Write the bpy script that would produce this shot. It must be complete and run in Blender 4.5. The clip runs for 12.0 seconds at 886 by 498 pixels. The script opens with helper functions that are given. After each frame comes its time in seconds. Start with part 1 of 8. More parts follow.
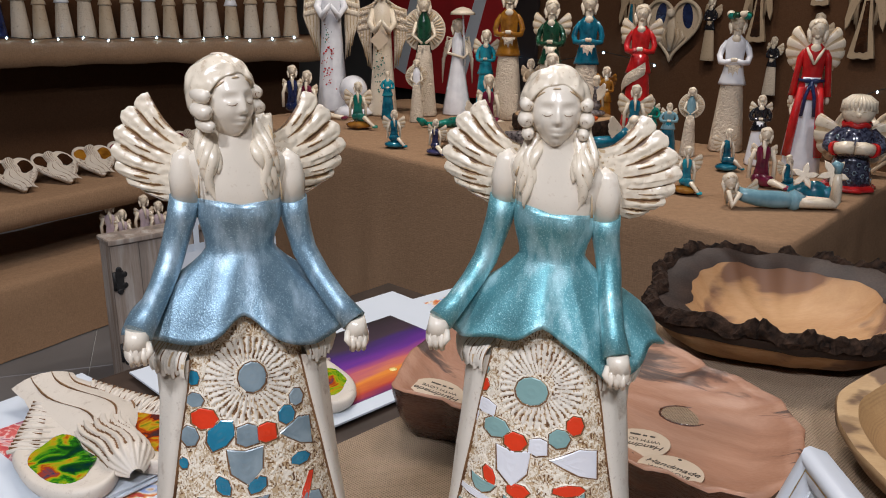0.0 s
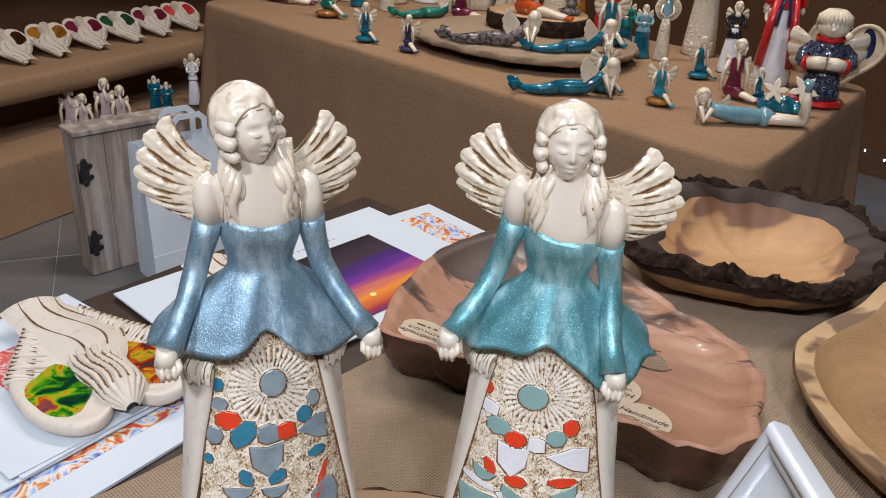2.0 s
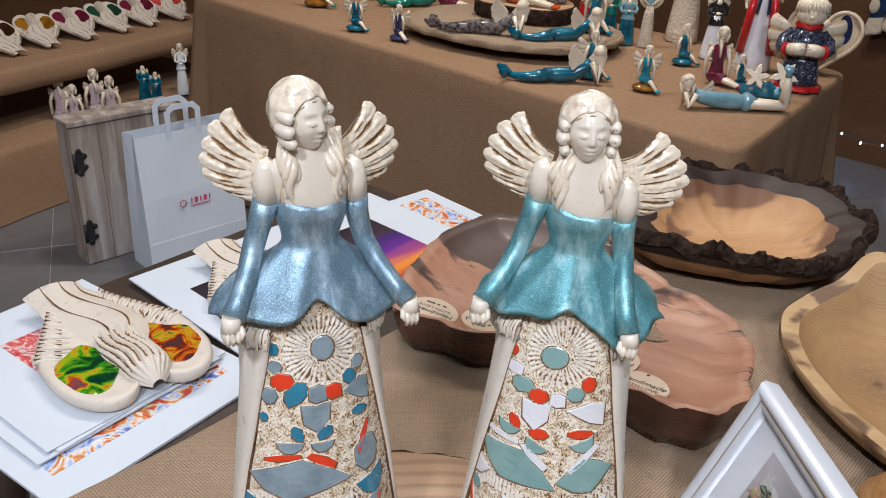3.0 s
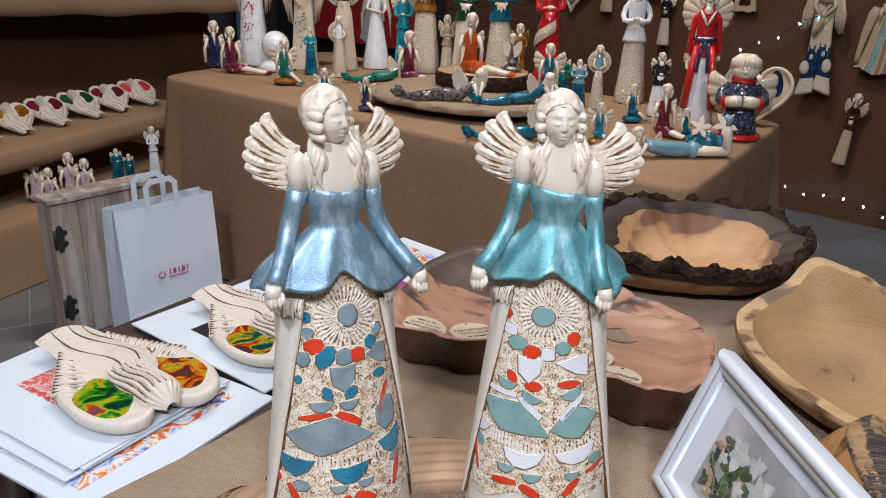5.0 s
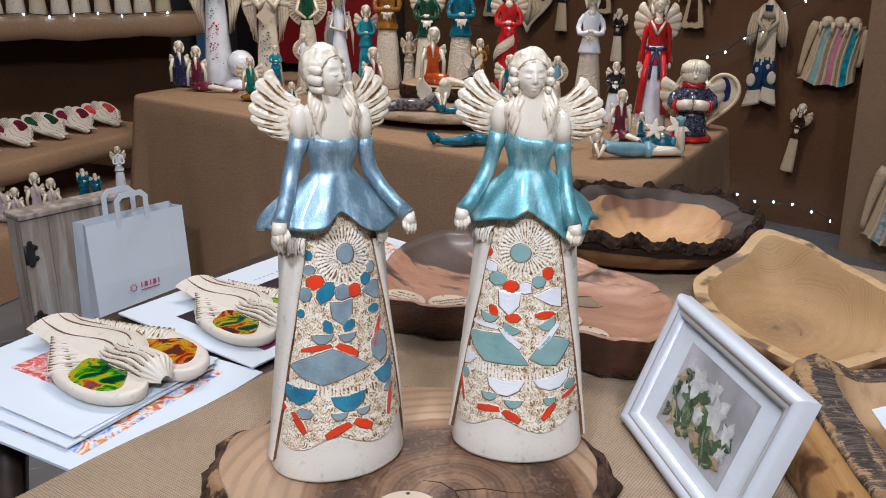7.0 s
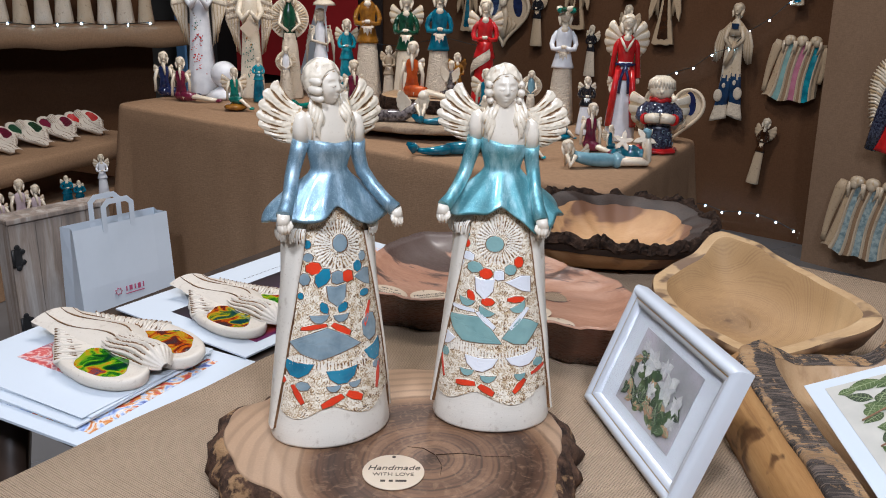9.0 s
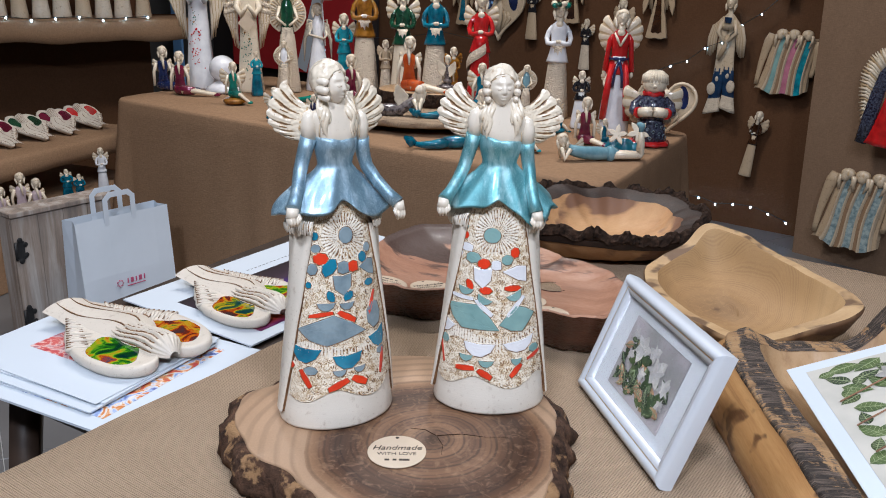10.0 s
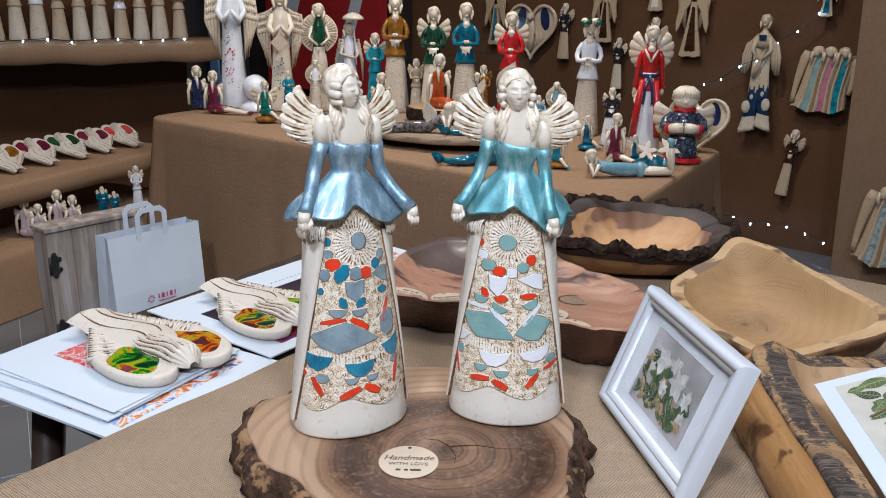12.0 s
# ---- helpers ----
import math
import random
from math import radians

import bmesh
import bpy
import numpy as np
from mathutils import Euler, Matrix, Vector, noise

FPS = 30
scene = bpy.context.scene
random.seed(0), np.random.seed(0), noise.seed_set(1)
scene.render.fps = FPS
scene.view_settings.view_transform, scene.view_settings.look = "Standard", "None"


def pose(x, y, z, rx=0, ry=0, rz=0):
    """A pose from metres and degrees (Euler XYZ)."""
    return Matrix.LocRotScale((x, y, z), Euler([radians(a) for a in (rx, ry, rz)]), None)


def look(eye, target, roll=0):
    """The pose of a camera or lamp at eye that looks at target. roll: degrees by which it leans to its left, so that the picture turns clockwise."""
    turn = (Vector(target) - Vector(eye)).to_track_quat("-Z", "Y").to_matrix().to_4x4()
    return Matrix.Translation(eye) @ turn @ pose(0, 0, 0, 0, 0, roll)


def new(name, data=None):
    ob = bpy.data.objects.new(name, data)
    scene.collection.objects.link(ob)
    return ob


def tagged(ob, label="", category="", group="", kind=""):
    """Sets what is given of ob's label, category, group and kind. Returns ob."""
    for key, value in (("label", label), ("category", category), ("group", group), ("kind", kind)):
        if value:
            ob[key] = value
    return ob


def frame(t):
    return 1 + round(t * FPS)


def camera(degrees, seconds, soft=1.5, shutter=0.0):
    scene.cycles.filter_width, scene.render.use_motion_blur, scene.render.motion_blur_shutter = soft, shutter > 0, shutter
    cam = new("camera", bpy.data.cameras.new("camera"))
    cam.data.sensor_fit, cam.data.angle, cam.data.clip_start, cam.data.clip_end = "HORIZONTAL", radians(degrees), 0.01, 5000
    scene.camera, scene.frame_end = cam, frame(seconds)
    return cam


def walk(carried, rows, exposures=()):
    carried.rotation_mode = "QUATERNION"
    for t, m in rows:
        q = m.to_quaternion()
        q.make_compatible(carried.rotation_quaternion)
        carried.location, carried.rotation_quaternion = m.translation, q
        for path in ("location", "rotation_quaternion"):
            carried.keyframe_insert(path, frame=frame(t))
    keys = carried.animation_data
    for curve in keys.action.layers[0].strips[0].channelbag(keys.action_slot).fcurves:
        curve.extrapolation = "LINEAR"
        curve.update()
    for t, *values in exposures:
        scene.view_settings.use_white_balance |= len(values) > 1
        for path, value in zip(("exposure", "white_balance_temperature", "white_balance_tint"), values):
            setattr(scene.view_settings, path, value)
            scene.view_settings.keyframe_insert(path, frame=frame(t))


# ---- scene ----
cam = camera(56.0, 12.0, soft=1.0)
PATH = [
    (0, (0.077, -0.421, 1.224), (-0.157, 1.476, 0.634), 0.7),
    (0.5, (0.069, -0.415, 1.242), (-0.155, 1.438, 0.524), 1.2),
    (1, (0.061, -0.406, 1.268), (-0.137, 1.419, 0.474), 1.7),
    (1.5, (0.05, -0.411, 1.295), (-0.106, 1.399, 0.459), 2.5),
    (2, (0.042, -0.415, 1.313), (-0.075, 1.38, 0.439), 3.1),
    (2.5, (0.026, -0.437, 1.33), (-0.065, 1.345, 0.426), 3.2),
    (4.5, (-0.009, -0.585, 1.326), (-0.018, 1.253, 0.539), 1.9),
    (5, (-0.013, -0.606, 1.301), (-0.002, 1.262, 0.585), 1.3),
    (5.5, (-0.017, -0.63, 1.287), (0.018, 1.247, 0.598), 0.2),
    (6, (-0.027, -0.652, 1.271), (0.043, 1.228, 0.593), 0.0),
    (6.5, (-0.033, -0.676, 1.262), (0.059, 1.209, 0.599), 0.4),
    (7, (-0.036, -0.703, 1.256), (0.067, 1.186, 0.606), 0.8),
    (9, (-0.049, -0.805, 1.268), (0.112, 1.09, 0.647), 1.6),
    (9.5, (-0.052, -0.831, 1.278), (0.114, 1.059, 0.644), 1.5),
    (10, (-0.058, -0.848, 1.281), (0.114, 1.04, 0.643), 1.6),
    (10.5, (-0.05, -0.849, 1.276), (0.122, 1.041, 0.643), 1.5),
    (11, (-0.045, -0.846, 1.266), (0.131, 1.047, 0.645), 1.6),
    (11.5, (-0.043, -0.844, 1.266), (0.127, 1.054, 0.659), 1.6),
    (12, (-0.035, -0.842, 1.262), (0.054, 1.067, 0.672), 1.1),
]
walk(cam, [(t, look(eye, target, roll)) for t, eye, target, roll in PATH], [(0.0, 0.08, 6250, 14), (2.0, 0.20, 6180, 13), (4.5, 0.29, 6060, 13), (12.0, 0.33, 5780, 11)])

# ---- world and light ----
world = bpy.data.worlds.new("hall")
scene.world = world
world.use_nodes = True
world.node_tree.nodes["Background"].inputs[0].default_value = (0.9, 0.95, 1.0, 1)
world.node_tree.nodes["Background"].inputs[1].default_value = 0.008
scene.view_settings.exposure = 0.0

CEIL = 3.2
LAMPS = [(-0.70, -1.90, 61), (0.50, -2.05, 56), (-0.15, -0.15, 9), (1.2, 0.9, 3), (-0.55, 1.9, 24), (0.5, 2.1, 25), (-2.0, 1.4, 6)]
for lx, ly, watts in LAMPS:
    data = bpy.data.lights.new("downlight", "AREA")
    data.shape, data.size, data.energy, data.color = "DISK", 0.32, watts, (0.95, 0.98, 1.03) if ly < 0.5 else (1.05, 0.96, 0.84)
    ob = new("downlight", data)
    ob.matrix_world = pose(lx, ly, CEIL - 0.04)


# ---- materials ----
def material(name, colour, rough=0.6, metal=0.0, coat=0.0, spec=0.5):
    m = bpy.data.materials.new(name)
    m.use_nodes = True
    b = m.node_tree.nodes["Principled BSDF"]
    b.inputs["Base Color"].default_value = (*colour, 1)
    b.inputs["Roughness"].default_value = rough
    b.inputs["Metallic"].default_value = metal
    b.inputs["Coat Weight"].default_value = coat
    b.inputs["Coat Roughness"].default_value = 0.06
    b.inputs["Specular IOR Level"].default_value = spec
    return m


def nodes(m):
    return m.node_tree.nodes, m.node_tree.links, m.node_tree.nodes["Principled BSDF"]


def coords(m, scale=(1, 1, 1), rot=(0, 0, 0), generated=False):
    n, l, _ = nodes(m)
    tc, mp = n.new("ShaderNodeTexCoord"), n.new("ShaderNodeMapping")
    l.new(tc.outputs["Object"], mp.inputs[0])
    mp.inputs["Scale"].default_value = scale
    mp.inputs["Rotation"].default_value = rot
    return mp.outputs[0]


def tex(m, vec, scale, detail=4, rough=0.55, distortion=0.0):
    n, l, _ = nodes(m)
    t = n.new("ShaderNodeTexNoise")
    t.inputs["Scale"].default_value, t.inputs["Detail"].default_value = scale, detail
    t.inputs["Roughness"].default_value, t.inputs["Distortion"].default_value = rough, distortion
    l.new(vec, t.inputs["Vector"])
    return t.outputs["Fac"]


def ramp(m, fac, *stops):
    n, l, _ = nodes(m)
    r = n.new("ShaderNodeValToRGB")
    while len(r.color_ramp.elements) < len(stops):
        r.color_ramp.elements.new(0.5)
    for e, (p, c) in zip(r.color_ramp.elements, stops):
        e.position, e.color = p, (*c, 1)
    l.new(fac, r.inputs[0])
    return r.outputs[0]


def mix(m, fac, a, b, blend="MIX"):
    n, l, _ = nodes(m)
    x = n.new("ShaderNodeMix")
    x.data_type, x.blend_type = "RGBA", blend
    for sock, v in ((x.inputs[0], fac), (x.inputs[6], a), (x.inputs[7], b)):
        if isinstance(v, (int, float)):
            sock.default_value = v
        elif isinstance(v, tuple):
            sock.default_value = (*v, 1)
        else:
            l.new(v, sock)
    return x.outputs[2]


def math_node(m, op, a, b=0.0):
    n, l, _ = nodes(m)
    x = n.new("ShaderNodeMath")
    x.operation = op
    for sock, v in ((x.inputs[0], a), (x.inputs[1], b)):
        if isinstance(v, (int, float)):
            sock.default_value = v
        else:
            l.new(v, sock)
    return x.outputs[0]


def bump(m, height, strength=0.3, dist=0.002):
    n, l, b = nodes(m)
    x = n.new("ShaderNodeBump")
    x.inputs["Strength"].default_value, x.inputs["Distance"].default_value = strength, dist
    l.new(height, x.inputs["Height"])
    l.new(x.outputs[0], b.inputs["Normal"])


def put(m, socket, value):
    n, l, b = nodes(m)
    l.new(value, b.inputs[socket])


def mottled(name, colour, other, scale=8, rough=0.6, fine=60, bump_by=0.15, **kw):
    m = material(name, colour, rough, **kw)
    v = coords(m)
    f = tex(m, v, scale)
    put(m, "Base Color", ramp(m, f, (0.35, colour), (0.65, other)))
    bump(m, tex(m, v, fine), bump_by, 0.001)
    return m


def burlap(name, colour, other, size=0.0016, fine=False):
    """Jute cloth: crossed threads over large stains."""
    m = material(name, colour, 0.95, spec=0.1)
    n, l, b = nodes(m)
    v = coords(m, (1, 1, 1), (0, 0, radians(39)))
    if fine:
        weave = math_node(m, "ADD", math_node(m, "MULTIPLY", tex(m, coords(m, (60, 60, 420)), 1.0, 2), 0.6), math_node(m, "MULTIPLY", tex(m, coords(m, (420, 420, 60)), 1.0, 2), 0.6))
    else:
        waves = []
        for axis in ("X", "Y", "Z"):
            w = n.new("ShaderNodeTexWave")
            w.bands_direction = axis
            w.inputs["Scale"].default_value = 0.314 / size / 2
            w.inputs["Distortion"].default_value = 0.45
            w.inputs["Detail"].default_value = 1.5
            w.inputs["Detail Scale"].default_value = 1.2
            l.new(v, w.inputs["Vector"])
            waves.append(w.outputs["Fac"])
        weave = math_node(m, "MULTIPLY", math_node(m, "MAXIMUM", waves[0], waves[1]), math_node(m, "ADD", math_node(m, "MULTIPLY", waves[2], 0.35), 0.65))
    slub = tex(m, coords(m, (30, 400, 400)), 1.0, 2)
    slub2 = tex(m, coords(m, (400, 30, 60)), 1.0, 2)
    stain = tex(m, v, 3.5, 5)
    c = ramp(m, stain, (0.3, colour), (0.7, other))
    c = mix(m, math_node(m, "MULTIPLY", math_node(m, "SUBTRACT", 1.0, weave), 1.0), c, tuple(x * 0.26 for x in colour))
    c = mix(m, math_node(m, "MULTIPLY", math_node(m, "MAXIMUM", slub, slub2), 0.35), c, tuple(min(1, x * 1.35) for x in other))
    put(m, "Base Color", c)
    bump(m, weave, 0.8, 0.0016)
    return m


def grain_wood(name, dark, mid, light, along=(5, 45, 45), turn=0, rough=0.35, coat=0.3, blotch=None, cut=0.55, spread=3.2):
    """Long soft grain with fine pores; blotch: dark heartwood patches with a feathered edge."""
    m = material(name, mid, rough, coat=coat)
    v = coords(m, along, (0, 0, radians(turn)))
    f = tex(m, v, 1.0, 5, 0.6, 0.6)
    c = ramp(m, f, (0.28, dark), (0.48, mid), (0.72, light))
    big = tex(m, coords(m), 6, 3)
    c = mix(m, math_node(m, "MULTIPLY", big, 0.5), c, light)
    if blotch:
        e = math_node(m, "ADD", tex(m, coords(m), spread, 2, 0.5, 0.6), math_node(m, "MULTIPLY", math_node(m, "SUBTRACT", f, 0.5), 0.22))
        c = mix(m, ramp(m, e, (cut - 0.01, (0, 0, 0)), (cut + 0.05, (0.92, 0.92, 0.92))), c, blotch)
    pore = tex(m, coords(m, tuple(a * 16 for a in along), (0, 0, radians(turn))), 1.0, 2)
    c = mix(m, math_node(m, "MULTIPLY", pore, 0.28), c, dark)
    put(m, "Base Color", c)
    put(m, "Roughness", ramp(m, pore, (0.3, (max(0.05, rough - 0.1),) * 3), (0.7, (rough + 0.12,) * 3)))
    bump(m, pore, 0.12, 0.0006)
    return m


def slice_wood(name, centre, heart, stops, rough=0.42, coat=0.06, rings_by=1.3, density=210.0, broad_by=0.3):
    """Cross-cut face: colour zones by distance from the pith, with fine uneven year rings and one drying crack."""
    m = material(name, stops[0][1], rough, coat=coat)
    n, l, b = nodes(m)
    v = coords(m)
    off = n.new("ShaderNodeVectorMath")
    off.operation = "SUBTRACT"
    l.new(v, off.inputs[0])
    off.inputs[1].default_value = centre
    nt, sc, add, ln = n.new("ShaderNodeTexNoise"), n.new("ShaderNodeVectorMath"), n.new("ShaderNodeVectorMath"), n.new("ShaderNodeVectorMath")
    nt.inputs["Scale"].default_value, nt.inputs["Detail"].default_value = 9, 4
    l.new(v, nt.inputs["Vector"])
    sc.operation, add.operation, ln.operation = "SCALE", "ADD", "LENGTH"
    l.new(nt.outputs["Color"], sc.inputs[0])
    sc.inputs["Scale"].default_value = heart * 0.13
    l.new(off.outputs[0], add.inputs[0])
    l.new(sc.outputs[0], add.inputs[1])
    flat = n.new("ShaderNodeVectorMath")
    flat.operation = "MULTIPLY"
    flat.inputs[1].default_value = (1, 1, 0)
    l.new(add.outputs[0], flat.inputs[0])
    l.new(flat.outputs[0], ln.inputs[0])
    d = math_node(m, "MULTIPLY", ln.outputs["Value"], 1 / heart)
    c = ramp(m, d, *stops)
    rings = math_node(m, "SINE", math_node(m, "MULTIPLY", d, density))
    broad = math_node(m, "SINE", math_node(m, "MULTIPLY", d, 53.0))
    fade = ramp(m, d, (0.80, (1, 1, 1)), (1.0, (0.10, 0.10, 0.10)))
    amount = math_node(m, "ADD", math_node(m, "MULTIPLY", math_node(m, "MULTIPLY", math_node(m, "MULTIPLY", rings, fade), tex(m, v, 26, 3)), rings_by), math_node(m, "MULTIPLY", math_node(m, "MULTIPLY", broad, tex(m, v, 9, 3)), broad_by))
    c = mix(m, math_node(m, "MAXIMUM", amount, 0.0), c, stops[0][1])
    ray = tex(m, coords(m, (70, 70, 10)), 1.0, 5, 0.65, 1.5)
    c = mix(m, ramp(m, ray, (0.50, (0, 0, 0)), (0.72, (0.45, 0.45, 0.45))), c, tuple(min(1.0, x * 1.1) for x in stops[-2][1]))
    pore = tex(m, v, 520, 2)
    c = mix(m, math_node(m, "MULTIPLY", pore, 0.3), c, stops[0][1])
    put(m, "Base Color", c)
    bump(m, math_node(m, "ADD", math_node(m, "MULTIPLY", rings, 0.12), pore), 0.08, 0.0003)
    return m


def bark(name, dark=(0.010, 0.006, 0.0045), light=(0.055, 0.029, 0.018), scale=45, patch=None):
    m = material(name, dark, 0.92, spec=0.2)
    v = coords(m)
    n, l, b = nodes(m)
    vo = n.new("ShaderNodeTexVoronoi")
    vo.inputs["Scale"].default_value = scale
    l.new(v, vo.inputs["Vector"])
    f = tex(m, v, scale * 1.2, 6, 0.7)
    c = ramp(m, f, (0.35, dark), (0.62, light), (0.8, tuple(x * 1.6 for x in light)))
    if patch:
        e = math_node(m, "ADD", tex(m, v, scale * 0.7, 3), math_node(m, "MULTIPLY", f, 0.5))
        c = mix(m, ramp(m, e, (0.80, (0, 0, 0)), (0.86, (1, 1, 1))), c, patch)
    put(m, "Base Color", c)
    bump(m, math_node(m, "ADD", f, vo.outputs["Distance"]), 0.9, 0.006)
    return m


def glazed(name, colour, pool=None, rough=0.12, scale=25):
    """Ceramic glaze that runs thin on ridges and pools darker."""
    m = material(name, colour, rough, coat=0.6)
    v = coords(m)
    put(m, "Base Color", ramp(m, tex(m, v, scale, 4), (0.35, pool or tuple(x * 0.55 for x in colour)), (0.6, colour)))
    bump(m, tex(m, v, 220, 2), 0.08, 0.0006)
    return m


def bisque(name, colour, stain, amount=0.5, rough=0.35, coat=0.25, fine=900, drag_by=1.6, relief=0.16, deep=0.0008):
    """Ivory clay with brown oxide rubbed into hollows."""
    m = material(name, colour, rough, coat=coat)
    n, l, b = nodes(m)
    v = coords(m)
    dirt = ramp(m, tex(m, v, 70, 5, 0.7), (0.58, (0, 0, 0)), (0.75, (0.6, 0.6, 0.6)))
    speck = ramp(m, tex(m, v, 420, 3), (0.30, (1, 1, 1)), (0.37, (0, 0, 0)))
    c = mix(m, math_node(m, "MULTIPLY", dirt, amount * 1.6), ramp(m, tex(m, v, 14, 3), (0.3, colour), (0.7, tuple(x * 0.93 for x in colour))), stain)
    c = mix(m, math_node(m, "MULTIPLY", speck, 0.5 * amount), c, stain)
    put(m, "Base Color", c)
    drag = tex(m, coords(m, (45, 45, 700)), 1.0, 3)
    bump(m, math_node(m, "ADD", tex(m, v, fine, 2), math_node(m, "MULTIPLY", drag, drag_by)), relief, deep)
    return m


def pearly(name, colour, light, metal=0.75):
    """Metallic lustre glaze: brushed streaks, sparkle grain, thin wear to the light clay."""
    m = material(name, colour, 0.40, metal=metal, coat=0.30)
    v = coords(m)
    streak = tex(m, coords(m, (60, 60, 18)), 1.0, 5, 0.65)
    grain = tex(m, v, 1300, 2)
    c = ramp(m, streak, (0.3, tuple(x * 0.8 for x in colour)), (0.48, colour), (0.66, light))
    c = mix(m, math_node(m, "MULTIPLY", ramp(m, grain, (0.57, (0, 0, 0)), (0.67, (1, 1, 1))), 0.5), c, tuple(min(1, x * 1.5) for x in light))
    put(m, "Base Color", c)
    put(m, "Roughness", ramp(m, grain, (0.35, (0.32,) * 3), (0.65, (0.50,) * 3)))
    bump(m, math_node(m, "ADD", grain, math_node(m, "ADD", math_node(m, "MULTIPLY", tex(m, v, 60, 2), 2.6), math_node(m, "MULTIPLY", tex(m, v, 900, 2), 0.9))), 0.26, 0.0009)
    return m


# draped jute in a darker copy: the side panel's shade is in its colour
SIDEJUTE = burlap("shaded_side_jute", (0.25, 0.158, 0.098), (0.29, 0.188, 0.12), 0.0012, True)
JUTE = burlap("jute", (0.37, 0.262, 0.172), (0.45, 0.33, 0.222), 0.0015)
DRAPE = burlap("draped_jute", (0.315, 0.188, 0.106), (0.365, 0.228, 0.134), 0.0012, True)
WALLCLOTH = burlap("wall_jute", (0.115, 0.054, 0.026), (0.14, 0.070, 0.036), 0.0012, True)
IVORY = bisque("ivory_glaze", (0.80, 0.708, 0.58), (0.40, 0.24, 0.11), 0.30, 0.22, 0.8, 500, 0.0, 0.07)
DISHCLAY = bisque("fired_clay", (0.66, 0.585, 0.49), (0.20, 0.10, 0.045), 0.5, 0.5, 0.1)
CLAY = bisque("ivory_clay", (0.74, 0.675, 0.575), (0.22, 0.11, 0.045), 0.55, 0.5, 0.1)
MATTECLAY = bisque("matte_clay", (0.80, 0.725, 0.61), (0.20, 0.11, 0.05), 0.8, 0.6, 0.05)
BLUEPEARL = pearly("blue_pearl_glaze", (0.19, 0.30, 0.375), (0.46, 0.60, 0.69), 0.52)
TEALPEARL = pearly("teal_pearl_glaze", (0.11, 0.315, 0.345), (0.38, 0.60, 0.625), 0.48)
RED = glazed("red_glaze", (0.78, 0.048, 0.010), (0.58, 0.030, 0.006), 0.3)
TURQ = glazed("turquoise_glaze", (0.02, 0.22, 0.34), (0.006, 0.10, 0.19), 0.12)
GREYBLUE = glazed("grey_blue_glaze", (0.25, 0.325, 0.36), (0.17, 0.235, 0.27), 0.25, 60)
SAGE = glazed("sage_glaze", (0.24, 0.40, 0.38), (0.17, 0.31, 0.30), 0.25)
WHITE = glazed("white_glaze", (0.80, 0.80, 0.82), (0.70, 0.70, 0.73), 0.2)
PAPER = mottled("white_card", (0.585, 0.63, 0.68), (0.56, 0.605, 0.65), 3, 0.7, 300, 0.03)
BAG = mottled("bag_paper", (0.72, 0.785, 0.86), (0.68, 0.745, 0.815), 6, 0.55, 250, 0.06)
DARKWOOD = mottled("dark_wood", (0.03, 0.018, 0.012), (0.05, 0.03, 0.02), 20, 0.45)
PLASTER = mottled("plaster", (0.16, 0.155, 0.15), (0.14, 0.135, 0.13), 2, 0.9)
SLICE = slice_wood("walnut_slice", (0.051, -0.036, 0.042), 0.14, ((0.0, (0.030, 0.014, 0.008)), (0.08, (0.10, 0.050, 0.028)), (0.22, (0.25, 0.132, 0.070)), (0.34, (0.13, 0.064, 0.034)), (0.46, (0.22, 0.112, 0.057)), (0.60, (0.10, 0.048, 0.025)), (0.76, (0.060, 0.028, 0.015)), (0.84, (0.12, 0.055, 0.027)), (0.94, (0.29, 0.158, 0.082)), (1.12, (0.40, 0.245, 0.142)), (1.5, (0.47, 0.30, 0.18))), 0.48, 0.04, 0.8, 150.0, 0.5)
SAPWOOD = grain_wood("pale_sapwood", (0.36, 0.2, 0.1), (0.46, 0.29, 0.15), (0.55, 0.36, 0.2), (60, 60, 8))
BARK = bark("walnut_bark", (0.008, 0.005, 0.0035), (0.052, 0.028, 0.017), 60)
SLICEBARK = bark("flaking_walnut_bark", (0.018, 0.010, 0.007), (0.11, 0.058, 0.034), 42, (0.30, 0.175, 0.085))


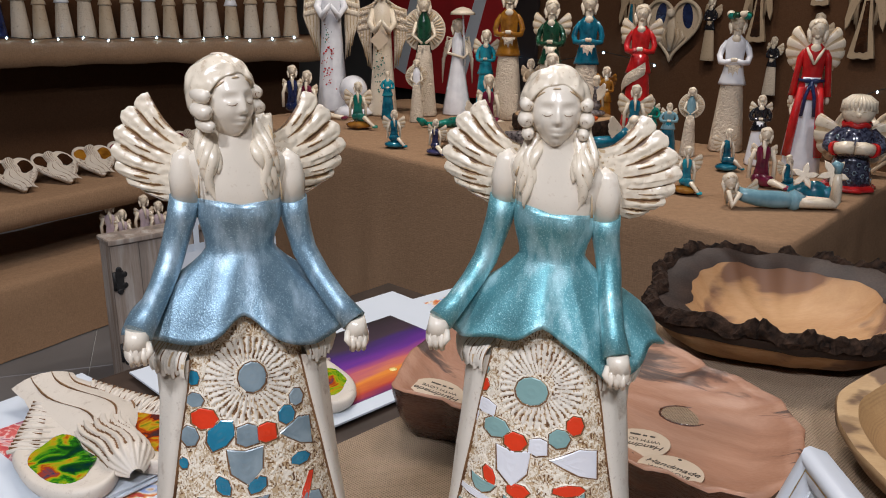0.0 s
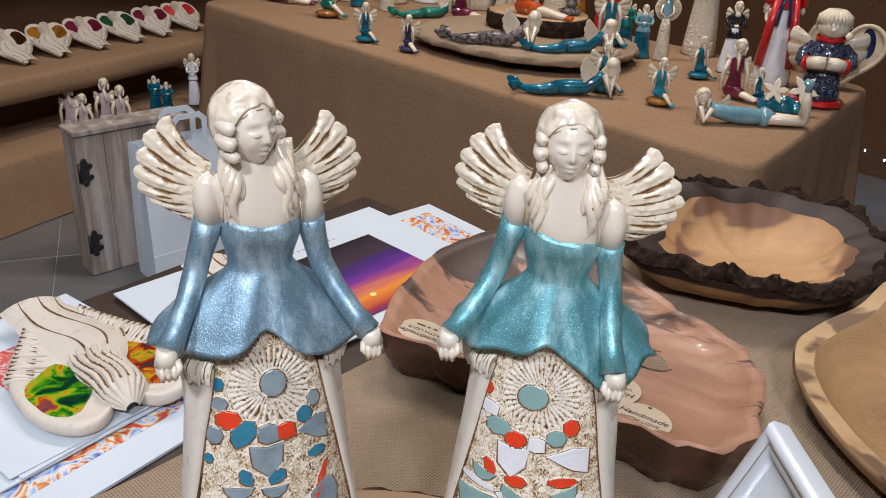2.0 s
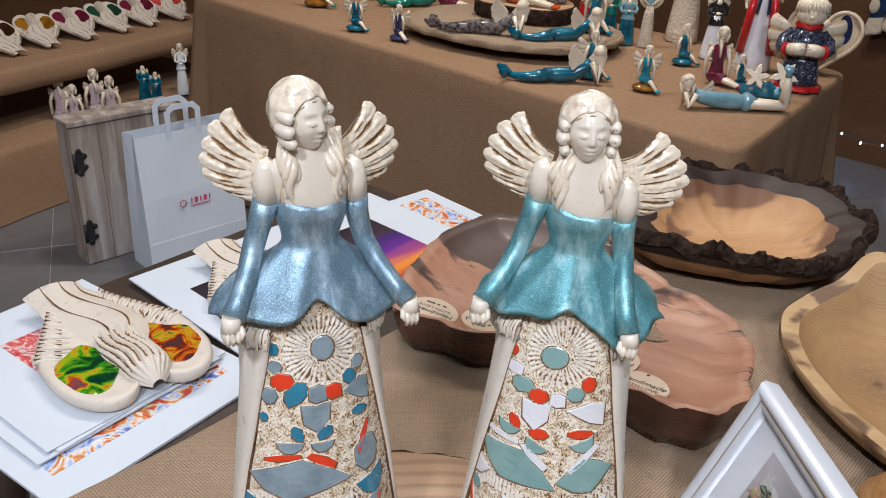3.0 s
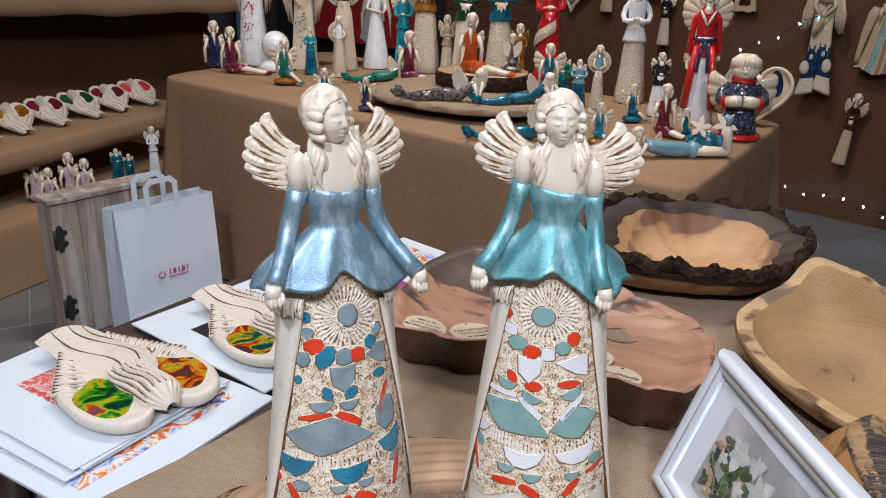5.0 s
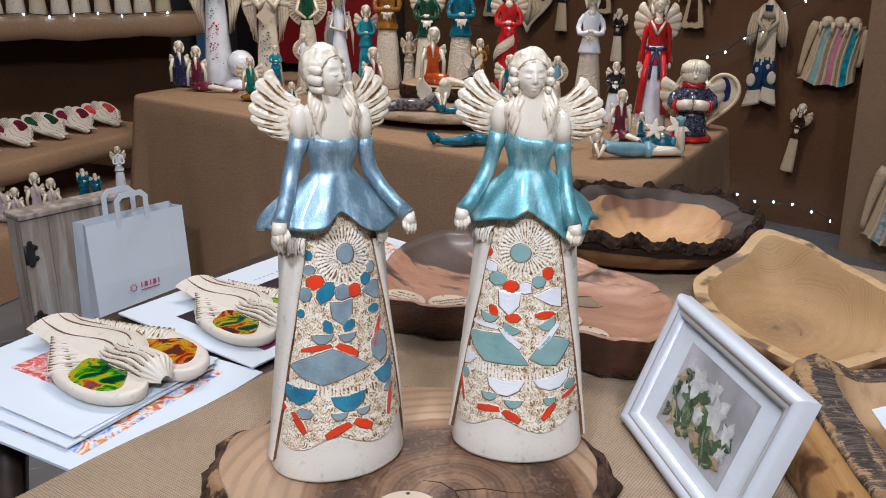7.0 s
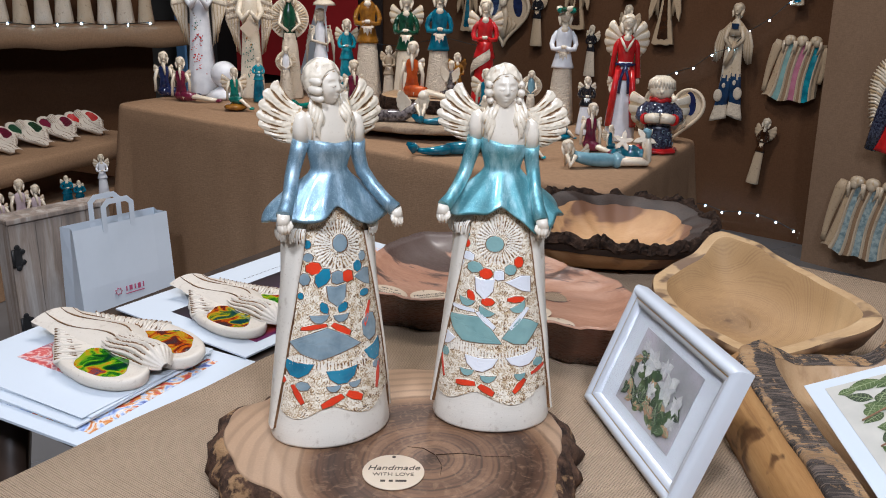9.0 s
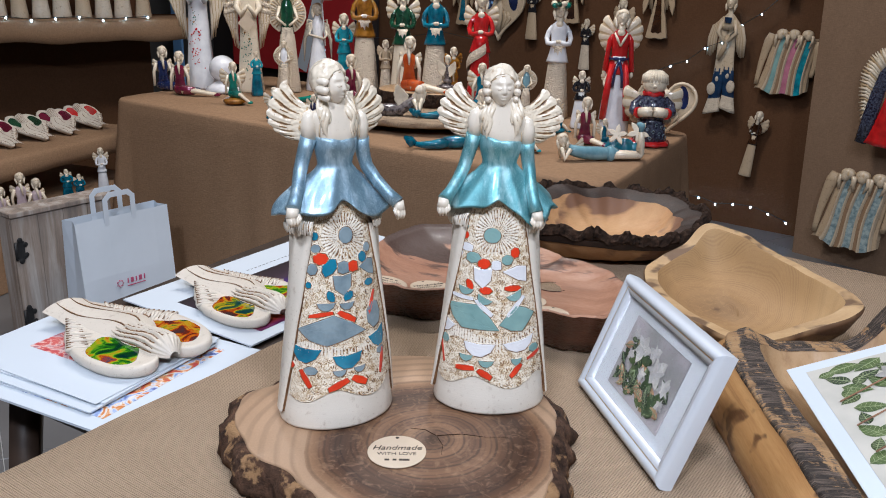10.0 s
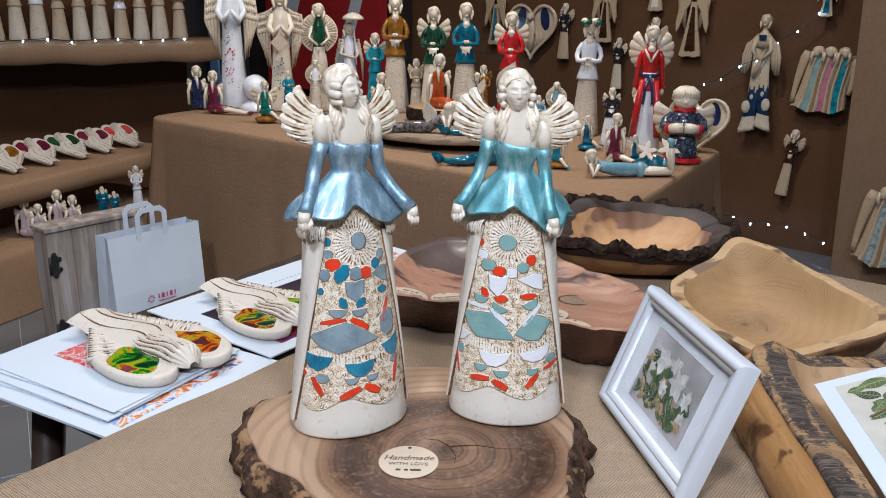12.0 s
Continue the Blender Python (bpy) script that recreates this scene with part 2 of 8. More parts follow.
def board_wood():
    """Red walnut with dark heartwood that fills one end and breaks up along the rest."""
    m = grain_wood("red_walnut", (0.19, 0.075, 0.038), (0.34, 0.155, 0.085), (0.47, 0.26, 0.165), (5, 26, 26), 0, 0.46, 0.04)
    n, l, b = nodes(m)
    old = b.inputs["Base Color"].links[0].from_socket
    tc, sep = n.new("ShaderNodeTexCoord"), n.new("ShaderNodeSeparateXYZ")
    l.new(tc.outputs["Object"], sep.inputs[0])
    e = math_node(m, "ADD", tex(m, coords(m, (5, 11, 5)), 1.0, 6, 0.55, 1.0), math_node(m, "MULTIPLY", sep.outputs["X"], -0.80))
    e = math_node(m, "ADD", e, math_node(m, "MULTIPLY", sep.outputs["Y"], 0.95))
    spike = tex(m, coords(m, (9, 60, 9)), 1.0, 4, 0.6, 0.5)
    e = math_node(m, "ADD", e, math_node(m, "MULTIPLY", math_node(m, "SUBTRACT", spike, 0.5), 0.16))
    c = mix(m, ramp(m, e, (0.565, (0, 0, 0)), (0.585, (0.55, 0.55, 0.55)), (0.62, (0.93, 0.93, 0.93))), old, (0.040, 0.021, 0.017))
    streak = math_node(m, "ADD", tex(m, coords(m, (3.2, 20, 5)), 1.0, 5, 0.6, 0.8), math_node(m, "MULTIPLY", math_node(m, "ADD", sep.outputs["X"], sep.outputs["Y"]), 0.45))
    c = mix(m, ramp(m, streak, (0.70, (0, 0, 0)), (0.725, (0.9, 0.9, 0.9))), c, (0.050, 0.024, 0.018))
    put(m, "Base Color", c)
    return m


PLATEWOOD = board_wood()
PLATEEDGE = grain_wood("dark_walnut_side", (0.015, 0.006, 0.004), (0.050, 0.019, 0.011), (0.12, 0.047, 0.025), (8, 8, 60), 0, 0.28, 0.3, (0.22, 0.115, 0.06), 0.68, 6)
BARKBOWLWOOD = grain_wood("honey_wood", (0.33, 0.155, 0.058), (0.47, 0.255, 0.11), (0.56, 0.33, 0.155), (6, 22, 22), 0, 0.62, 0.0, (0.15, 0.072, 0.045), 0.56, 8)
BOWLWOOD = slice_wood("oak_bowl_wood", (-0.017, 0.035, 0.02), 0.16, ((0.0, (0.10, 0.05, 0.022)), (0.05, (0.25, 0.140, 0.058)), (0.4, (0.37, 0.212, 0.086)), (0.9, (0.43, 0.26, 0.108)), (1.6, (0.50, 0.32, 0.145))), 0.7, 0.0, 0.30, 330.0, 0.18)
TRAYWOOD = grain_wood("oak_log_wood", (0.22, 0.115, 0.05), (0.42, 0.26, 0.13), (0.50, 0.34, 0.19), (45, 6, 30), 0, 0.45, 0.1)
CARD = mottled("kraft_card", (0.60, 0.48, 0.35), (0.56, 0.445, 0.32), 30, 0.85, 400, 0.1)
INK = material("dark_ink", (0.05, 0.035, 0.025), 0.7)
FRAMEWHITE = mottled("white_lacquer", (0.57, 0.59, 0.62), (0.55, 0.57, 0.60), 6, 0.25, 200, 0.02)
GOLD = material("gold_line", (0.55, 0.38, 0.15), 0.35, metal=0.8)
BLACKIRON = mottled("black_iron", (0.012, 0.012, 0.013), (0.02, 0.02, 0.02), 60, 0.5)
TILE = mottled("grey_tile", (0.155, 0.15, 0.15), (0.13, 0.126, 0.125), 3, 0.35, 90, 0.05)
GROUT = mottled("pale_grout", (0.42, 0.41, 0.39), (0.36, 0.35, 0.33), 20, 0.9)


# ---- mesh tools ----
class Shape:
    """Builds one mesh out of simple forms, each with its own material."""

    def __init__(self):
        self.bm, self.mats = bmesh.new(), []

    def slot(self, mat):
        if mat not in self.mats:
            self.mats.append(mat)
        return self.mats.index(mat)

    def grid(self, rows, mat, closed=False, cap=(False, False), smooth=True, pick=None):
        """Faces between equal rows of points; closed joins each row's ends."""
        k = self.slot(mat)
        vs = [[self.bm.verts.new(p) for p in row] for row in rows]
        n = len(rows[0])
        for i in range(len(rows) - 1):
            for j in range(n if closed else n - 1):
                f = self.bm.faces.new((vs[i][j], vs[i][(j + 1) % n], vs[i + 1][(j + 1) % n], vs[i + 1][j]))
                f.material_index, f.smooth = (self.slot(pick(i, j)) if pick else k), smooth
        for on, row in zip(cap, (vs[0][::-1], vs[-1])):
            if on:
                f = self.bm.faces.new(row)
                f.material_index = k
        return vs

    def lathe(self, profile, mat, m=Matrix(), segs=24, squash=1.0, wobble=None, cap=(True, True), pick=None):
        """profile: (radius, height) rows; squash flattens it along y."""
        rows = []
        for i, (r, z) in enumerate(profile):
            row = []
            for j in range(segs):
                a = 2 * math.pi * j / segs
                k = wobble(a, i / (len(profile) - 1)) if wobble else 1.0
                row.append(m @ Vector((r * k * math.cos(a), r * k * squash * math.sin(a), z)))
            rows.append(row)
        return self.grid(rows, mat, True, cap, pick=pick)

    def ball(self, centre, r, mat, scale=(1, 1, 1), m=Matrix(), segs=14):
        prof = [(math.sin(math.pi * (i + 0.02) / (segs - 1 + 0.04)), -math.cos(math.pi * (i + 0.02) / (segs - 1 + 0.04))) for i in range(segs)]
        t = m @ Matrix.Translation(centre) @ Matrix.Diagonal((r * scale[0], r * scale[1], r * scale[2], 1))
        return self.lathe(prof, mat, t, segs + 4)

    def tube(self, pts, radii, mat, m=Matrix(), segs=10, flat=1.0):
        pts = [Vector(p) for p in pts]
        rows, side = [], None
        for i, p in enumerate(pts):
            d = (pts[min(i + 1, len(pts) - 1)] - pts[max(i - 1, 0)]).normalized()
            up = Vector((0, 1, 0)) if abs(d.y) < 0.9 else Vector((1, 0, 0))
            if side is None:
                side = up.cross(d).normalized()
            side = (side - d * side.dot(d)).normalized()
            other = d.cross(side)
            r = radii[i] if isinstance(radii, (list, tuple)) else radii
            rows.append([m @ (p + r * (math.cos(a) * side + flat * math.sin(a) * other)) for a in (2 * math.pi * j / segs for j in range(segs))])
        return self.grid(rows, mat, True, (True, True))

    def slab(self, outline, z0, z1, mat, m=Matrix(), side=None, bevel=0.0, smooth=False):
        """A flat piece of the given outline between two heights, with eased edges."""
        pts = [Vector((*p, 0)) for p in outline]
        c = sum(pts, Vector()) / len(pts)
        def ring(z, inset):
            out = []
            for p in pts:
                d = p - c
                k = max(0.0, 1 - inset / max(d.length, 1e-6))
                q = c + d * k
                out.append(m @ Vector((q.x, q.y, z)))
            return out
        rows = [ring(z0, bevel), ring(z0 + bevel, 0), ring(z1 - bevel, 0), ring(z1, bevel)] if bevel else [ring(z0, 0), ring(z1, 0)]
        top = self.slot(mat)
        vs = self.grid(rows, side or mat, True, smooth=smooth)
        for row in (vs[0][::-1], vs[-1]):
            f = self.bm.faces.new(row)
            f.material_index = top
        return vs

    def box(self, size, mat, m=Matrix(), bevel=0.002):
        x, y, z = (v / 2 for v in size)
        return self.slab([(-x, -y), (x, -y), (x, y), (-x, y)], -z, z, mat, m, bevel=min(bevel, x, y, z))

    def done(self, name, parent=None, label="", place=None):
        self.bm.normal_update()
        bmesh.ops.recalc_face_normals(self.bm, faces=self.bm.faces[:])
        data = bpy.data.meshes.new(name)
        self.bm.to_mesh(data)
        self.bm.free()
        for mt in self.mats:
            data.materials.append(mt)
        ob = new(name, data)
        if parent:
            ob.parent = parent
        if label:
            ob["label"] = label
        if place is not None:
            ob.matrix_basis = place
        return ob


def holder(name, m=Matrix()):
    ob = new(name)
    ob.matrix_basis = m
    return ob


def wave_noise(x, y=0.0, z=0.0):
    return noise.noise(Vector((x, y, z)))


def outline(rx, ry, n=64, rough=0.05, seed=0.0, power=2.0, lobes=2.0):
    """A closed uneven outline."""
    out = []
    for i in range(n):
        a = 2 * math.pi * i / n
        c, s = math.cos(a), math.sin(a)
        k = (abs(c) ** power + abs(s) ** power) ** (-1 / power)
        k *= 1 + rough * wave_noise(c * lobes + seed, s * lobes, seed) + rough * 0.35 * wave_noise(c * lobes * 3.3, s * lobes * 3.3, seed + 5)
        out.append((rx * k * c, ry * k * s))
    return out


# ---- structure ----
FLOORTURN = 25
AWAY = -41.0  # turn of the stall: its tables and back wall share it
STALL = pose(0.565, 1.275, 0, 0, 0, AWAY)

s = Shape()
s.box((14, 14, 0.1), GROUT, pose(0, 2, -0.054), 0)
floor = tagged(s.done("floor"), "grey ceramic tile floor with pale joints", "floor", kind="structure")
tile_shape = Shape()
tile_shape.box((0.437, 0.437, 0.01), TILE, Matrix(), 0.0015)
tile_ob = tile_shape.done("tile", floor)
tile_mesh = tile_ob.data
TG = pose(-1.415, 1.978, -0.005, 0, 0, FLOORTURN)
first, rest = True, Shape()
for i in range(-18, 19):
    for j in range(-18, 17):
        m = TG @ pose(0.22 + 0.44 * i, 0.22 + 0.44 * j, 0)
        x, y = m.translation.x, m.translation.y
        if -2.9 < x < 2.4 and -0.2 < y < 4.4:
            ob = tile_ob if first else new("tile", tile_mesh)
            ob.parent, ob.matrix_basis, first = floor, m, False
        elif abs(x) < 4.7 and -4.2 < y < 8.2:
            rest.box((0.437, 0.437, 0.01), TILE, m, 0.0015)
far = rest.done("floor_tiles", floor)
far["kind"] = "stuff"

s = Shape()
s.box((14, 14, 0.1), PLASTER, pose(0, 2, CEIL + 0.05), 0)
tagged(s.done("ceiling"), "plain pale ceiling", "ceiling", kind="structure")
for name, m, w in (("wall_south", pose(0, -4.0, CEIL / 2), (9, 0.1, CEIL)), ("wall_east", pose(4.5, 2, CEIL / 2), (0.1, 12, CEIL)), ("wall_west", pose(-4.5, 2, CEIL / 2), (0.1, 12, CEIL)), ("wall_north", pose(0, 8.05, CEIL / 2), (9, 0.1, CEIL))):
    s = Shape()
    s.box(w, PLASTER, m, 0)
    tagged(s.done(name), "plain plastered wall of the hall", "wall", kind="structure")

for lx, ly, _ in LAMPS:
    s = Shape()
    s.lathe([(0.2, 0), (0.2, 0.03), (0.17, 0.03), (0.165, 0.005)], FRAMEWHITE, pose(lx, ly, CEIL - 0.03), 32, cap=(False, False))
    tagged(s.done("ceiling_light"), "round white recessed ceiling light", "lamp", "ceiling lights")


def cloth_panel(name, x0, x1, y, z0, z1, mat, label, lean=0.0, fold=0.02, seed=0.0, turn=AWAY, base=STALL, bunch=9.0):
    """A hanging cloth with soft folds and thickness."""
    s = Shape()
    nx, nz = 60, 26
    for off, flip in ((0.0, 1), (0.006, -1)):
        rows = []
        for k in range(nz + 1):
            v = k / nz
            row = []
            for i in range(nx + 1):
                u = i / nx
                x = x0 + (x1 - x0) * u
                d = fold * (wave_noise(x * bunch, seed, v * 1.5) + 0.5 * wave_noise(x * bunch * 2.6, seed + 3, v * 2.5)) * (0.35 + 0.65 * (1 - v))
                row.append(base @ Vector((x, y + d + lean * (1 - v) + off, z0 + (z1 - z0) * v)))
            rows.append(row if flip > 0 else row[::-1])
        s.grid(rows, mat)
    return tagged(s.done(name), label, "wall", kind="structure")


cloth_panel("wall_backdrop", -3.2, 2.6, 2.45, 0.0, 2.9, WALLCLOTH, "brown jute cloth wall hung with pottery", 0.0, 0.03, 1.0, bunch=2.0)


def tablecloth(name, x0, x1, y0, y1, top, bottom, mat, base, label, flare=0.05, fold=0.012, seed=0.0):
    """A cloth over a table: flat top, rounded edge, falling sides with folds."""
    s = Shape()
    per, step, r = [], 0.035, 0.045
    w, h = x1 - x0, y1 - y0
    corners = [(x0, y0, 0), (x1, y0, 1), (x1, y1, 2), (x0, y1, 3)]
    for cx, cy, q in corners:
        nxt = corners[(q + 1) % 4]
        ox = cx + (r if q in (0, 3) else -r)
        oy = cy + (r if q in (0, 1) else -r)
        for a in range(5):
            t = math.radians(180 + 90 * q + 22.5 * a)
            per.append((ox + r * math.cos(t), oy + r * math.sin(t), math.cos(t), math.sin(t), 1.0))
        length = (w if q in (0, 2) else h) - 2 * r
        n = max(2, int(length / step))
        t = math.radians(180 + 90 * q + 90)
        for i in range(1, n):
            f = i / n
            ex = nxt[0] + (r if (q + 1) % 4 in (0, 3) else -r)
            ey = nxt[1] + (r if (q + 1) % 4 in (0, 1) else -r)
            ax, ay = ox + r * math.cos(t), oy + r * math.sin(t)
            bx, by = ex + r * math.cos(t), ey + r * math.sin(t)
            per.append((ax + (bx - ax) * f, ay + (by - ay) * f, math.cos(t), math.sin(t), 0.0))
    rows = []
    cx, cy = (x0 + x1) / 2, (y0 + y1) / 2
    for k in (0.02, 0.5, 0.9):
        rows.append([base @ Vector((cx + (px - cx) * k, cy + (py - cy) * k, top + 0.0015 * wave_noise(px * 9, py * 9, seed))) for px, py, *_ in per])
    for drop, out in ((0.0, 0.0), (0.004, 0.006), (0.014, 0.010)):
        rows.append([base @ Vector((px + nx * out, py + ny * out, top - drop + 0.003 * wave_noise(px * 8, py * 8, seed))) for px, py, nx, ny, _ in per])
    for k in range(1, 15):
        v = k / 14
        row = []
        for px, py, nx, ny, corner in per:
            d = 0.010 + flare * v * (0.6 + 0.9 * corner) + fold * (0.2 + v) * (wave_noise(px * 7, py * 7, seed + v * 0.6) + 0.5 * wave_noise(px * 19, py * 19, seed + v))
            row.append(base @ Vector((px + nx * d, py + ny * d, top - 0.014 - (top - 0.014 - bottom) * v)))
        rows.append(row)
    s.grid(rows, mat, True, (True, False))
    return tagged(s.done(name), label, "tablecloth")


def plain_table(x0, x1, y0, y1, top, base, label):
    t = tagged(holder("table", base @ pose((x0 + x1) / 2, (y0 + y1) / 2, 0)), label, "table")
    w, d = x1 - x0, y1 - y0
    s = Shape()
    s.box((w, d, 0.03), DARKWOOD, pose(0, 0, top - 0.015))
    s.done("tabletop", t)
    for sx in (-1, 1):
        for sy in (-1, 1):
            s = Shape()
            s.box((0.05, 0.05, top - 0.03), DARKWOOD, pose(sx * (w / 2 - 0.06), sy * (d / 2 - 0.06), (top - 0.03) / 2))
            s.done("leg", t)


FRONT = pose(-0.31, 0.133, 0, 0, 0, -39)
FRONTBOX = (-0.01, 1.25, -0.5, 1.10)
plain_table(FRONTBOX[0] + 0.03, FRONTBOX[1] - 0.03, FRONTBOX[2] + 0.03, FRONTBOX[3] - 0.03, 0.742, FRONT, "low dark wooden table under a jute cloth")
tablecloth("tablecloth", *FRONTBOX, 0.75, 0.05, JUTE, FRONT, "coarse natural jute cloth on the low table", 0.01, 0.006, 2.0)
TOP = 0.7525
DISPLAY = Matrix(((0.763, 0.545, 0, 0.562), (-0.646, 0.838, 0, 1.245), (0, 0, 1, 0), (0, 0, 0, 1)))  # the display table: x along its front, y to the back
plain_table(-2.06, -0.08, 0.08, 0.85, 0.736, DISPLAY, "display table hidden under a jute cloth")
tablecloth("tablecloth", -2.16, 0.0, 0.0, 0.93, 0.750, 0.012, DRAPE, DISPLAY, "brown jute cloth draped over the display table", 0.07, 0.024, 7.0)


def bearing_outline(bearings, n, seed=0.0, rough=0.02):
    """A closed outline whose radius is given at some bearings, in degrees."""
    out = []
    for i in range(n):
        a = 360 * i / n
        b = a if a >= bearings[0][0] else a + 360
        for (a0, r0), (a1, r1) in zip(bearings, bearings[1:] + [(bearings[0][0] + 360, bearings[0][1])]):
            if a0 <= b < a1:
                f = (b - a0) / (a1 - a0)
                r = r0 + (r1 - r0) * f * f * (3 - 2 * f)
        c, sn = math.cos(math.radians(a)), math.sin(math.radians(a))
        r *= 1 + rough * wave_noise(c * 5, sn * 5, seed)
        out.append((r * c, r * sn))
    return out


def rustic_slice(name, rx, ry, z0, z1, m, top, rim, label, seed, n=96, rough=0.12, power=2.4, lobes=1.6, bearings=None, foot=0.0):
    """A slice of a trunk: polished face, pale sapwood ring, bark skin."""
    t = tagged(holder(name, m), label, "wood slice")
    out = outline(rx, ry, n, rough, seed, power, lobes)
    if bearings:
        out = bearing_outline(bearings, 180, seed)
    s = Shape()
    def ring(k, z, jag=0.0):
        k += foot * max(0.0, (z1 - z) / (z1 - z0)) * (jag > 0)
        return [Vector((x * k * (1 + jag * wave_noise(x * 60, y * 60, z * 50 + seed)), y * k * (1 + jag * wave_noise(x * 60, y * 60, z * 50 + seed)), z)) for x, y in out]
    s.grid([ring(0.94, z0), ring(0.955, z0 + 0.004), ring(0.965, z1 - 0.002), ring(0.955, z1), ring(0.6, z1), ring(0.2, z1), ring(0.01, z1)], top, True, (True, True))
    s.done("face", t)
    s = Shape()
    h = z1 - z0
    s.grid([ring(0.93, z0 + 0.001), ring(0.985, z0 + 0.004, 0.05), ring(1.0, z0 + h * 0.3, 0.06), ring(1.005, z0 + h * 0.55, 0.06), ring(0.995, z0 + h * 0.8, 0.05), ring(0.982, z1 - 0.003, 0.03), ring(0.95, z1 - 0.002)], rim, True)
    s.done("bark", t)
    return t


rustic_slice("wood_slice", 0.203, 0.183, 0, 0.042, pose(-0.033, -0.011, 0.7505), SLICE, SLICEBARK, "polished walnut trunk slice with bark edge on the jute cloth", 3.0, foot=0.10,
             bearings=[(6, 0.199), (14, 0.198), (45, 0.188), (92, 0.173), (125, 0.171), (147, 0.177), (158, 0.194), (170, 0.190), (195, 0.171), (223, 0.149), (236, 0.160), (245, 0.173), (275, 0.203), (314, 0.215), (322, 0.207), (331, 0.193), (345, 0.187), (355, 0.193)])
slice_ob = bpy.data.objects["wood_slice"]
for k, path in enumerate((((0.047, -0.035), (0.075, -0.033), (0.10, -0.040), (0.125, -0.041)), ((0.046, -0.035), (0.035, -0.022), (0.018, -0.018)), ((0.047, -0.036), (0.052, -0.055), (0.049, -0.072)))):
    s = Shape()
    s.tube([(x, y, 0.0420) for x, y in path], [0.0010, 0.0008, 0.0004, 0.0003][:len(path)], BARK, segs=6, flat=0.4)
    s.done("crack", slice_ob)




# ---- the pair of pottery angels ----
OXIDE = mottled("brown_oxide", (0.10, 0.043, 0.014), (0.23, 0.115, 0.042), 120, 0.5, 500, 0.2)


def lace_clay():
    """Lace pressed into clay: cream knots, oxide left in the mesh between them."""
    m = material("lace_clay", (0.78, 0.68, 0.52), 0.5, coat=0.1)
    n, l, b = nodes(m)
    v = coords(m)
    knots = tex(m, v, 480, 3, 0.6, 1.2)
    wear = tex(m, v, 95, 3, 0.6)
    hollow = math_node(m, "ADD", knots, math_node(m, "MULTIPLY", math_node(m, "SUBTRACT", wear, 0.5), 0.55))
    put(m, "Base Color", ramp(m, hollow, (0.30, (0.30, 0.18, 0.085)), (0.37, (0.50, 0.36, 0.215)), (0.45, (0.74, 0.64, 0.49)), (0.6, (0.85, 0.77, 0.64))))
    bump(m, knots, 0.45, 0.0012)
    return m


LACE = lace_clay()
WASHED = bisque("washed_ivory_glaze", (0.79, 0.68, 0.525), (0.34, 0.18, 0.07), 0.85, 0.24, 0.7, 500, 0.0, 0.10)
STAINED = bisque("stained_glaze", (0.54, 0.39, 0.225), (0.22, 0.105, 0.035), 0.8, 0.28, 0.6, 500, 0.0, 0.07)


def skirt_rx(z):
    return 0.0665 - 0.0215 * (max(z, 0) / 0.21) ** 0.9 - 0.35 * max(0.0, z - 0.229)


def skirt_ry(z):
    return 0.0515 - 0.128 * z


def on_skirt(u, z, out=0.0):
    """A point on the skirt: u degrees from its front, z metres up."""
    a = math.radians(u - 90)
    return Vector(((skirt_rx(z) + out) * math.cos(a), (skirt_ry(z) + out) * math.sin(a), z))


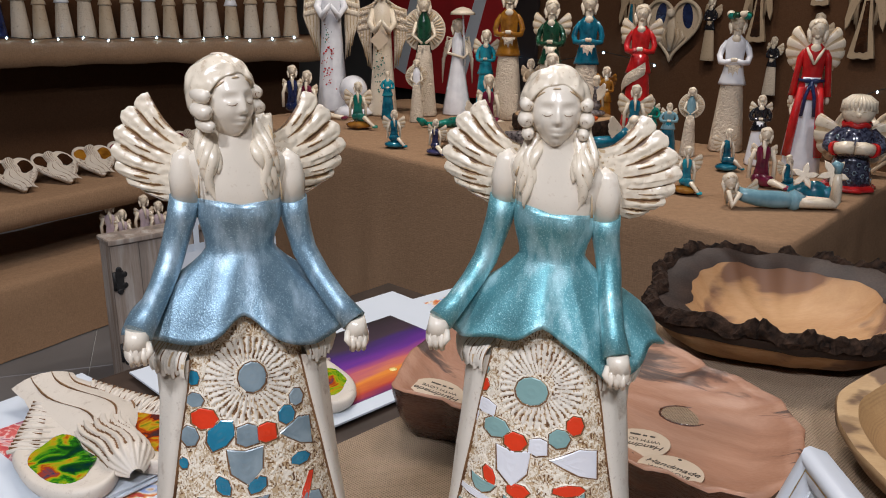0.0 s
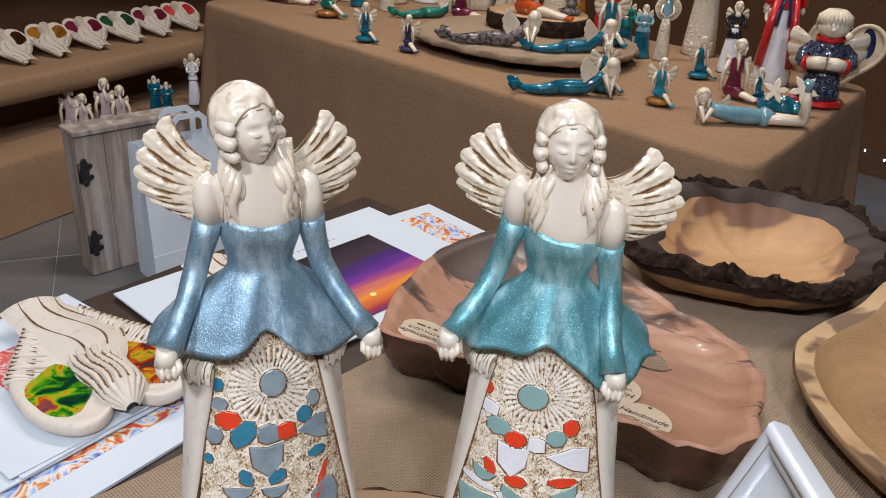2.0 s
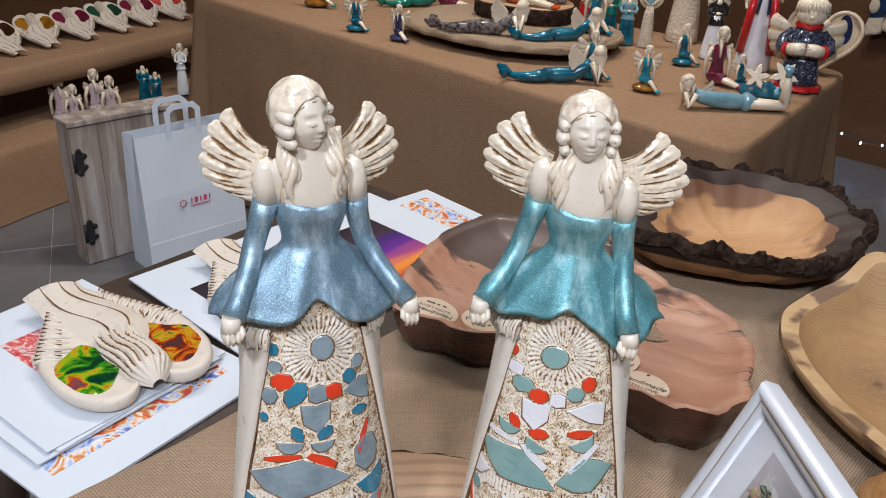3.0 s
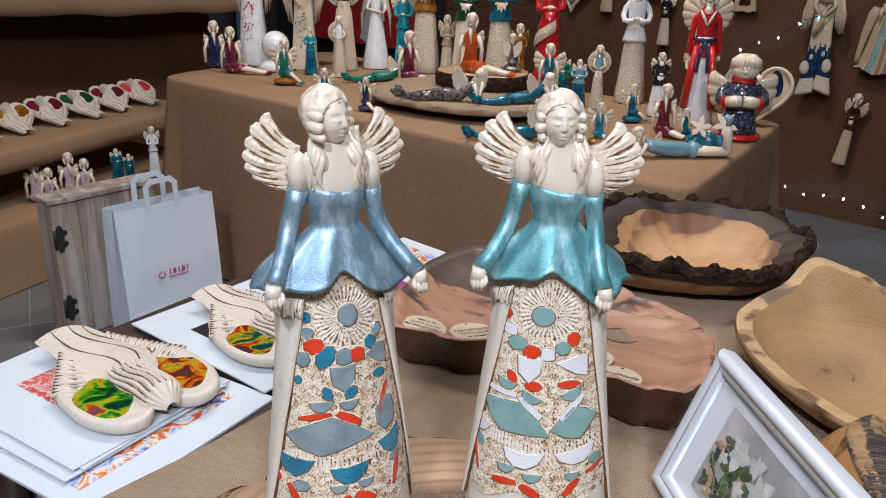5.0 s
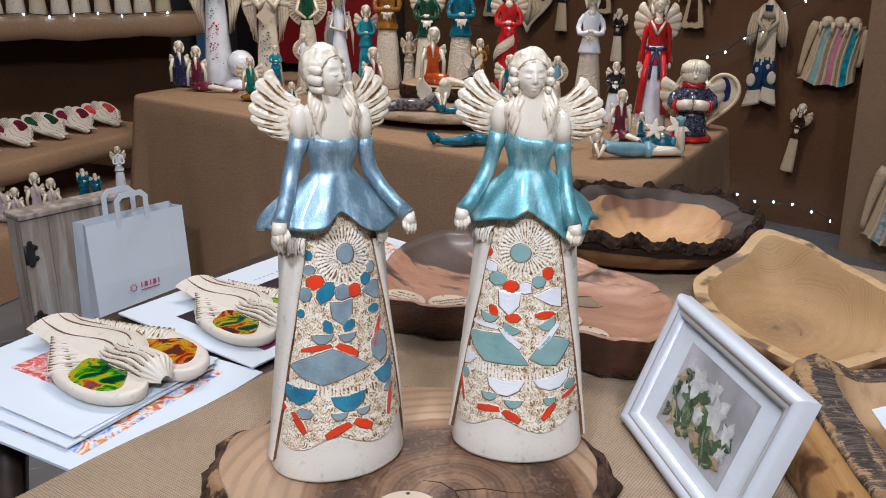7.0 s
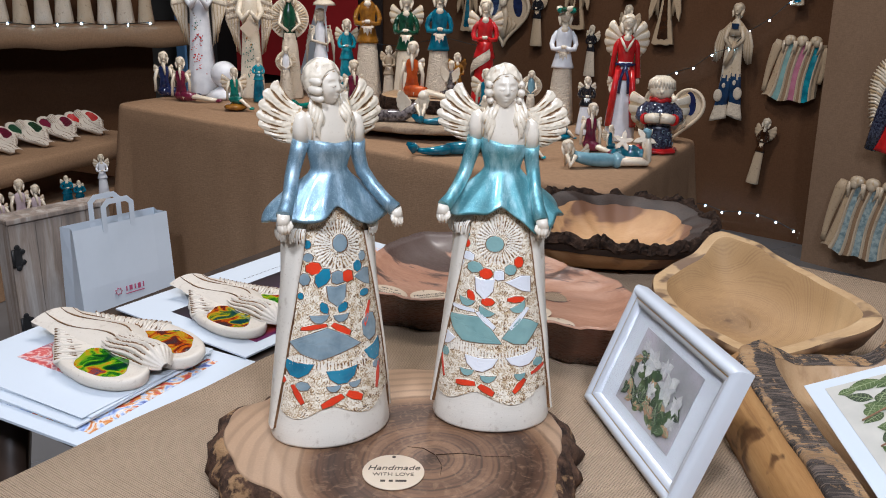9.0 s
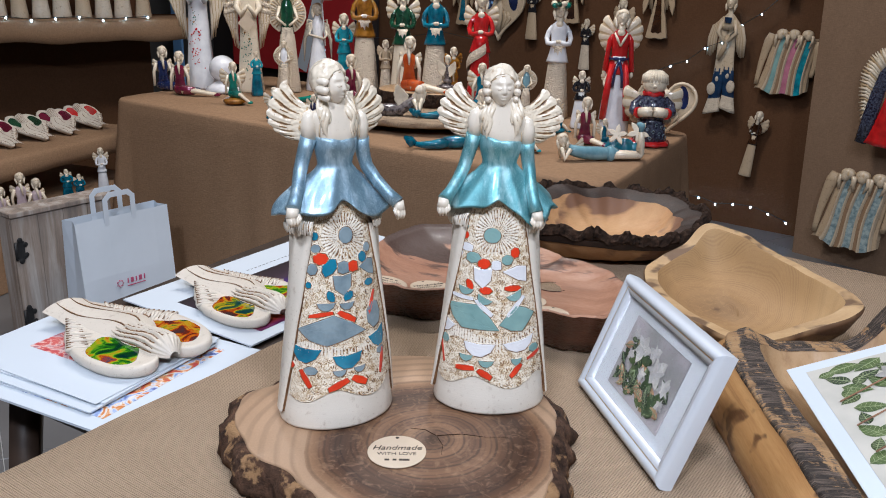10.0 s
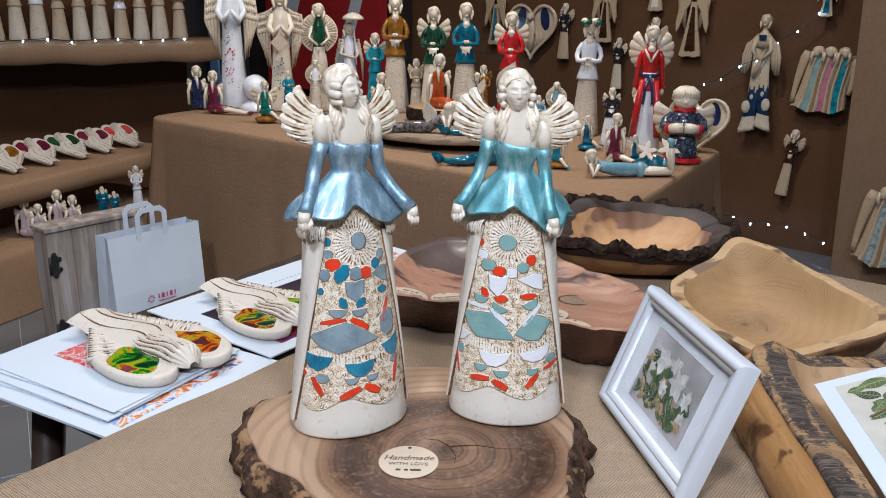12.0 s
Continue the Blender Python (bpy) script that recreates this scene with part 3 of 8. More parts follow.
def shard(s, kind, u, z, w, h, rot, mat):
    """One mosaic piece pressed into the skirt; u and rot in degrees, the rest in millimetres."""
    if kind == "oval":
        pts = [(0.5 * math.cos(a), 0.5 * math.sin(a)) for a in (2 * math.pi * i / 12 for i in range(12))]
    elif kind == "rect":
        pts = [(-0.5, -0.28), (-0.1, -0.46), (0.5, -0.36), (0.47, 0.32), (0.05, 0.46), (-0.46, 0.34)]
    elif kind == "leaf":
        pts = [(0, -0.5), (0.38, -0.2), (0.5, 0.15), (0.2, 0.5), (-0.2, 0.42), (-0.5, 0.0), (-0.35, -0.3)]
    elif kind == "tri":
        pts = [(-0.5, 0.15), (0.1, 0.5), (0.5, 0.42), (0.5, -0.5), (0.1, -0.35)]
    elif kind == "shield":
        pts = [(-0.5, 0.5), (0, 0.42), (0.5, 0.5), (0.42, -0.1), (0.05, -0.5), (-0.4, -0.15)]
    elif kind == "half":
        pts = [(-0.5, 0.48), (0, 0.4), (0.5, 0.5), (0.36, -0.1), (0.1, -0.46), (-0.18, -0.42), (-0.4, -0.05)]
    elif kind == "diamond":
        pts = [(-0.5, 0.05), (-0.22, 0.3), (0.06, 0.5), (0.3, 0.2), (0.5, -0.16), (0.2, -0.34), (-0.05, -0.5), (-0.3, -0.3)]
    else:
        pts = [((0.5 + 0.09 * wave_noise(u * 0.7, z * 0.3, i)) * math.cos(a), (0.5 + 0.09 * wave_noise(u, z, i * 2.0)) * math.sin(a)) for i, a in ((i, 2 * math.pi * i / 7) for i in range(7))]
    fine = []
    for i, (px, py) in enumerate(pts):
        qx, qy = pts[(i + 1) % len(pts)]
        n = max(1, int(math.hypot((qx - px) * w, (qy - py) * h) / 4))
        fine += [(px + (qx - px) * j / n, py + (qy - py) * j / n) for j in range(n)]
    pts = fine
    c, sn = math.cos(math.radians(rot)), math.sin(math.radians(rot))
    k = 57.3 / (skirt_rx(z / 1000) * 1000 * 0.92)
    ring = []
    for add, lift in ((2.4, 0.0012), (1.1, 0.0021), (0.1, 0.0017)):
        ring.append([])
        for i, (px, py) in enumerate(pts):
            r = max(0.2, math.hypot(px * w, py * h))
            wob = 1 + (add * (0.75 + 0.5 * wave_noise(i * 0.9, u * 0.3, z))) / r
            x, y = px * w * wob, py * h * wob
            ring[-1].append(on_skirt(u + k * (x * c - y * sn), (z + x * sn + y * c) / 1000, lift))
    s.grid(ring, STAINED, True, pick=lambda i, j: OXIDE if i == 1 and wave_noise(j * 0.35, u, z) > -0.35 else STAINED if i == 1 and wave_noise(j * 0.4, z, u) > -0.1 else LACE)
    rows = []
    for grow, lift in ((1.04, 0.0004), (1.01, 0.0017), (0.94, 0.0021), (0.75, 0.0021), (0.5, 0.0020), (0.25, 0.0021), (0.04, 0.0020)):
        row = []
        for px, py in pts:
            x, y = px * w * grow, py * h * grow
            row.append(on_skirt(u + k * (x * c - y * sn), (z + x * sn + y * c) / 1000, lift))
        rows.append(row)
    s.grid(rows, mat, True, (False, True), smooth=False)


WINGTIPS = ((0.0480, 0.3660), (0.0565, 0.3580), (0.0630, 0.3475), (0.0655, 0.3365), (0.0635, 0.3260), (0.0575, 0.3175), (0.0475, 0.3115))
FEATHERS = len(WINGTIPS)


def wing(s, sx, shift, mat, groove):
    """A modelled wing: one solid fan whose feathers part near the rim, with oxide left in the grooves."""
    m, nv = 20, 50
    tips = [Vector((sx * (x + shift[0] * (x - 0.013) / 0.045), 0.020, z + shift[1])) for x, z in WINGTIPS]
    front, back = [], []
    for r in range(nv + 1):
        v = r / nv
        fr, bk = [], []
        for j in range(FEATHERS * m + 1):
            p = (j % m) / m
            g = min(FEATHERS - 0.5, j / m - 0.5)
            k = max(0, min(FEATHERS - 2, int(math.floor(g))))
            tip = tips[k] + (tips[k + 1] - tips[k]) * (g - k)
            ridge = math.sin(math.pi * p) ** 0.62 if 0 < j < FEATHERS * m else 0.0
            f = j / (FEATHERS * m)
            root = Vector((sx * (0.0215 + 0.0075 * f), 0.010, 0.3455 - 0.035 * f))
            q = root + (tip - root) * v * (0.925 + 0.075 * ridge * (1 + 0.22 * math.sin(j // m * 2.4 + sx)))
            q.z += 0.0052 * (v * v - v) * (1 - 0.8 * f) * 4 - 0.0010 * v * wave_noise(j * 0.2, v * 3, sx)
            puff = ease(0.32 + 0.12 * math.sin(j // m * 1.9), 0.78, v) * (1 - 0.55 * v ** 5)
            fr.append(q + Vector((0, -0.0018 * (ridge + 0.16 * math.cos(4 * math.pi * p + v * 2)) * puff - 0.0034 * (1 - v) + 0.0006 * wave_noise(q.x * 300, q.z * 300, 2), 0)))
            bk.append(q + Vector((0, 0.0032 * min(1, ridge + 0.4) * (0 < j < FEATHERS * m) * (1 - v ** 6), 0)))
        front.append(fr)
        back.append(bk)
    def tint(i, j):
        v, p = i / nv, (j % m + 0.5) / m
        if i >= nv:
            return mat
        k = (j + m // 2) // m
        start, stop = 0.30 + 0.16 * wave_noise(k * 1.7, sx, 1), 0.94 + 0.08 * wave_noise(k * 2.3, sx, 4)
        if start < v < stop:
            half = 0.17 * math.sin(math.pi * (v - start) / (stop - start)) ** 0.7 * (1 + 0.9 * wave_noise(k * 3.1, v * 6, sx)) + 0.012
            e = min(p, 1 - p) + 0.02 * wave_noise(j * 0.9, i * 0.5, 2)
            if e < 0.62 * half:
                return groove
            if e < half:
                return STAINED
        mid, c = 0.60 + 0.08 * wave_noise(j // m * 2.1, 1, sx), abs(p - 0.45)
        if j // m % 2 == 0 and abs(v - mid) < 0.13 and c < 0.10 * (1 - ((v - mid) / 0.13) ** 2):
            return groove if c < 0.05 else STAINED
        if v < 0.20 and wave_noise(j * 0.10, v * 9, 3 + sx) > 0.22:
            return STAINED
        return mat
    s.grid(front + back[::-1], mat, pick=tint)


def soft(x, w):
    return math.exp(-(x / w) ** 2)


def ease(a, b, x):
    f = min(1.0, max(0.0, (x - a) / (b - a)))
    return f * f * (3 - 2 * f)


def face_y(x, z):
    """Depth of the face below the brow line; negative is forward."""
    jaw = 1 - 0.34 * max(0.0, -z / 0.0195) ** 1.6
    q = 1 - (x / (0.0138 * jaw)) ** 2 - (z / 0.0198) ** 2
    y = -0.0150 * math.sqrt(max(0.0, q))
    ax = abs(x)
    nose = max(0.0, min(1.0, (0.0055 - z) / 0.0095)) * (1.0 if z > -0.0048 else max(0.0, 1 - (-0.0048 - z) / 0.0018))
    d = 0.0032 * soft(x, 0.0017) * nose + 0.0008 * soft(ax - 0.0021, 0.0010) * soft(z + 0.0050, 0.0012)
    d += -0.0017 * soft(ax - 0.0058, 0.0034) * soft(z - 0.0024, 0.0024) + 0.0013 * soft(ax - 0.0060, 0.0026) * soft(z - 0.0004, 0.0013)
    d += 0.0012 * soft(ax - 0.0078, 0.0036) * soft(z + 0.0050, 0.0040) + 0.0006 * soft(ax - 0.005, 0.004) * soft(z - 0.0058, 0.0012)
    d += 0.0014 * soft(x, 0.0034) * soft(z + 0.0090, 0.0010) + 0.0016 * soft(x, 0.0028) * soft(z + 0.0117, 0.0011) - 0.0008 * soft(x, 0.0040) * soft(z + 0.0104, 0.0005)
    d += 0.0014 * soft(x, 0.0040) * soft(z + 0.0165, 0.0026)
    return y - d


def angel(place, glaze, lay_tiles, turn_head, arms, wings, lean, tilt, drop, seed):
    """arms: per side the x of sleeve top, elbow, wrist and the wrist's height; tilt: slope of the neckline; drop: how far the hem's lobes fall, left and right."""
    s = Shape()
    H0 = 0.248
    rows = []
    for k, (z, out) in enumerate([(0.0, -0.006), (0.0015, -0.0008)] + [(0.004 + H0 * i / 15, 0.0) for i in range(16)]):
        rows.append([on_skirt(u, z, out + 0.0006 * wave_noise(u * 0.05, z * 30, seed)) for u in (360 * j / 72 for j in range(72))])
    s.grid(rows, CLAY, True, (True, True))
    # lace-like mosaic bed with a scalloped lower edge
    nz, nu = 206, 124
    rows, deep, ribbed = [], [], []
    for i in range(nz + 1):
        f = i / nz
        half = 74 - 34 * f
        row, low, kind = [], [], []
        for j in range(nu + 1):
            u = -half + 2 * half * j / nu
            edge = 0.047 - 0.014 * abs(math.sin(math.radians(u * 2.4 + 40))) ** 1.5
            z = edge + (0.2490 - edge) * f
            x = u * 0.0105 * 92 / 1000
            near = noise.voronoi(Vector((x * 250 + seed + 0.5 * wave_noise(x * 200, z * 200, 1), z * 250 + 0.5 * wave_noise(x * 200, z * 200, 5), 0.0)))[0]
            gap = near[1] - near[0]
            row_k = math.floor(z / 0.0085)
            fx = (x / 0.0125 + 0.5 * (row_k % 2)) % 1.0 - 0.5
            fz = z / 0.0085 - row_k
            fd = math.hypot(fx * 12.5, fz * 8.5)
            petal = math.sin(13 * math.atan2(fx * 12.5, fz * 8.5 + 0.4) + 0.8 * wave_noise(x * 90, z * 90, 4)) if 1.4 < fd < 6.6 else 0.7 - 0.5 * (fd > 7.6)
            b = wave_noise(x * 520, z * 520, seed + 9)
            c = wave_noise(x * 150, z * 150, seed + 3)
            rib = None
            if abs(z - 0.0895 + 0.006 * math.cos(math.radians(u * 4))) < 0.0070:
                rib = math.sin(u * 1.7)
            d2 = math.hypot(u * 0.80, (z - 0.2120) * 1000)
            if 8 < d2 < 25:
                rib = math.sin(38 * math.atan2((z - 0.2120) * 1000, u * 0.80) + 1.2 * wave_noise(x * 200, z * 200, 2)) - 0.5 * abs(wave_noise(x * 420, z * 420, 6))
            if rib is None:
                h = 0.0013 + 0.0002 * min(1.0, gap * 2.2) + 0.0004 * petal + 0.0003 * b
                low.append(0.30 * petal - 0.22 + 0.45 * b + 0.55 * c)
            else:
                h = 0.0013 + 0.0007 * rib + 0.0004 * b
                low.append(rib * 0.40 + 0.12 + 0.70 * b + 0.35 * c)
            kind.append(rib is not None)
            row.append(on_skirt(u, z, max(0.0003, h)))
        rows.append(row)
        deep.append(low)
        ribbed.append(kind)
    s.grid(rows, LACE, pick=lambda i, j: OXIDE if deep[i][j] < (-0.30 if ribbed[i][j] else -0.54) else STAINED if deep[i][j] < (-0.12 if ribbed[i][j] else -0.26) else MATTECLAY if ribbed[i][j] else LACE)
    lay_tiles(lambda *a: shard(s, *a))
    # side panels of the overskirt, folded open
    for sx in (-1, 1):
        rows = []
        for i in range(24):
            v = i / 23
            z = (0.010 if sx > 0 else 0.014) + 0.212 * v
            a0 = sx * (84 - 42 * v + 1.5 * wave_noise(v * 5, sx, seed))
            row = [on_skirt(a0 - sx * 1.0, z, -0.001), on_skirt(a0 - sx * 0.6, z, 0.0030), on_skirt(a0 + sx * 1.2, z, 0.0050)]
            for j in range(1, 12):
                fold = 0.0035 * math.sin(j * 2.3) * max(0, v - 0.8) * 5
                row.append(on_skirt(a0 + sx * (2 + 90 * j / 11), z, 0.0046 - 0.0040 * j / 11 + fold + 0.0006 * wave_noise(j * 0.6, v * 4, sx)))
            rows.append(row)
        s.grid(rows, CLAY, pick=lambda i, j: OXIDE if j == 0 else CLAY)
    # fitted bodice and flared peplum: scalloped hem, notch in front, tails behind the arms
    rows, n = [], 120
    heights = [(-1, 0), (0, 0)] + [(k / 16, 0) for k in range(1, 17)] + [(1, k / 9) for k in range(1, 10)] + [(1, 1.02)]
    for fl, fb in heights:
        row = []
        for j in range(n):
            a = 2 * math.pi * j / n
            u = math.degrees(math.atan2(math.cos(a), -math.sin(a)))
            side = 1 if u > 0 else -1
            au = abs(u)
            notch = soft(u, 10.0)
            lobe = soft(au - 42, 24.0)
            tail = soft(au - 116, 34.0)
            arm = soft(au - 82, 15.0)
            back = ease(86, 112, au)
            hem = 0.2425 + 0.0085 * notch - (drop[0] if side < 0 else drop[1]) * lobe + 0.002 * arm - 0.012 * tail + 0.0012 * math.sin(7 * a + seed)
            hx = 0.0622 + 0.006 * tail - 0.003 * notch + 0.0018 * math.sin(11 * a + seed * 2)
            hy = (0.0330 if math.sin(a) < 0 else 0.0360) + 0.010 * tail - 0.004 * notch + 0.0022 * math.sin(9 * a + seed)
            if fb > 0:
                z = 0.2850 + (0.3135 - 0.2850) * min(fb, 1.0)
                rx = 0.0190 + 0.0044 * ease(0, 0.70, fb) - 0.0004 * fb
                ry = 0.0125 + 0.0022 * ease(0, 0.8, fb)
                if fb > 1.0:
                    rx, ry = rx - 0.0012, ry - 0.0012
                bust = 0.0032 * soft(z - 0.3055, 0.0065) * soft(au - 30, 24)
                z += tilt * math.sin(math.radians(u)) * rx * fb ** 2 - 0.0016 * fb ** 4 * soft(u, 16)
                x, y = rx * math.cos(a), (ry + bust) * math.sin(a)
            else:
                f = max(0.0, fl)
                z = hem + (0.2850 - hem) * f
                t = 1 - f
                full = math.sin(math.pi / 2 * min(1.0, t / 0.88)) ** 1.5 - 0.08 * ease(0.92, 1.0, t)
                g = (0.80 * t ** 1.12 + 0.20 * math.sin(math.pi / 2 * t ** 1.2) + 0.03 * soft(f - 0.03, 0.04)) * (1 - back) + full * back
                ripple = 0.0016 * math.sin(6 * a + seed * 1.7) * (1 - f) * f * 2
                x = (0.0190 + (hx - 0.0190) * g + ripple) * math.cos(a)
                y = (0.0125 + (hy - 0.0125) * g + ripple) * math.sin(a)
                if fl < 0:
                    x, y, z = x * 0.93, y * 0.90, z + 0.0014
            row.append(Vector((x + lean * ease(0.25, 0.31, z), y, z)))
        rows.append(row)
    s.grid(rows, glaze, True, (False, True))
    # chest, squared shoulders and neck as one form
    form = [(0.0205, 0.0130, 0.3060), (0.0228, 0.0142, 0.3140), (0.0242, 0.0140, 0.3200), (0.0262, 0.0134, 0.3265), (0.0282, 0.0124, 0.3320), (0.0276, 0.0114, 0.3365), (0.0225, 0.0104, 0.3402), (0.0160, 0.0097, 0.3438), (0.0116, 0.0090, 0.3475), (0.0098, 0.0086, 0.3520), (0.0095, 0.0086, 0.3620)]
    rows = []
    for rx, ry, z in form:
        rows.append([Vector((lean + rx * math.cos(q), (ry + 0.0012 * soft(abs(math.cos(q)) - 0.45, 0.25) * soft(z - 0.317, 0.008)) * math.sin(q), z + tilt * rx * math.cos(q) * ease(0.36, 0.33, z))) for q in (2 * math.pi * i / 56 for i in range(56))])
    s.grid(rows, IVORY, True, (True, True))
    hd = pose(lean * 0.3 - 0.0015, -0.002, 0.3665, -4, 0, turn_head)
    # head, with modelled face
    rows, nq = [], 52
    for q in range(nq + 1):
        z = -0.0197 * math.cos(math.pi * (q + 0.03) / (nq + 0.06))
        w = math.sqrt(max(0.0, 1 - (z / 0.0198) ** 2))
        jaw = 1 - 0.34 * max(0.0, -z / 0.0195) ** 1.6
        row = []
        for k in range(64):
            t = 2 * math.pi * k / 64
            x = 0.0138 * jaw * w * math.cos(t)
            row.append(hd @ Vector((x, face_y(x * 0.999, z) if math.sin(t) < -0.02 else 0.0148 * w * math.sin(t), z)))
        rows.append(row)
    s.grid(rows, IVORY, True, (True, True))
    for sx in (-1, 1):
        s.tube([hd @ Vector((sx * x, face_y(x, z) - 0.00005, z)) for x, z in ((0.0030, -0.0004), (0.0044, -0.0014), (0.0062, -0.0016), (0.0082, -0.0008))], [0.00012, 0.00022, 0.00022, 0.00012], OXIDE, segs=5)
    s.tube([hd @ Vector((x, face_y(x, -0.0104) + 0.0001, -0.0104 + 0.15 * abs(x))) for x in (-0.0034, -0.0016, 0, 0.0016, 0.0034)], 0.00014, STAINED, segs=5)
    # swept-back hair with soft strands, drawn over the brow in one thick roll
    rows = []
    for q in range(97):
        el = math.pi * (q + 0.05) / 96.1
        row = []
        for k in range(150):
            t = 2 * math.pi * k / 150
            x, y, z = math.sin(el) * math.cos(t), math.sin(el) * math.sin(t), -math.cos(el)
            comb = math.sin(15 * math.atan2(x, z + 1.2) + 5 * y + 2.6 * wave_noise(x * 3, y * 3, z * 3))
            strand = 0.026 * comb + 0.03 * wave_noise(x * 2.4, y * 2.4, z * 2.4 + seed)
            px, py, pz = 0.0192 * x * (1 + strand), 0.0050 + 0.0182 * y * (1 + strand), 0.0052 + 0.0202 * z * (1 + strand)
            line = 0.0132 + 0.0003 * math.sin(px * 500) - 0.0115 * (abs(px) / 0.0165) ** 2.2
            over = ease(line - 0.0022, line + 0.0022, pz)
            row.append(hd @ Vector((px, py if py > -0.003 else -0.003 + (py + 0.003) * over, pz)))
        rows.append(row)
    s.grid(rows, WASHED, True, (True, True))
    for lo, hi in ((-0.0118, -0.0070), (-0.0030, 0.0012), (0.0060, 0.0112)):
        s.tube([hd @ Vector((x, face_y(x, 0.0128 - 0.0112 * (abs(x) / 0.0165) ** 2.2) - 0.0003, 0.0128 - 0.0112 * (abs(x) / 0.0165) ** 2.2)) for x in (lo + (hi - lo) * v / 3 for v in range(4))], [0.0002, 0.0006, 0.0005, 0.0002], STAINED, segs=6)
    for sx in (-1, 1):
        for z, r, x in ((0.0040, 0.0040, 0.0158), (-0.0042, 0.0046, 0.0160), (-0.0118, 0.0036, 0.0146)):
            s.tube([hd @ Vector((sx * (x - 0.0030), 0.0100, z + 0.0030)), hd @ Vector((sx * x, 0.0030, z + 0.0012)), hd @ Vector((sx * (x + 0.0004), -0.0030, z)), hd @ Vector((sx * x, -0.0064, z - 0.0006)), hd @ Vector((sx * (x - 0.0006), -0.0076, z - 0.0012))], [r * 0.8, r, r, r * 0.82, r * 0.4], IVORY, segs=16)
            s.tube([hd @ Vector((sx * (x - 0.0004 + (0.0004 + 0.00036 * w) * math.cos(w + z * 90)), -0.0080 + 0.00030 * w, z - 0.0008 + (0.0004 + 0.00036 * w) * math.sin(w + z * 90))) for w in (0, 0.7, 1.4, 2.1, 2.8, 3.5, 4.2)], [0.0005, 0.0005, 0.0004, 0.0003, 0.0003, 0.0002, 0.0001], OXIDE, segs=6)
        # long wavy locks that lie on the chest
        for q in range(7):
            x0 = (0.0102, 0.0120, 0.0138, 0.0156, 0.0174, 0.0128, 0.0148)[q]
            ln = (11, 14, 16, 15, 12, 17, 14)[q]
            pts, rr = [], []
            for w in range(ln + 1):
                ph = w * 0.62 + q * 1.5 + seed + sx
                out = ease(0, 9, w)
                pts.append((lean + sx * (x0 * (0.92 + 0.22 * out) + 0.0016 * math.sin(ph)), 0.0010 - 0.0128 * out + 0.0040 * (x0 - 0.010) * 100 * out * 0.9 - 0.0010 * math.cos(ph) - (0.0016 if q > 4 else 0), 0.3585 - 0.00265 * w))
                rr.append((0.0030 if q < 5 else 0.0026) * (1.0 + 0.12 * math.sin(ph * 1.3)) * min(1.0, (ln + 0.6 - w) / 4.0))
            s.tube(pts, rr, WASHED, segs=12, flat=0.7)
            if q in (1, 2, 3):
                for lo, hi in ((2, 6), (8, 11)):
                    s.tube([(x + sx * 0.0021, y - 0.0018, z) for x, y, z in pts[lo:hi]], [0.0003, 0.0007, 0.0006, 0.0002][:hi - lo], OXIDE if q == 1 else STAINED, segs=6)
    # arms in glazed sleeves, fists that gather the overskirt
    for sx in (-1, 1):
        nx, ex, wx, wz = arms[0 if sx < 0 else 1]
        dz = tilt * sx * nx
        s.tube([(lean + sx * (nx - 0.0050), 0.001, 0.3385 + dz), (lean + sx * (nx - 0.0012), 0.001, 0.3345 + dz), (lean + sx * (nx + 0.0002), 0.001, 0.3250 + dz), (lean + sx * nx, 0.001, 0.3100 + dz)], [0.0040, 0.0066, 0.0078, 0.0076], IVORY, segs=20)
        s.tube([(lean + sx * (nx - 0.0078), -0.0100, 0.3270 + dz), (lean + sx * (nx - 0.0072), -0.0106, 0.3200 + dz), (lean + sx * (nx - 0.0070), -0.0108, 0.3145 + dz)], [0.0002, 0.0005, 0.0008], STAINED, segs=6)
        wrist = Vector((sx * wx, -0.029, wz))
        top, elbow = Vector((lean + sx * nx, 0.001, 0.3125 + dz)), Vector((sx * ex, 0.000, 0.2790))
        pts = [top, top.lerp(elbow, 0.35) + Vector((-sx * 0.0006, 0.002, 0)), top.lerp(elbow, 0.7) + Vector((-sx * 0.0004, 0.002, 0)), elbow, elbow.lerp(wrist, 0.35) + Vector((-sx * 0.0010, 0.001, -0.001)), elbow.lerp(wrist, 0.7) + Vector((-sx * 0.0008, 0, -0.001)), wrist]
        s.tube(pts, [0.0086, 0.0080, 0.0073, 0.0071, 0.0066, 0.0066, 0.0078], glaze, segs=20)
        hx, hz = wrist.x + sx * 0.0018, wrist.z - 0.0095
        s.tube([wrist + Vector((0, 0, 0.002)), (hx, wrist.y - 0.0015, hz + 0.001)], [0.0062, 0.0066], IVORY, segs=14)
        s.ball((hx, wrist.y - 0.002, hz), 0.0066, IVORY, (0.95, 0.95, 1.15), segs=18)
        s.tube([(hx - sx * 0.0062, wrist.y - 0.0030, hz + 0.0050), (hx - sx * 0.0072, wrist.y - 0.0058, hz + 0.0008), (hx - sx * 0.0052, wrist.y - 0.0072, hz - 0.0024)], [0.0018, 0.0020, 0.0014], IVORY, segs=8)
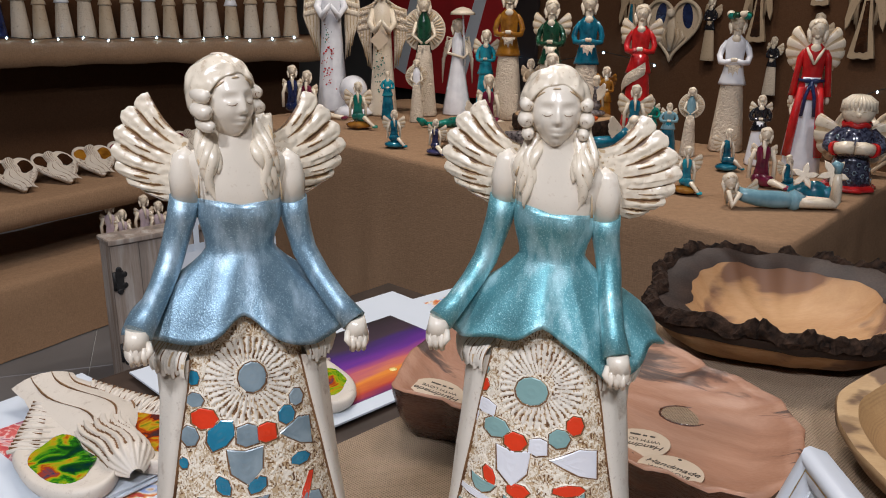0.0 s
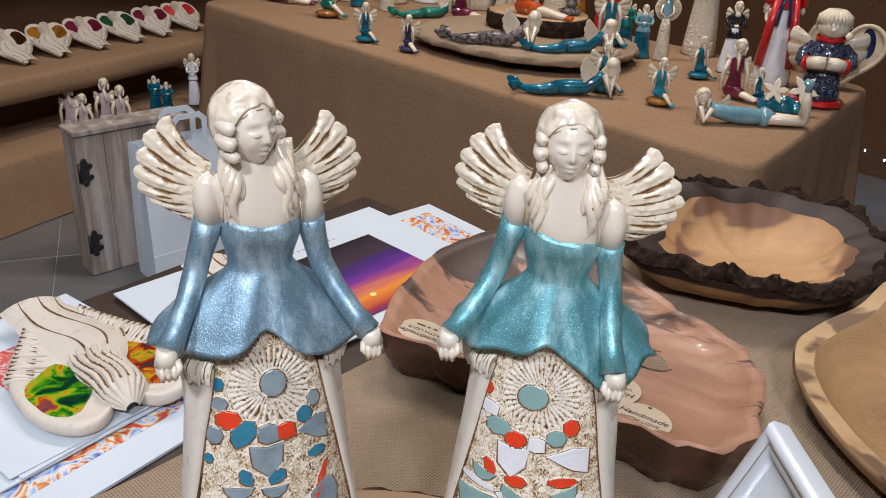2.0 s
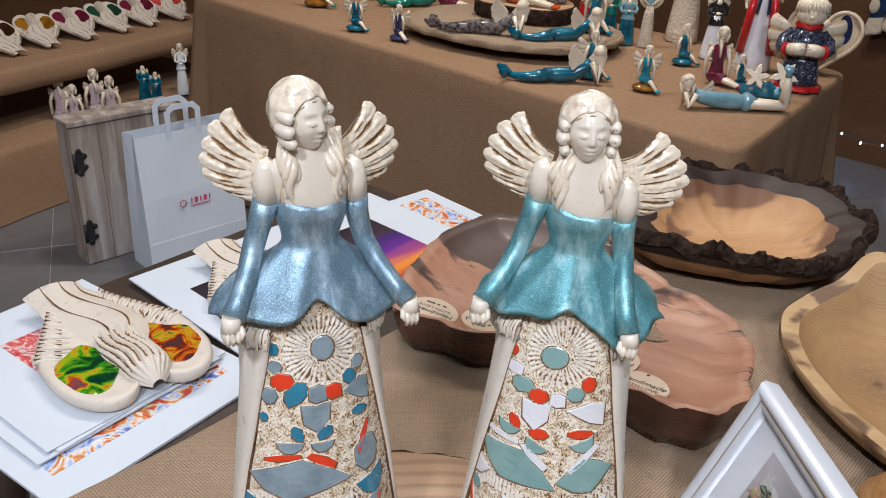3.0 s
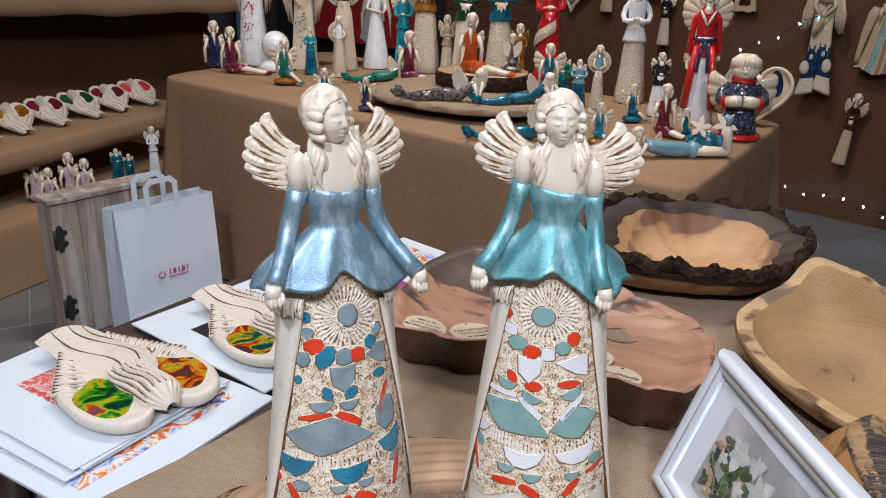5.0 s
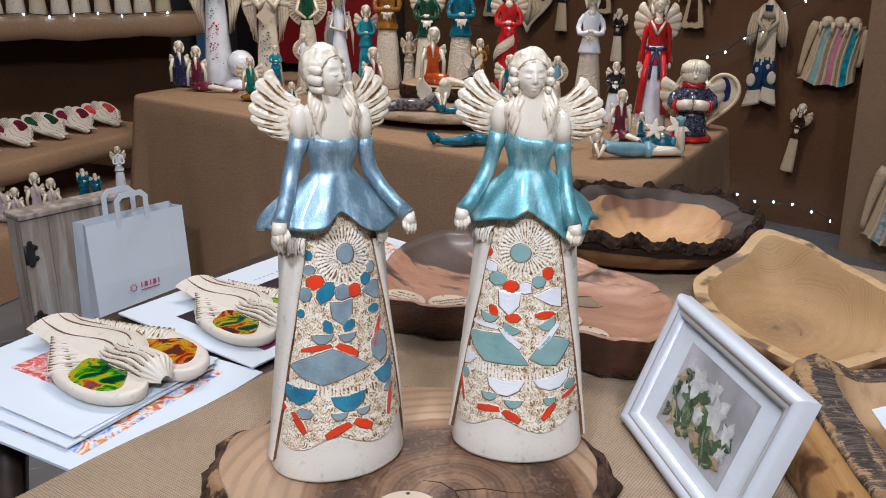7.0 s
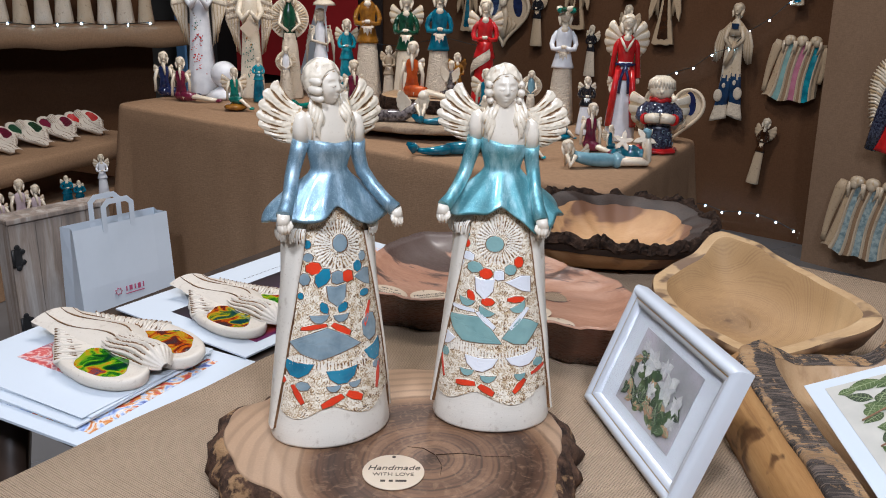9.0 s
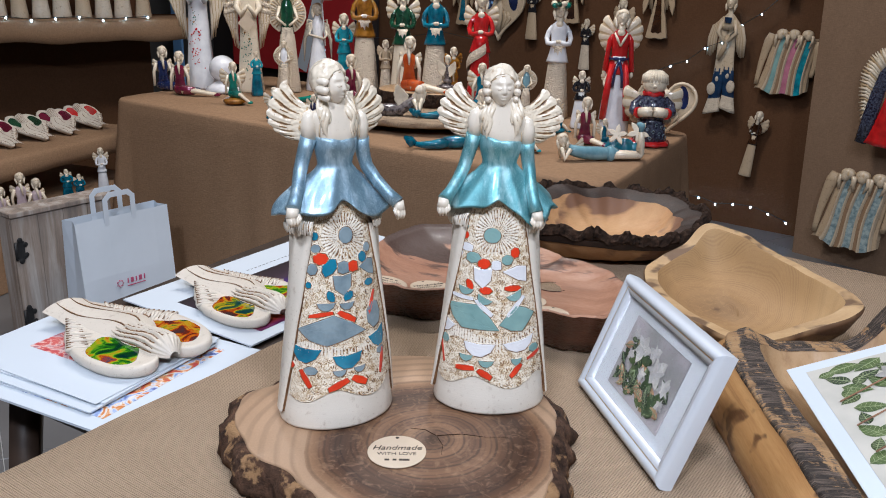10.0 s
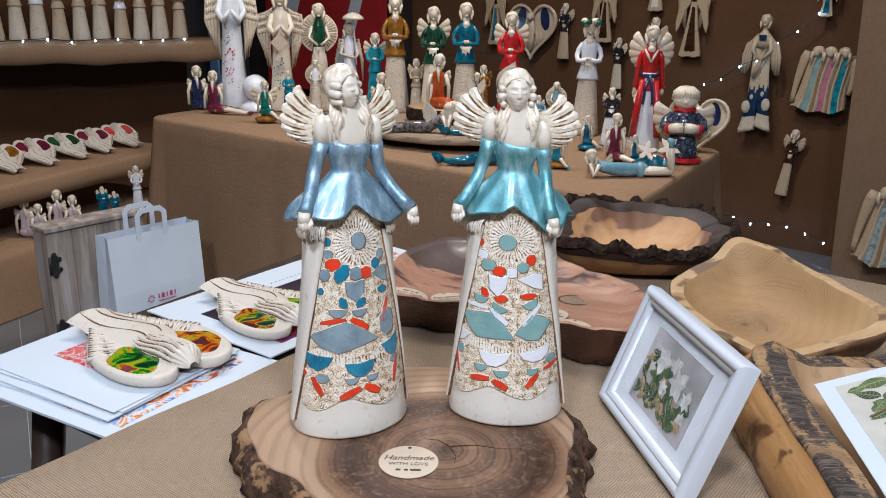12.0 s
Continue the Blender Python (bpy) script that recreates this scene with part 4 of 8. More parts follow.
        for q in range(3):
            x = hx - sx * (0.0040 - 0.0032 * q)
            s.tube([(x, wrist.y - 0.0056, hz + 0.0030), (x, wrist.y - 0.0072, hz - 0.0018), (x, wrist.y - 0.0052, hz - 0.0066)], [0.0013, 0.0018, 0.0013], IVORY, segs=8)
            s.tube([(x - sx * 0.0017, wrist.y - 0.0064, hz + 0.0016), (x - sx * 0.0017, wrist.y - 0.0072, hz - 0.0022), (x - sx * 0.0017, wrist.y - 0.0058, hz - 0.0060)], [0.0002, 0.0004, 0.0003], STAINED, segs=5)
        # gathered edge of the overskirt between the fist and the front
        rows = []
        for i in range(8):
            v = i / 7
            row = []
            for j in range(49):
                f = j / 48
                pleat = math.sin(j * 1.85 + 2.5 * wave_noise(f * 7, v, seed))
                z = min(0.2360, wz - 0.0050) - 0.0185 * v - 0.0014 * v * math.sin(j * 0.7)
                row.append(on_skirt(sx * (92 - 52 * f), z, 0.0025 + 0.0058 * math.sin(math.pi * min(1.0, v * 0.7)) + (0.0004 + 0.0009 * v) * pleat + 0.008 * (1 - f) ** 2 * (1 - v)))
            rows.append(row)
        s.grid(rows, CLAY, pick=lambda i, j: OXIDE if 1 < i < 7 and math.sin((j + 0.5) * 1.85 + 2.5 * wave_noise(j / 48 * 7, i / 7, seed)) < -0.88 else STAINED if math.sin((j + 0.5) * 1.85 + 2.5 * wave_noise(j / 48 * 7, i / 7, seed)) < -0.6 else CLAY)
        wing(s, sx, wings[0 if sx < 0 else 1], WASHED, OXIDE)
    return s.done("angel_figurine", place=place)


def blue_mosaic(t):
    t("oval", 3, 214, 14, 18, 0, GREYBLUE)
    t("blob", -40, 215, 8, 9, 0, TURQ)
    t("blob", -39, 202, 11, 9, 0, GREYBLUE)
    t("blob", -32, 191, 16, 13, 0, RED)
    t("leaf", -21, 181, 14, 21, -23, TURQ)
    t("blob", -44, 180, 12, 13, 0, GREYBLUE)
    t("rect", -3, 180, 11, 15, 0, GREYBLUE)
    t("rect", 10, 180, 10, 13, 0, RED)
    t("blob", 25, 188, 10, 12, 0, TURQ)
    t("tri", 31, 175, 20, 19, 0, GREYBLUE)
    t("blob", 34, 197, 9, 11, 0, GREYBLUE)
    t("shield", -5, 161, 19, 23, 0, GREYBLUE)
    t("blob", 32, 159, 13, 8, 0, TURQ)
    t("blob", -49, 163, 7, 7, 0, TURQ)
    t("leaf", -20, 150, 8, 13, 30, TURQ)
    t("leaf", 1, 149, 9, 12, -35, TURQ)
    t("half", -26, 139, 19, 9, 0, GREYBLUE)
    t("half", -1, 138, 15, 8, 0, GREYBLUE)
    t("rect", -33, 131, 26, 5, 8, RED)
    t("rect", -2, 127, 21, 7, -35, RED)
    t("rect", 33, 136, 28, 5, 68, RED)
    t("diamond", -22, 113, 73, 33, 0, GREYBLUE)
    t("blob", 36, 122, 23, 31, 0, GREYBLUE)
    t("half", -53, 86, 36, 18, -7, TURQ)
    t("half", -3, 77, 31, 17, 2, TURQ)
    t("half", 41, 93, 27, 21, 17, TURQ)
    t("blob", -45, 69, 16, 10, 0, GREYBLUE)
    t("half", -13, 65, 14, 7, 0, GREYBLUE)
    t("half", 9, 66, 13, 7, 0, GREYBLUE)
    t("blob", 41, 79, 14, 9, 0, GREYBLUE)
    t("blob", -74, 73, 14, 8, 0, RED)
    t("rect", -51, 60, 23, 7, -57, RED)
    t("rect", -15, 52, 23, 8, 26, RED)
    t("rect", 8, 54, 18, 9, -30, RED)
    t("rect", 41, 67, 30, 6, 72, RED)


def teal_mosaic(t):
    t("oval", -6, 209, 17, 17, 0, SAGE)
    t("blob", -47, 217, 7, 8, 0, SAGE)
    t("blob", -47, 207, 10, 9, 0, RED)
    t("rect", -42, 194, 15, 10, -10, WHITE)
    t("blob", -54, 187, 10, 12, 0, WHITE)
    t("blob", -31, 183, 17, 13, 0, SAGE)
    t("blob", -15, 177, 13, 12, 0, RED)
    t("rect", 1, 176, 10, 12, 0, WHITE)
    t("blob", 15, 182, 12, 12, 0, SAGE)
    t("blob", 26, 190, 10, 12, 0, RED)
    t("shield", -16, 161, 20, 24, 0, WHITE)
    t("tri", 26, 166, 27, 19, 0, WHITE)
    t("blob", -60, 171, 8, 5, 0, RED)
    t("leaf", -32, 152, 8, 13, 39, RED)
    t("blob", -11, 147, 13, 9, 0, RED)
    t("blob", 23, 150, 19, 7, 0, RED)
    t("half", -38, 144, 19, 9, -9, SAGE)
    t("half", -13, 135, 17, 9, -28, SAGE)
    t("half", 27, 140, 18, 10, 27, SAGE)
    t("rect", -44, 137, 31, 5, -3, WHITE)
    t("rect", -12, 127, 25, 6, -43, WHITE)
    t("rect", 27, 129, 31, 6, 50, WHITE)
    t("diamond", -29, 116, 68, 32, -16, SAGE)
    t("diamond", 31, 115, 44, 31, 23, SAGE)
    t("half", -69, 100, 32, 20, -24, WHITE)
    t("half", -15, 78, 34, 17, -2, WHITE)
    t("half", 34, 83, 39, 15, 11, WHITE)
    t("blob", -64, 83, 15, 11, 0, SAGE)
    t("blob", 54, 77, 17, 10, 0, SAGE)
    t("half", -29, 67, 16, 8, 0, SAGE)
    t("half", -6, 62, 16, 8, 0, SAGE)
    t("half", 28, 64, 13, 8, 0, SAGE)
    t("rect", -70, 74, 44, 5, -63, RED)
    t("rect", -30, 55, 22, 7, 6, RED)
    t("rect", -7, 50, 17, 8, -31, RED)
    t("rect", 27, 54, 19, 7, 50, RED)
    t("rect", 54, 69, 24, 5, 16, RED)


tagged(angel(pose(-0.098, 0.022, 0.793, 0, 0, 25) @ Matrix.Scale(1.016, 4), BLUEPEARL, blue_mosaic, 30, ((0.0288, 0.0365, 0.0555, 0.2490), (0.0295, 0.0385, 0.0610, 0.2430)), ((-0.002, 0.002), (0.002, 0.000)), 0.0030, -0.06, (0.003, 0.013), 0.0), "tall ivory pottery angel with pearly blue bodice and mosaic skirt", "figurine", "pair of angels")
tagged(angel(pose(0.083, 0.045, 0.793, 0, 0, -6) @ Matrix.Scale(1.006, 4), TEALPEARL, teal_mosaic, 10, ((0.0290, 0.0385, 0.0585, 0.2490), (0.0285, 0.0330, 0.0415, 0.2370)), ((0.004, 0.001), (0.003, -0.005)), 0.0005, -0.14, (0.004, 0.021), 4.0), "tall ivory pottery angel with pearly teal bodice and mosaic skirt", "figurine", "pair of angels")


# ---- wooden ware on the low table ----
def serving_board():
    t = tagged(holder("serving_board", pose(0.150, 0.478, 0.7505, 0, 0, -37)), "reddish walnut serving board with dark streaks on the jute cloth", "serving board")
    out = bearing_outline([(3, 0.233), (17, 0.200), (34, 0.160), (50, 0.130), (80, 0.128), (115, 0.175), (140, 0.222), (157, 0.234), (175, 0.224), (205, 0.216), (222, 0.228), (236, 0.240), (250, 0.195), (275, 0.142), (300, 0.160), (318, 0.215), (326, 0.262), (333, 0.288), (342, 0.276), (352, 0.250)], 144, 4.0, 0.03)
    def ring(k, z, curl=0.0):
        return [Vector((x * k * (1 + 0.02 * wave_noise(x * 40, y * 40, z * 60)), y * k * (1 + 0.02 * wave_noise(x * 40, y * 40, z * 60)), z + curl * (x / 0.285) ** 2 + 0.0014 * wave_noise(x * 12, y * 12, 2.0) * (z > 0.03))) for x, y in out]
    s = Shape()
    s.grid([ring(0.90, 0.0), ring(0.93, 0.002), ring(0.975, 0.022, 0.004), ring(0.998, 0.046, 0.008), ring(1.0, 0.056, 0.01)], PLATEEDGE, True, (True, False))
    s.done("underside", t)
    s = Shape()
    s.grid([ring(1.0, 0.056, 0.01), ring(0.985, 0.0585, 0.01), ring(0.93, 0.052, 0.008), ring(0.8, 0.040, 0.003), ring(0.5, 0.036), ring(0.2, 0.036), ring(0.01, 0.036)], PLATEWOOD, True, (False, True))
    s.done("face", t)
    s = Shape()
    s.lathe([(0.0275, 0.0362), (0.0270, 0.0372), (0.0250, 0.0370), (0.0245, 0.0364)], PLATEEDGE, pose(0.108, 0.006, 0, 0, 0, 20), 32, 0.8, cap=(False, False))
    s.lathe([(0.0250, 0.0363), (0.0248, 0.0366), (0.001, 0.0366)], JUTE, pose(0.108, 0.006, 0, 0, 0, 20), 32, 0.8)
    s.done("knot_hole", t, "oval knot hole that shows the cloth")


serving_board()


CHARREDBARK = grain_wood("dark_inner_bark", (0.008, 0.004, 0.0026), (0.020, 0.009, 0.0055), (0.045, 0.022, 0.013), (22, 22, 50), 0, 0.6, 0.0)


def bark_bowl():
    """A shallow hollowed burl: honey flank and hollow, a broad sloping band of rough bark for a rim."""
    t = tagged(holder("bark_bowl", pose(0.425, 0.720, 0.7505, 0, 0, 12)), "honey-coloured wooden bowl with a rough dark bark rim", "bowl")
    n = 260
    out = outline(0.200, 0.150, n, 0.20, 21, 1.9, 1.5)
    def lift(x, y):
        a = math.degrees(math.atan2(y, x))
        return 0.018 * max(0, y / 0.15) + 0.010 * (x / 0.18) ** 2 + 0.020 * soft(a - 118, 24) + 0.006 * wave_noise(x * 14, y * 14, 3)
    def ring(k, z, zr=1.0, jag=0.0):
        row = []
        for x, y in out:
            big = wave_noise(x * 28, y * 28, z * 20)
            knob = wave_noise(x * 75, y * 75, z * 70 + 4)
            crumb = wave_noise(x * 190, y * 190, z * 160)
            g = k * (1 + jag * (0.8 * big + 0.7 * knob + 0.35 * crumb))
            row.append(Vector((x * g, y * g, z + zr * lift(x, y) + jag * (0.05 * big + 0.06 * knob + 0.04 * crumb))))
        return row
    s = Shape()
    s.grid([ring(0.50, 0, 0), ring(0.55, 0.003, 0), ring(0.72, 0.014, 0.3), ring(0.87, 0.031, 0.6), ring(0.955, 0.047, 0.9)], BARKBOWLWOOD, True, (True, False))
    s.done("body", t)
    s = Shape()
    s.grid([ring(0.735, 0.0560, 1), ring(0.715, 0.0525, 0.95), ring(0.62, 0.036, 0.6), ring(0.45, 0.025, 0.3), ring(0.25, 0.022, 0.1), ring(0.01, 0.021, 0)], BARKBOWLWOOD, True, (False, True))
    s.done("hollow", t)
    def crest(k, z, by):
        row = []
        for i, (x, y) in enumerate(out):
            c1 = noise.cell(Vector((x * 75 + 40, y * 75 + 40, 0.5)))
            c2 = noise.cell(Vector((x * 190 + 90, y * 190 + 90, z * 300)))
            b = wave_noise(x * 24, y * 24, 7)
            g = k * (1 + by * (0.020 * c2 + 0.018 * c1))
            row.append(Vector((x * g, y * g, z + lift(x, y) + by * (0.0050 * c1 + 0.0018 * c2 + 0.012 * b))))
        return row
    s = Shape()
    s.grid([ring(0.950, 0.044, 0.9), ring(0.985, 0.050, 1, 0.01), ring(1.0, 0.058, 1, 0.015)], CHARREDBARK, True)
    s.done("bark_band", t, "smooth dark inner bark under the rim")
    s = Shape()
    s.grid([crest(0.995, 0.056, 0.5), crest(1.025, 0.060, 1.0), crest(1.03, 0.067, 1.0), crest(1.005, 0.073, 1.0), crest(0.985, 0.078, 1.0), crest(0.960, 0.078, 1.0), crest(0.94, 0.073, 0.8), crest(0.925, 0.069, 0.3)], BARK, True, smooth=False)
    s.done("bark_rim", t, "rough flaking dark bark rim")
    s = Shape()
    s.grid([ring(0.945, 0.070, 1, 0.01), ring(0.90, 0.068, 1, 0.008), ring(0.85, 0.0655, 1, 0.005), ring(0.785, 0.0610, 1), ring(0.733, 0.0562, 1)], CHARREDBARK, True)
    s.done("inner_bark", t, "dark brown inner slope of the rim")


bark_bowl()


def oak_bowl():
    """A long four-cornered bowl with a thick rim that rises to its corners."""
    c = Vector((0.535, 0.355, 0.7505))
    t = tagged(holder("wooden_bowl", Matrix.Translation(c)), "pale oak bowl with an uneven squared rim", "bowl")
    keys = [Vector(p) - c for p in ((0.408, 0.458, 0.805), (0.396, 0.330, 0.798), (0.456, 0.182, 0.797), (0.560, 0.196, 0.803), (0.668, 0.234, 0.826), (0.642, 0.385, 0.836), (0.560, 0.545, 0.860), (0.492, 0.520, 0.826))]
    n, rim = len(keys), []
    for i in range(n):
        p0, p1, p2, p3 = keys[i - 1], keys[i], keys[(i + 1) % n], keys[(i + 2) % n]
        for k in range(14):
            f = k / 14
            rim.append(0.5 * (2 * p1 + (p2 - p0) * f + (2 * p0 - 5 * p1 + 4 * p2 - p3) * f * f + (3 * p1 - p0 - 3 * p2 + p3) * f ** 3))
    def ring(k, drop, zk=1.0):
        out = []
        for p in rim:
            j = 0.004 * wave_noise(p.x * 20, p.y * 20, 3)
            out.append(Vector((p.x * k, p.y * k, max(0.0, (p.z - drop) * zk + j * (zk > 0.5)))))
        return out
    s = Shape()
    s.grid([ring(0.62, 0, 0), ring(0.67, 0, 0.03), ring(0.80, 0, 0.20), ring(0.90, 0, 0.45), ring(0.965, 0, 0.75), ring(0.995, 0.008), ring(1.0, 0.003), ring(0.988, 0.0)], OAKBARK, True, (True, False))
    s.done("body", t, "weathered outer side with grey bark traces, darkened for shade")
    s = Shape()
    s.grid([ring(0.988, 0.0), ring(0.92, 0.0), ring(0.85, 0.0015)], OAKRIM, True)
    s.done("rim", t, "thick rim with dark bark traces")
    s = Shape()
    s.grid([ring(0.85, 0.0015), ring(0.825, 0.006), ring(0.76, 0.004, 0.72), ring(0.64, 0.004, 0.46), ring(0.48, 0.0, 0.26), ring(0.28, 0.0, 0.19), ring(0.01, 0.0, 0.17)], BOWLWOOD, True, (False, True))
    s.done("hollow", t)


OAKRIM = grain_wood("oak_rim_wood", (0.30, 0.17, 0.072), (0.46, 0.29, 0.135), (0.55, 0.37, 0.19), (10, 40, 30), -35, 0.6, 0.0, (0.09, 0.045, 0.025), 0.565, 13)
# flank browner than the rim, the shade on its underside put into the colour
OAKBARK = grain_wood("weathered_shaded_oak", (0.13, 0.065, 0.028), (0.30, 0.175, 0.08), (0.42, 0.27, 0.135), (14, 14, 50), 0, 0.55, 0.0, (0.10, 0.052, 0.028), 0.55, 9)
GREYBARK = grain_wood("scorched_oak_rim", (0.10, 0.05, 0.022), (0.34, 0.19, 0.080), (0.48, 0.30, 0.145), (16, 80, 60), 0, 0.75, 0.0)


def scorch(m):
    """Charred bark left on the rim: broken dark patches with fibres running across."""
    n, l, b = nodes(m)
    old = b.inputs["Base Color"].links[0].from_socket
    fibre = tex(m, coords(m, (22, 300, 60)), 1.0, 5, 0.7, 0.5)
    patch = tex(m, coords(m, (34, 11, 10)), 1.0, 5, 0.65, 0.6)
    e = math_node(m, "ADD", patch, math_node(m, "MULTIPLY", math_node(m, "SUBTRACT", fibre, 0.5), 0.60))
    char = ramp(m, fibre, (0.36, (0.004, 0.003, 0.003)), (0.5, (0.020, 0.015, 0.013)), (0.62, (0.15, 0.11, 0.085)))
    put(m, "Base Color", mix(m, ramp(m, e, (0.455, (0, 0, 0)), (0.49, (0.97, 0.97, 0.97))), old, char))
    bump(m, math_node(m, "ADD", fibre, patch), 0.7, 0.004)


scorch(GREYBARK)
oak_bowl()


def log_tray():
    """A long hollowed half log, its near flank towards the angels."""
    t = tagged(holder("log_tray", pose(0.530, -0.118, 0.7505, 0, 0, -7.2)), "long oak log tray with scorched bark along its rim", "tray")
    n = 120
    out = outline(0.154, 0.288, n, 0.025, 14, 6.0, 1.6)
    def soft(v):
        v = min(1.0, max(0.0, v))
        return v * v * (3 - 2 * v)
    def ring(k, z, jag=0.0, dx=0.0):
        # the far end is scooped lower, the outer wall stands higher
        return [Vector((p.x, p.y, p.z * (1 - 0.32 * soft((p.x + 0.115) / 0.06) * soft((p.y - 0.12) / 0.12) * (1 - soft((p.x - 0.03) / 0.08))) * (1 + 0.95 * soft((p.x - 0.02) / 0.10)))) for p in flat_ring(k, z, jag, dx)]
    def flat_ring(k, z, jag=0.0, dx=0.0):
        return [Vector((x * (k if abs(x) > 0.02 else 1) + dx * (1 if x > 0 else -1), y * (1 - (1 - k) * 0.45), z + jag * 0.1 * wave_noise(x * 60, y * 25, 3) + 0.006 * wave_noise(x * 8, y * 8, 5))) for x, y in out]
    s = Shape()
    s.grid([ring(1.12, 0), ring(1.16, 0.003), ring(1.18, 0.016), ring(1.16, 0.032), ring(1.09, 0.050), ring(1.03, 0.061), ring(0.998, 0.067)], TRAYSIDE, True, (True, False))
    s.done("body", t, "orange-brown flank")
    s = Shape()
    s.grid([ring(0.97, 0.055, 0.0), ring(1.0, 0.064, 0.03), ring(1.006, 0.070, 0.05), ring(0.985, 0.0735, 0.05), ring(0.88, 0.0745, 0.05), ring(0.75, 0.072, 0.02)], GREYBARK, True)
    s.done("bark_rim", t, "scorched black and tan rim")
    s = Shape()
    s.grid([ring(0.75, 0.0715, 0.02), ring(0.70, 0.062), ring(0.58, 0.038), ring(0.40, 0.022), ring(0.15, 0.02), ring(0.01, 0.02)], TRAYWOOD, True, (False, True))
    s.done("hollow", t)


TRAYSIDE = grain_wood("orange_oak_flank", (0.13, 0.050, 0.015), (0.42, 0.205, 0.068), (0.56, 0.32, 0.125), (40, 5, 90), 0, 0.45, 0.1, (0.10, 0.042, 0.016), 0.60, 20)
log_tray()


def text_mesh(body, size, slant=0.0):
    cu = bpy.data.curves.new("lettering", "FONT")
    cu.body, cu.size, cu.align_x, cu.align_y, cu.extrude = body, size, "CENTER", "CENTER", 0.0001
    cu.shear = slant
    ob = bpy.data.objects.new("lettering", cu)
    scene.collection.objects.link(ob)
    bpy.context.view_layer.update()
    data = bpy.data.meshes.new_from_object(ob.evaluated_get(bpy.context.evaluated_depsgraph_get()))
    bpy.data.objects.remove(ob)
    data.materials.clear()
    data.materials.append(INK)
    return data


WORDS = (text_mesh("Handmade", 0.0122, 0.28), text_mesh("WITH LOVE", 0.0078))


def gift_tag(m, hole=True):
    t = tagged(holder("gift_tag", m), "round kraft card tag with hand-lettered greeting", "tag", "kraft tags")
    s = Shape()
    s.lathe([(0.030, 0), (0.0312, 0.0004), (0.0312, 0.0010), (0.0305, 0.0013), (0.001, 0.0013)], CARD, Matrix(), 40)
    card = s.done("card", t)
    s = Shape()
    s.lathe([(0.0020, 0.0012), (0.0020, 0.0015), (0.0001, 0.0015)], INK, pose(0, 0.0265, 0), 12)
    s.done("hole", t)
    for data, y in zip(WORDS, (0.006, -0.0055)):
        ob = new("lettering", data)
        ob.parent, ob.matrix_basis = card, pose(0, y, 0.0016)
    for x, w in ((-0.010, 0.005), (-0.002, 0.004), (0.008, 0.011)):
        s = Shape()
        s.box((w, 0.003, 0.0003), INK, pose(x, -0.0165, 0.0015), 0)
        s.done("print_bar", t)
    return t


gift_tag(pose(-0.031, -0.078, 0.7932, 0, 0, -3))
gift_tag(pose(-0.030, 0.416, 0.7955, 3, -10, 168))
gift_tag(pose(0.036, 0.412, 0.7905, -3, 2, 20))
gift_tag(pose(0.208, 0.292, 0.7935, -5, 0, -28))
gift_tag(pose(0.185, 0.350, 0.7878, 2, 3, 160))


# ---- framed flower print, loose prints ----
# mount card greyed below PAPER to carry the shading behind the glass
MOUNT = mottled("shaded_grey_mount", (0.40, 0.415, 0.43), (0.38, 0.395, 0.41), 6, 0.7, 200, 0.03)
LILAC = mottled("lilac_wash", (0.13, 0.125, 0.12), (0.29, 0.265, 0.27), 9, 0.6)
LEAFGREEN = mottled("painted_leaf", (0.009, 0.022, 0.006), (0.030, 0.055, 0.014), 60, 0.6)
LEAFDEEP = mottled("painted_deep_leaf", (0.004, 0.010, 0.004), (0.012, 0.024, 0.008), 60, 0.6)
LEAFLIGHT = mottled("painted_light_leaf", (0.04, 0.075, 0.014), (0.095, 0.14, 0.035), 60, 0.6)
LEAFMID = mottled("painted_mid_leaf", (0.025, 0.042, 0.010), (0.055, 0.085, 0.02), 60, 0.6)
PETAL = mottled("painted_petal", (0.22, 0.21, 0.195), (0.36, 0.345, 0.32), 40, 0.6)
PETALGREY = mottled("painted_petal_shade", (0.20, 0.195, 0.19), (0.31, 0.30, 0.29), 60, 0.6)
STEM = mottled("painted_stem", (0.22, 0.10, 0.06), (0.3, 0.16, 0.08), 60, 0.7)
VEIN = mottled("painted_vein", (0.075, 0.10, 0.05), (0.13, 0.16, 0.085), 60, 0.7)
PALEVEIN = mottled("painted_pale_vein", (0.22, 0.27, 0.13), (0.30, 0.34, 0.18), 60, 0.7)
PRINTGROUND = mottled("printed_cream", (0.44, 0.42, 0.37), (0.52, 0.49, 0.43), 20, 0.6)
GLASS = material("clear_glass", (1, 1, 1), 0.02)
GLASS.node_tree.nodes["Principled BSDF"].inputs["Transmission Weight"].default_value = 1.0
GLASS.node_tree.nodes["Principled BSDF"].inputs["IOR"].default_value = 1.1


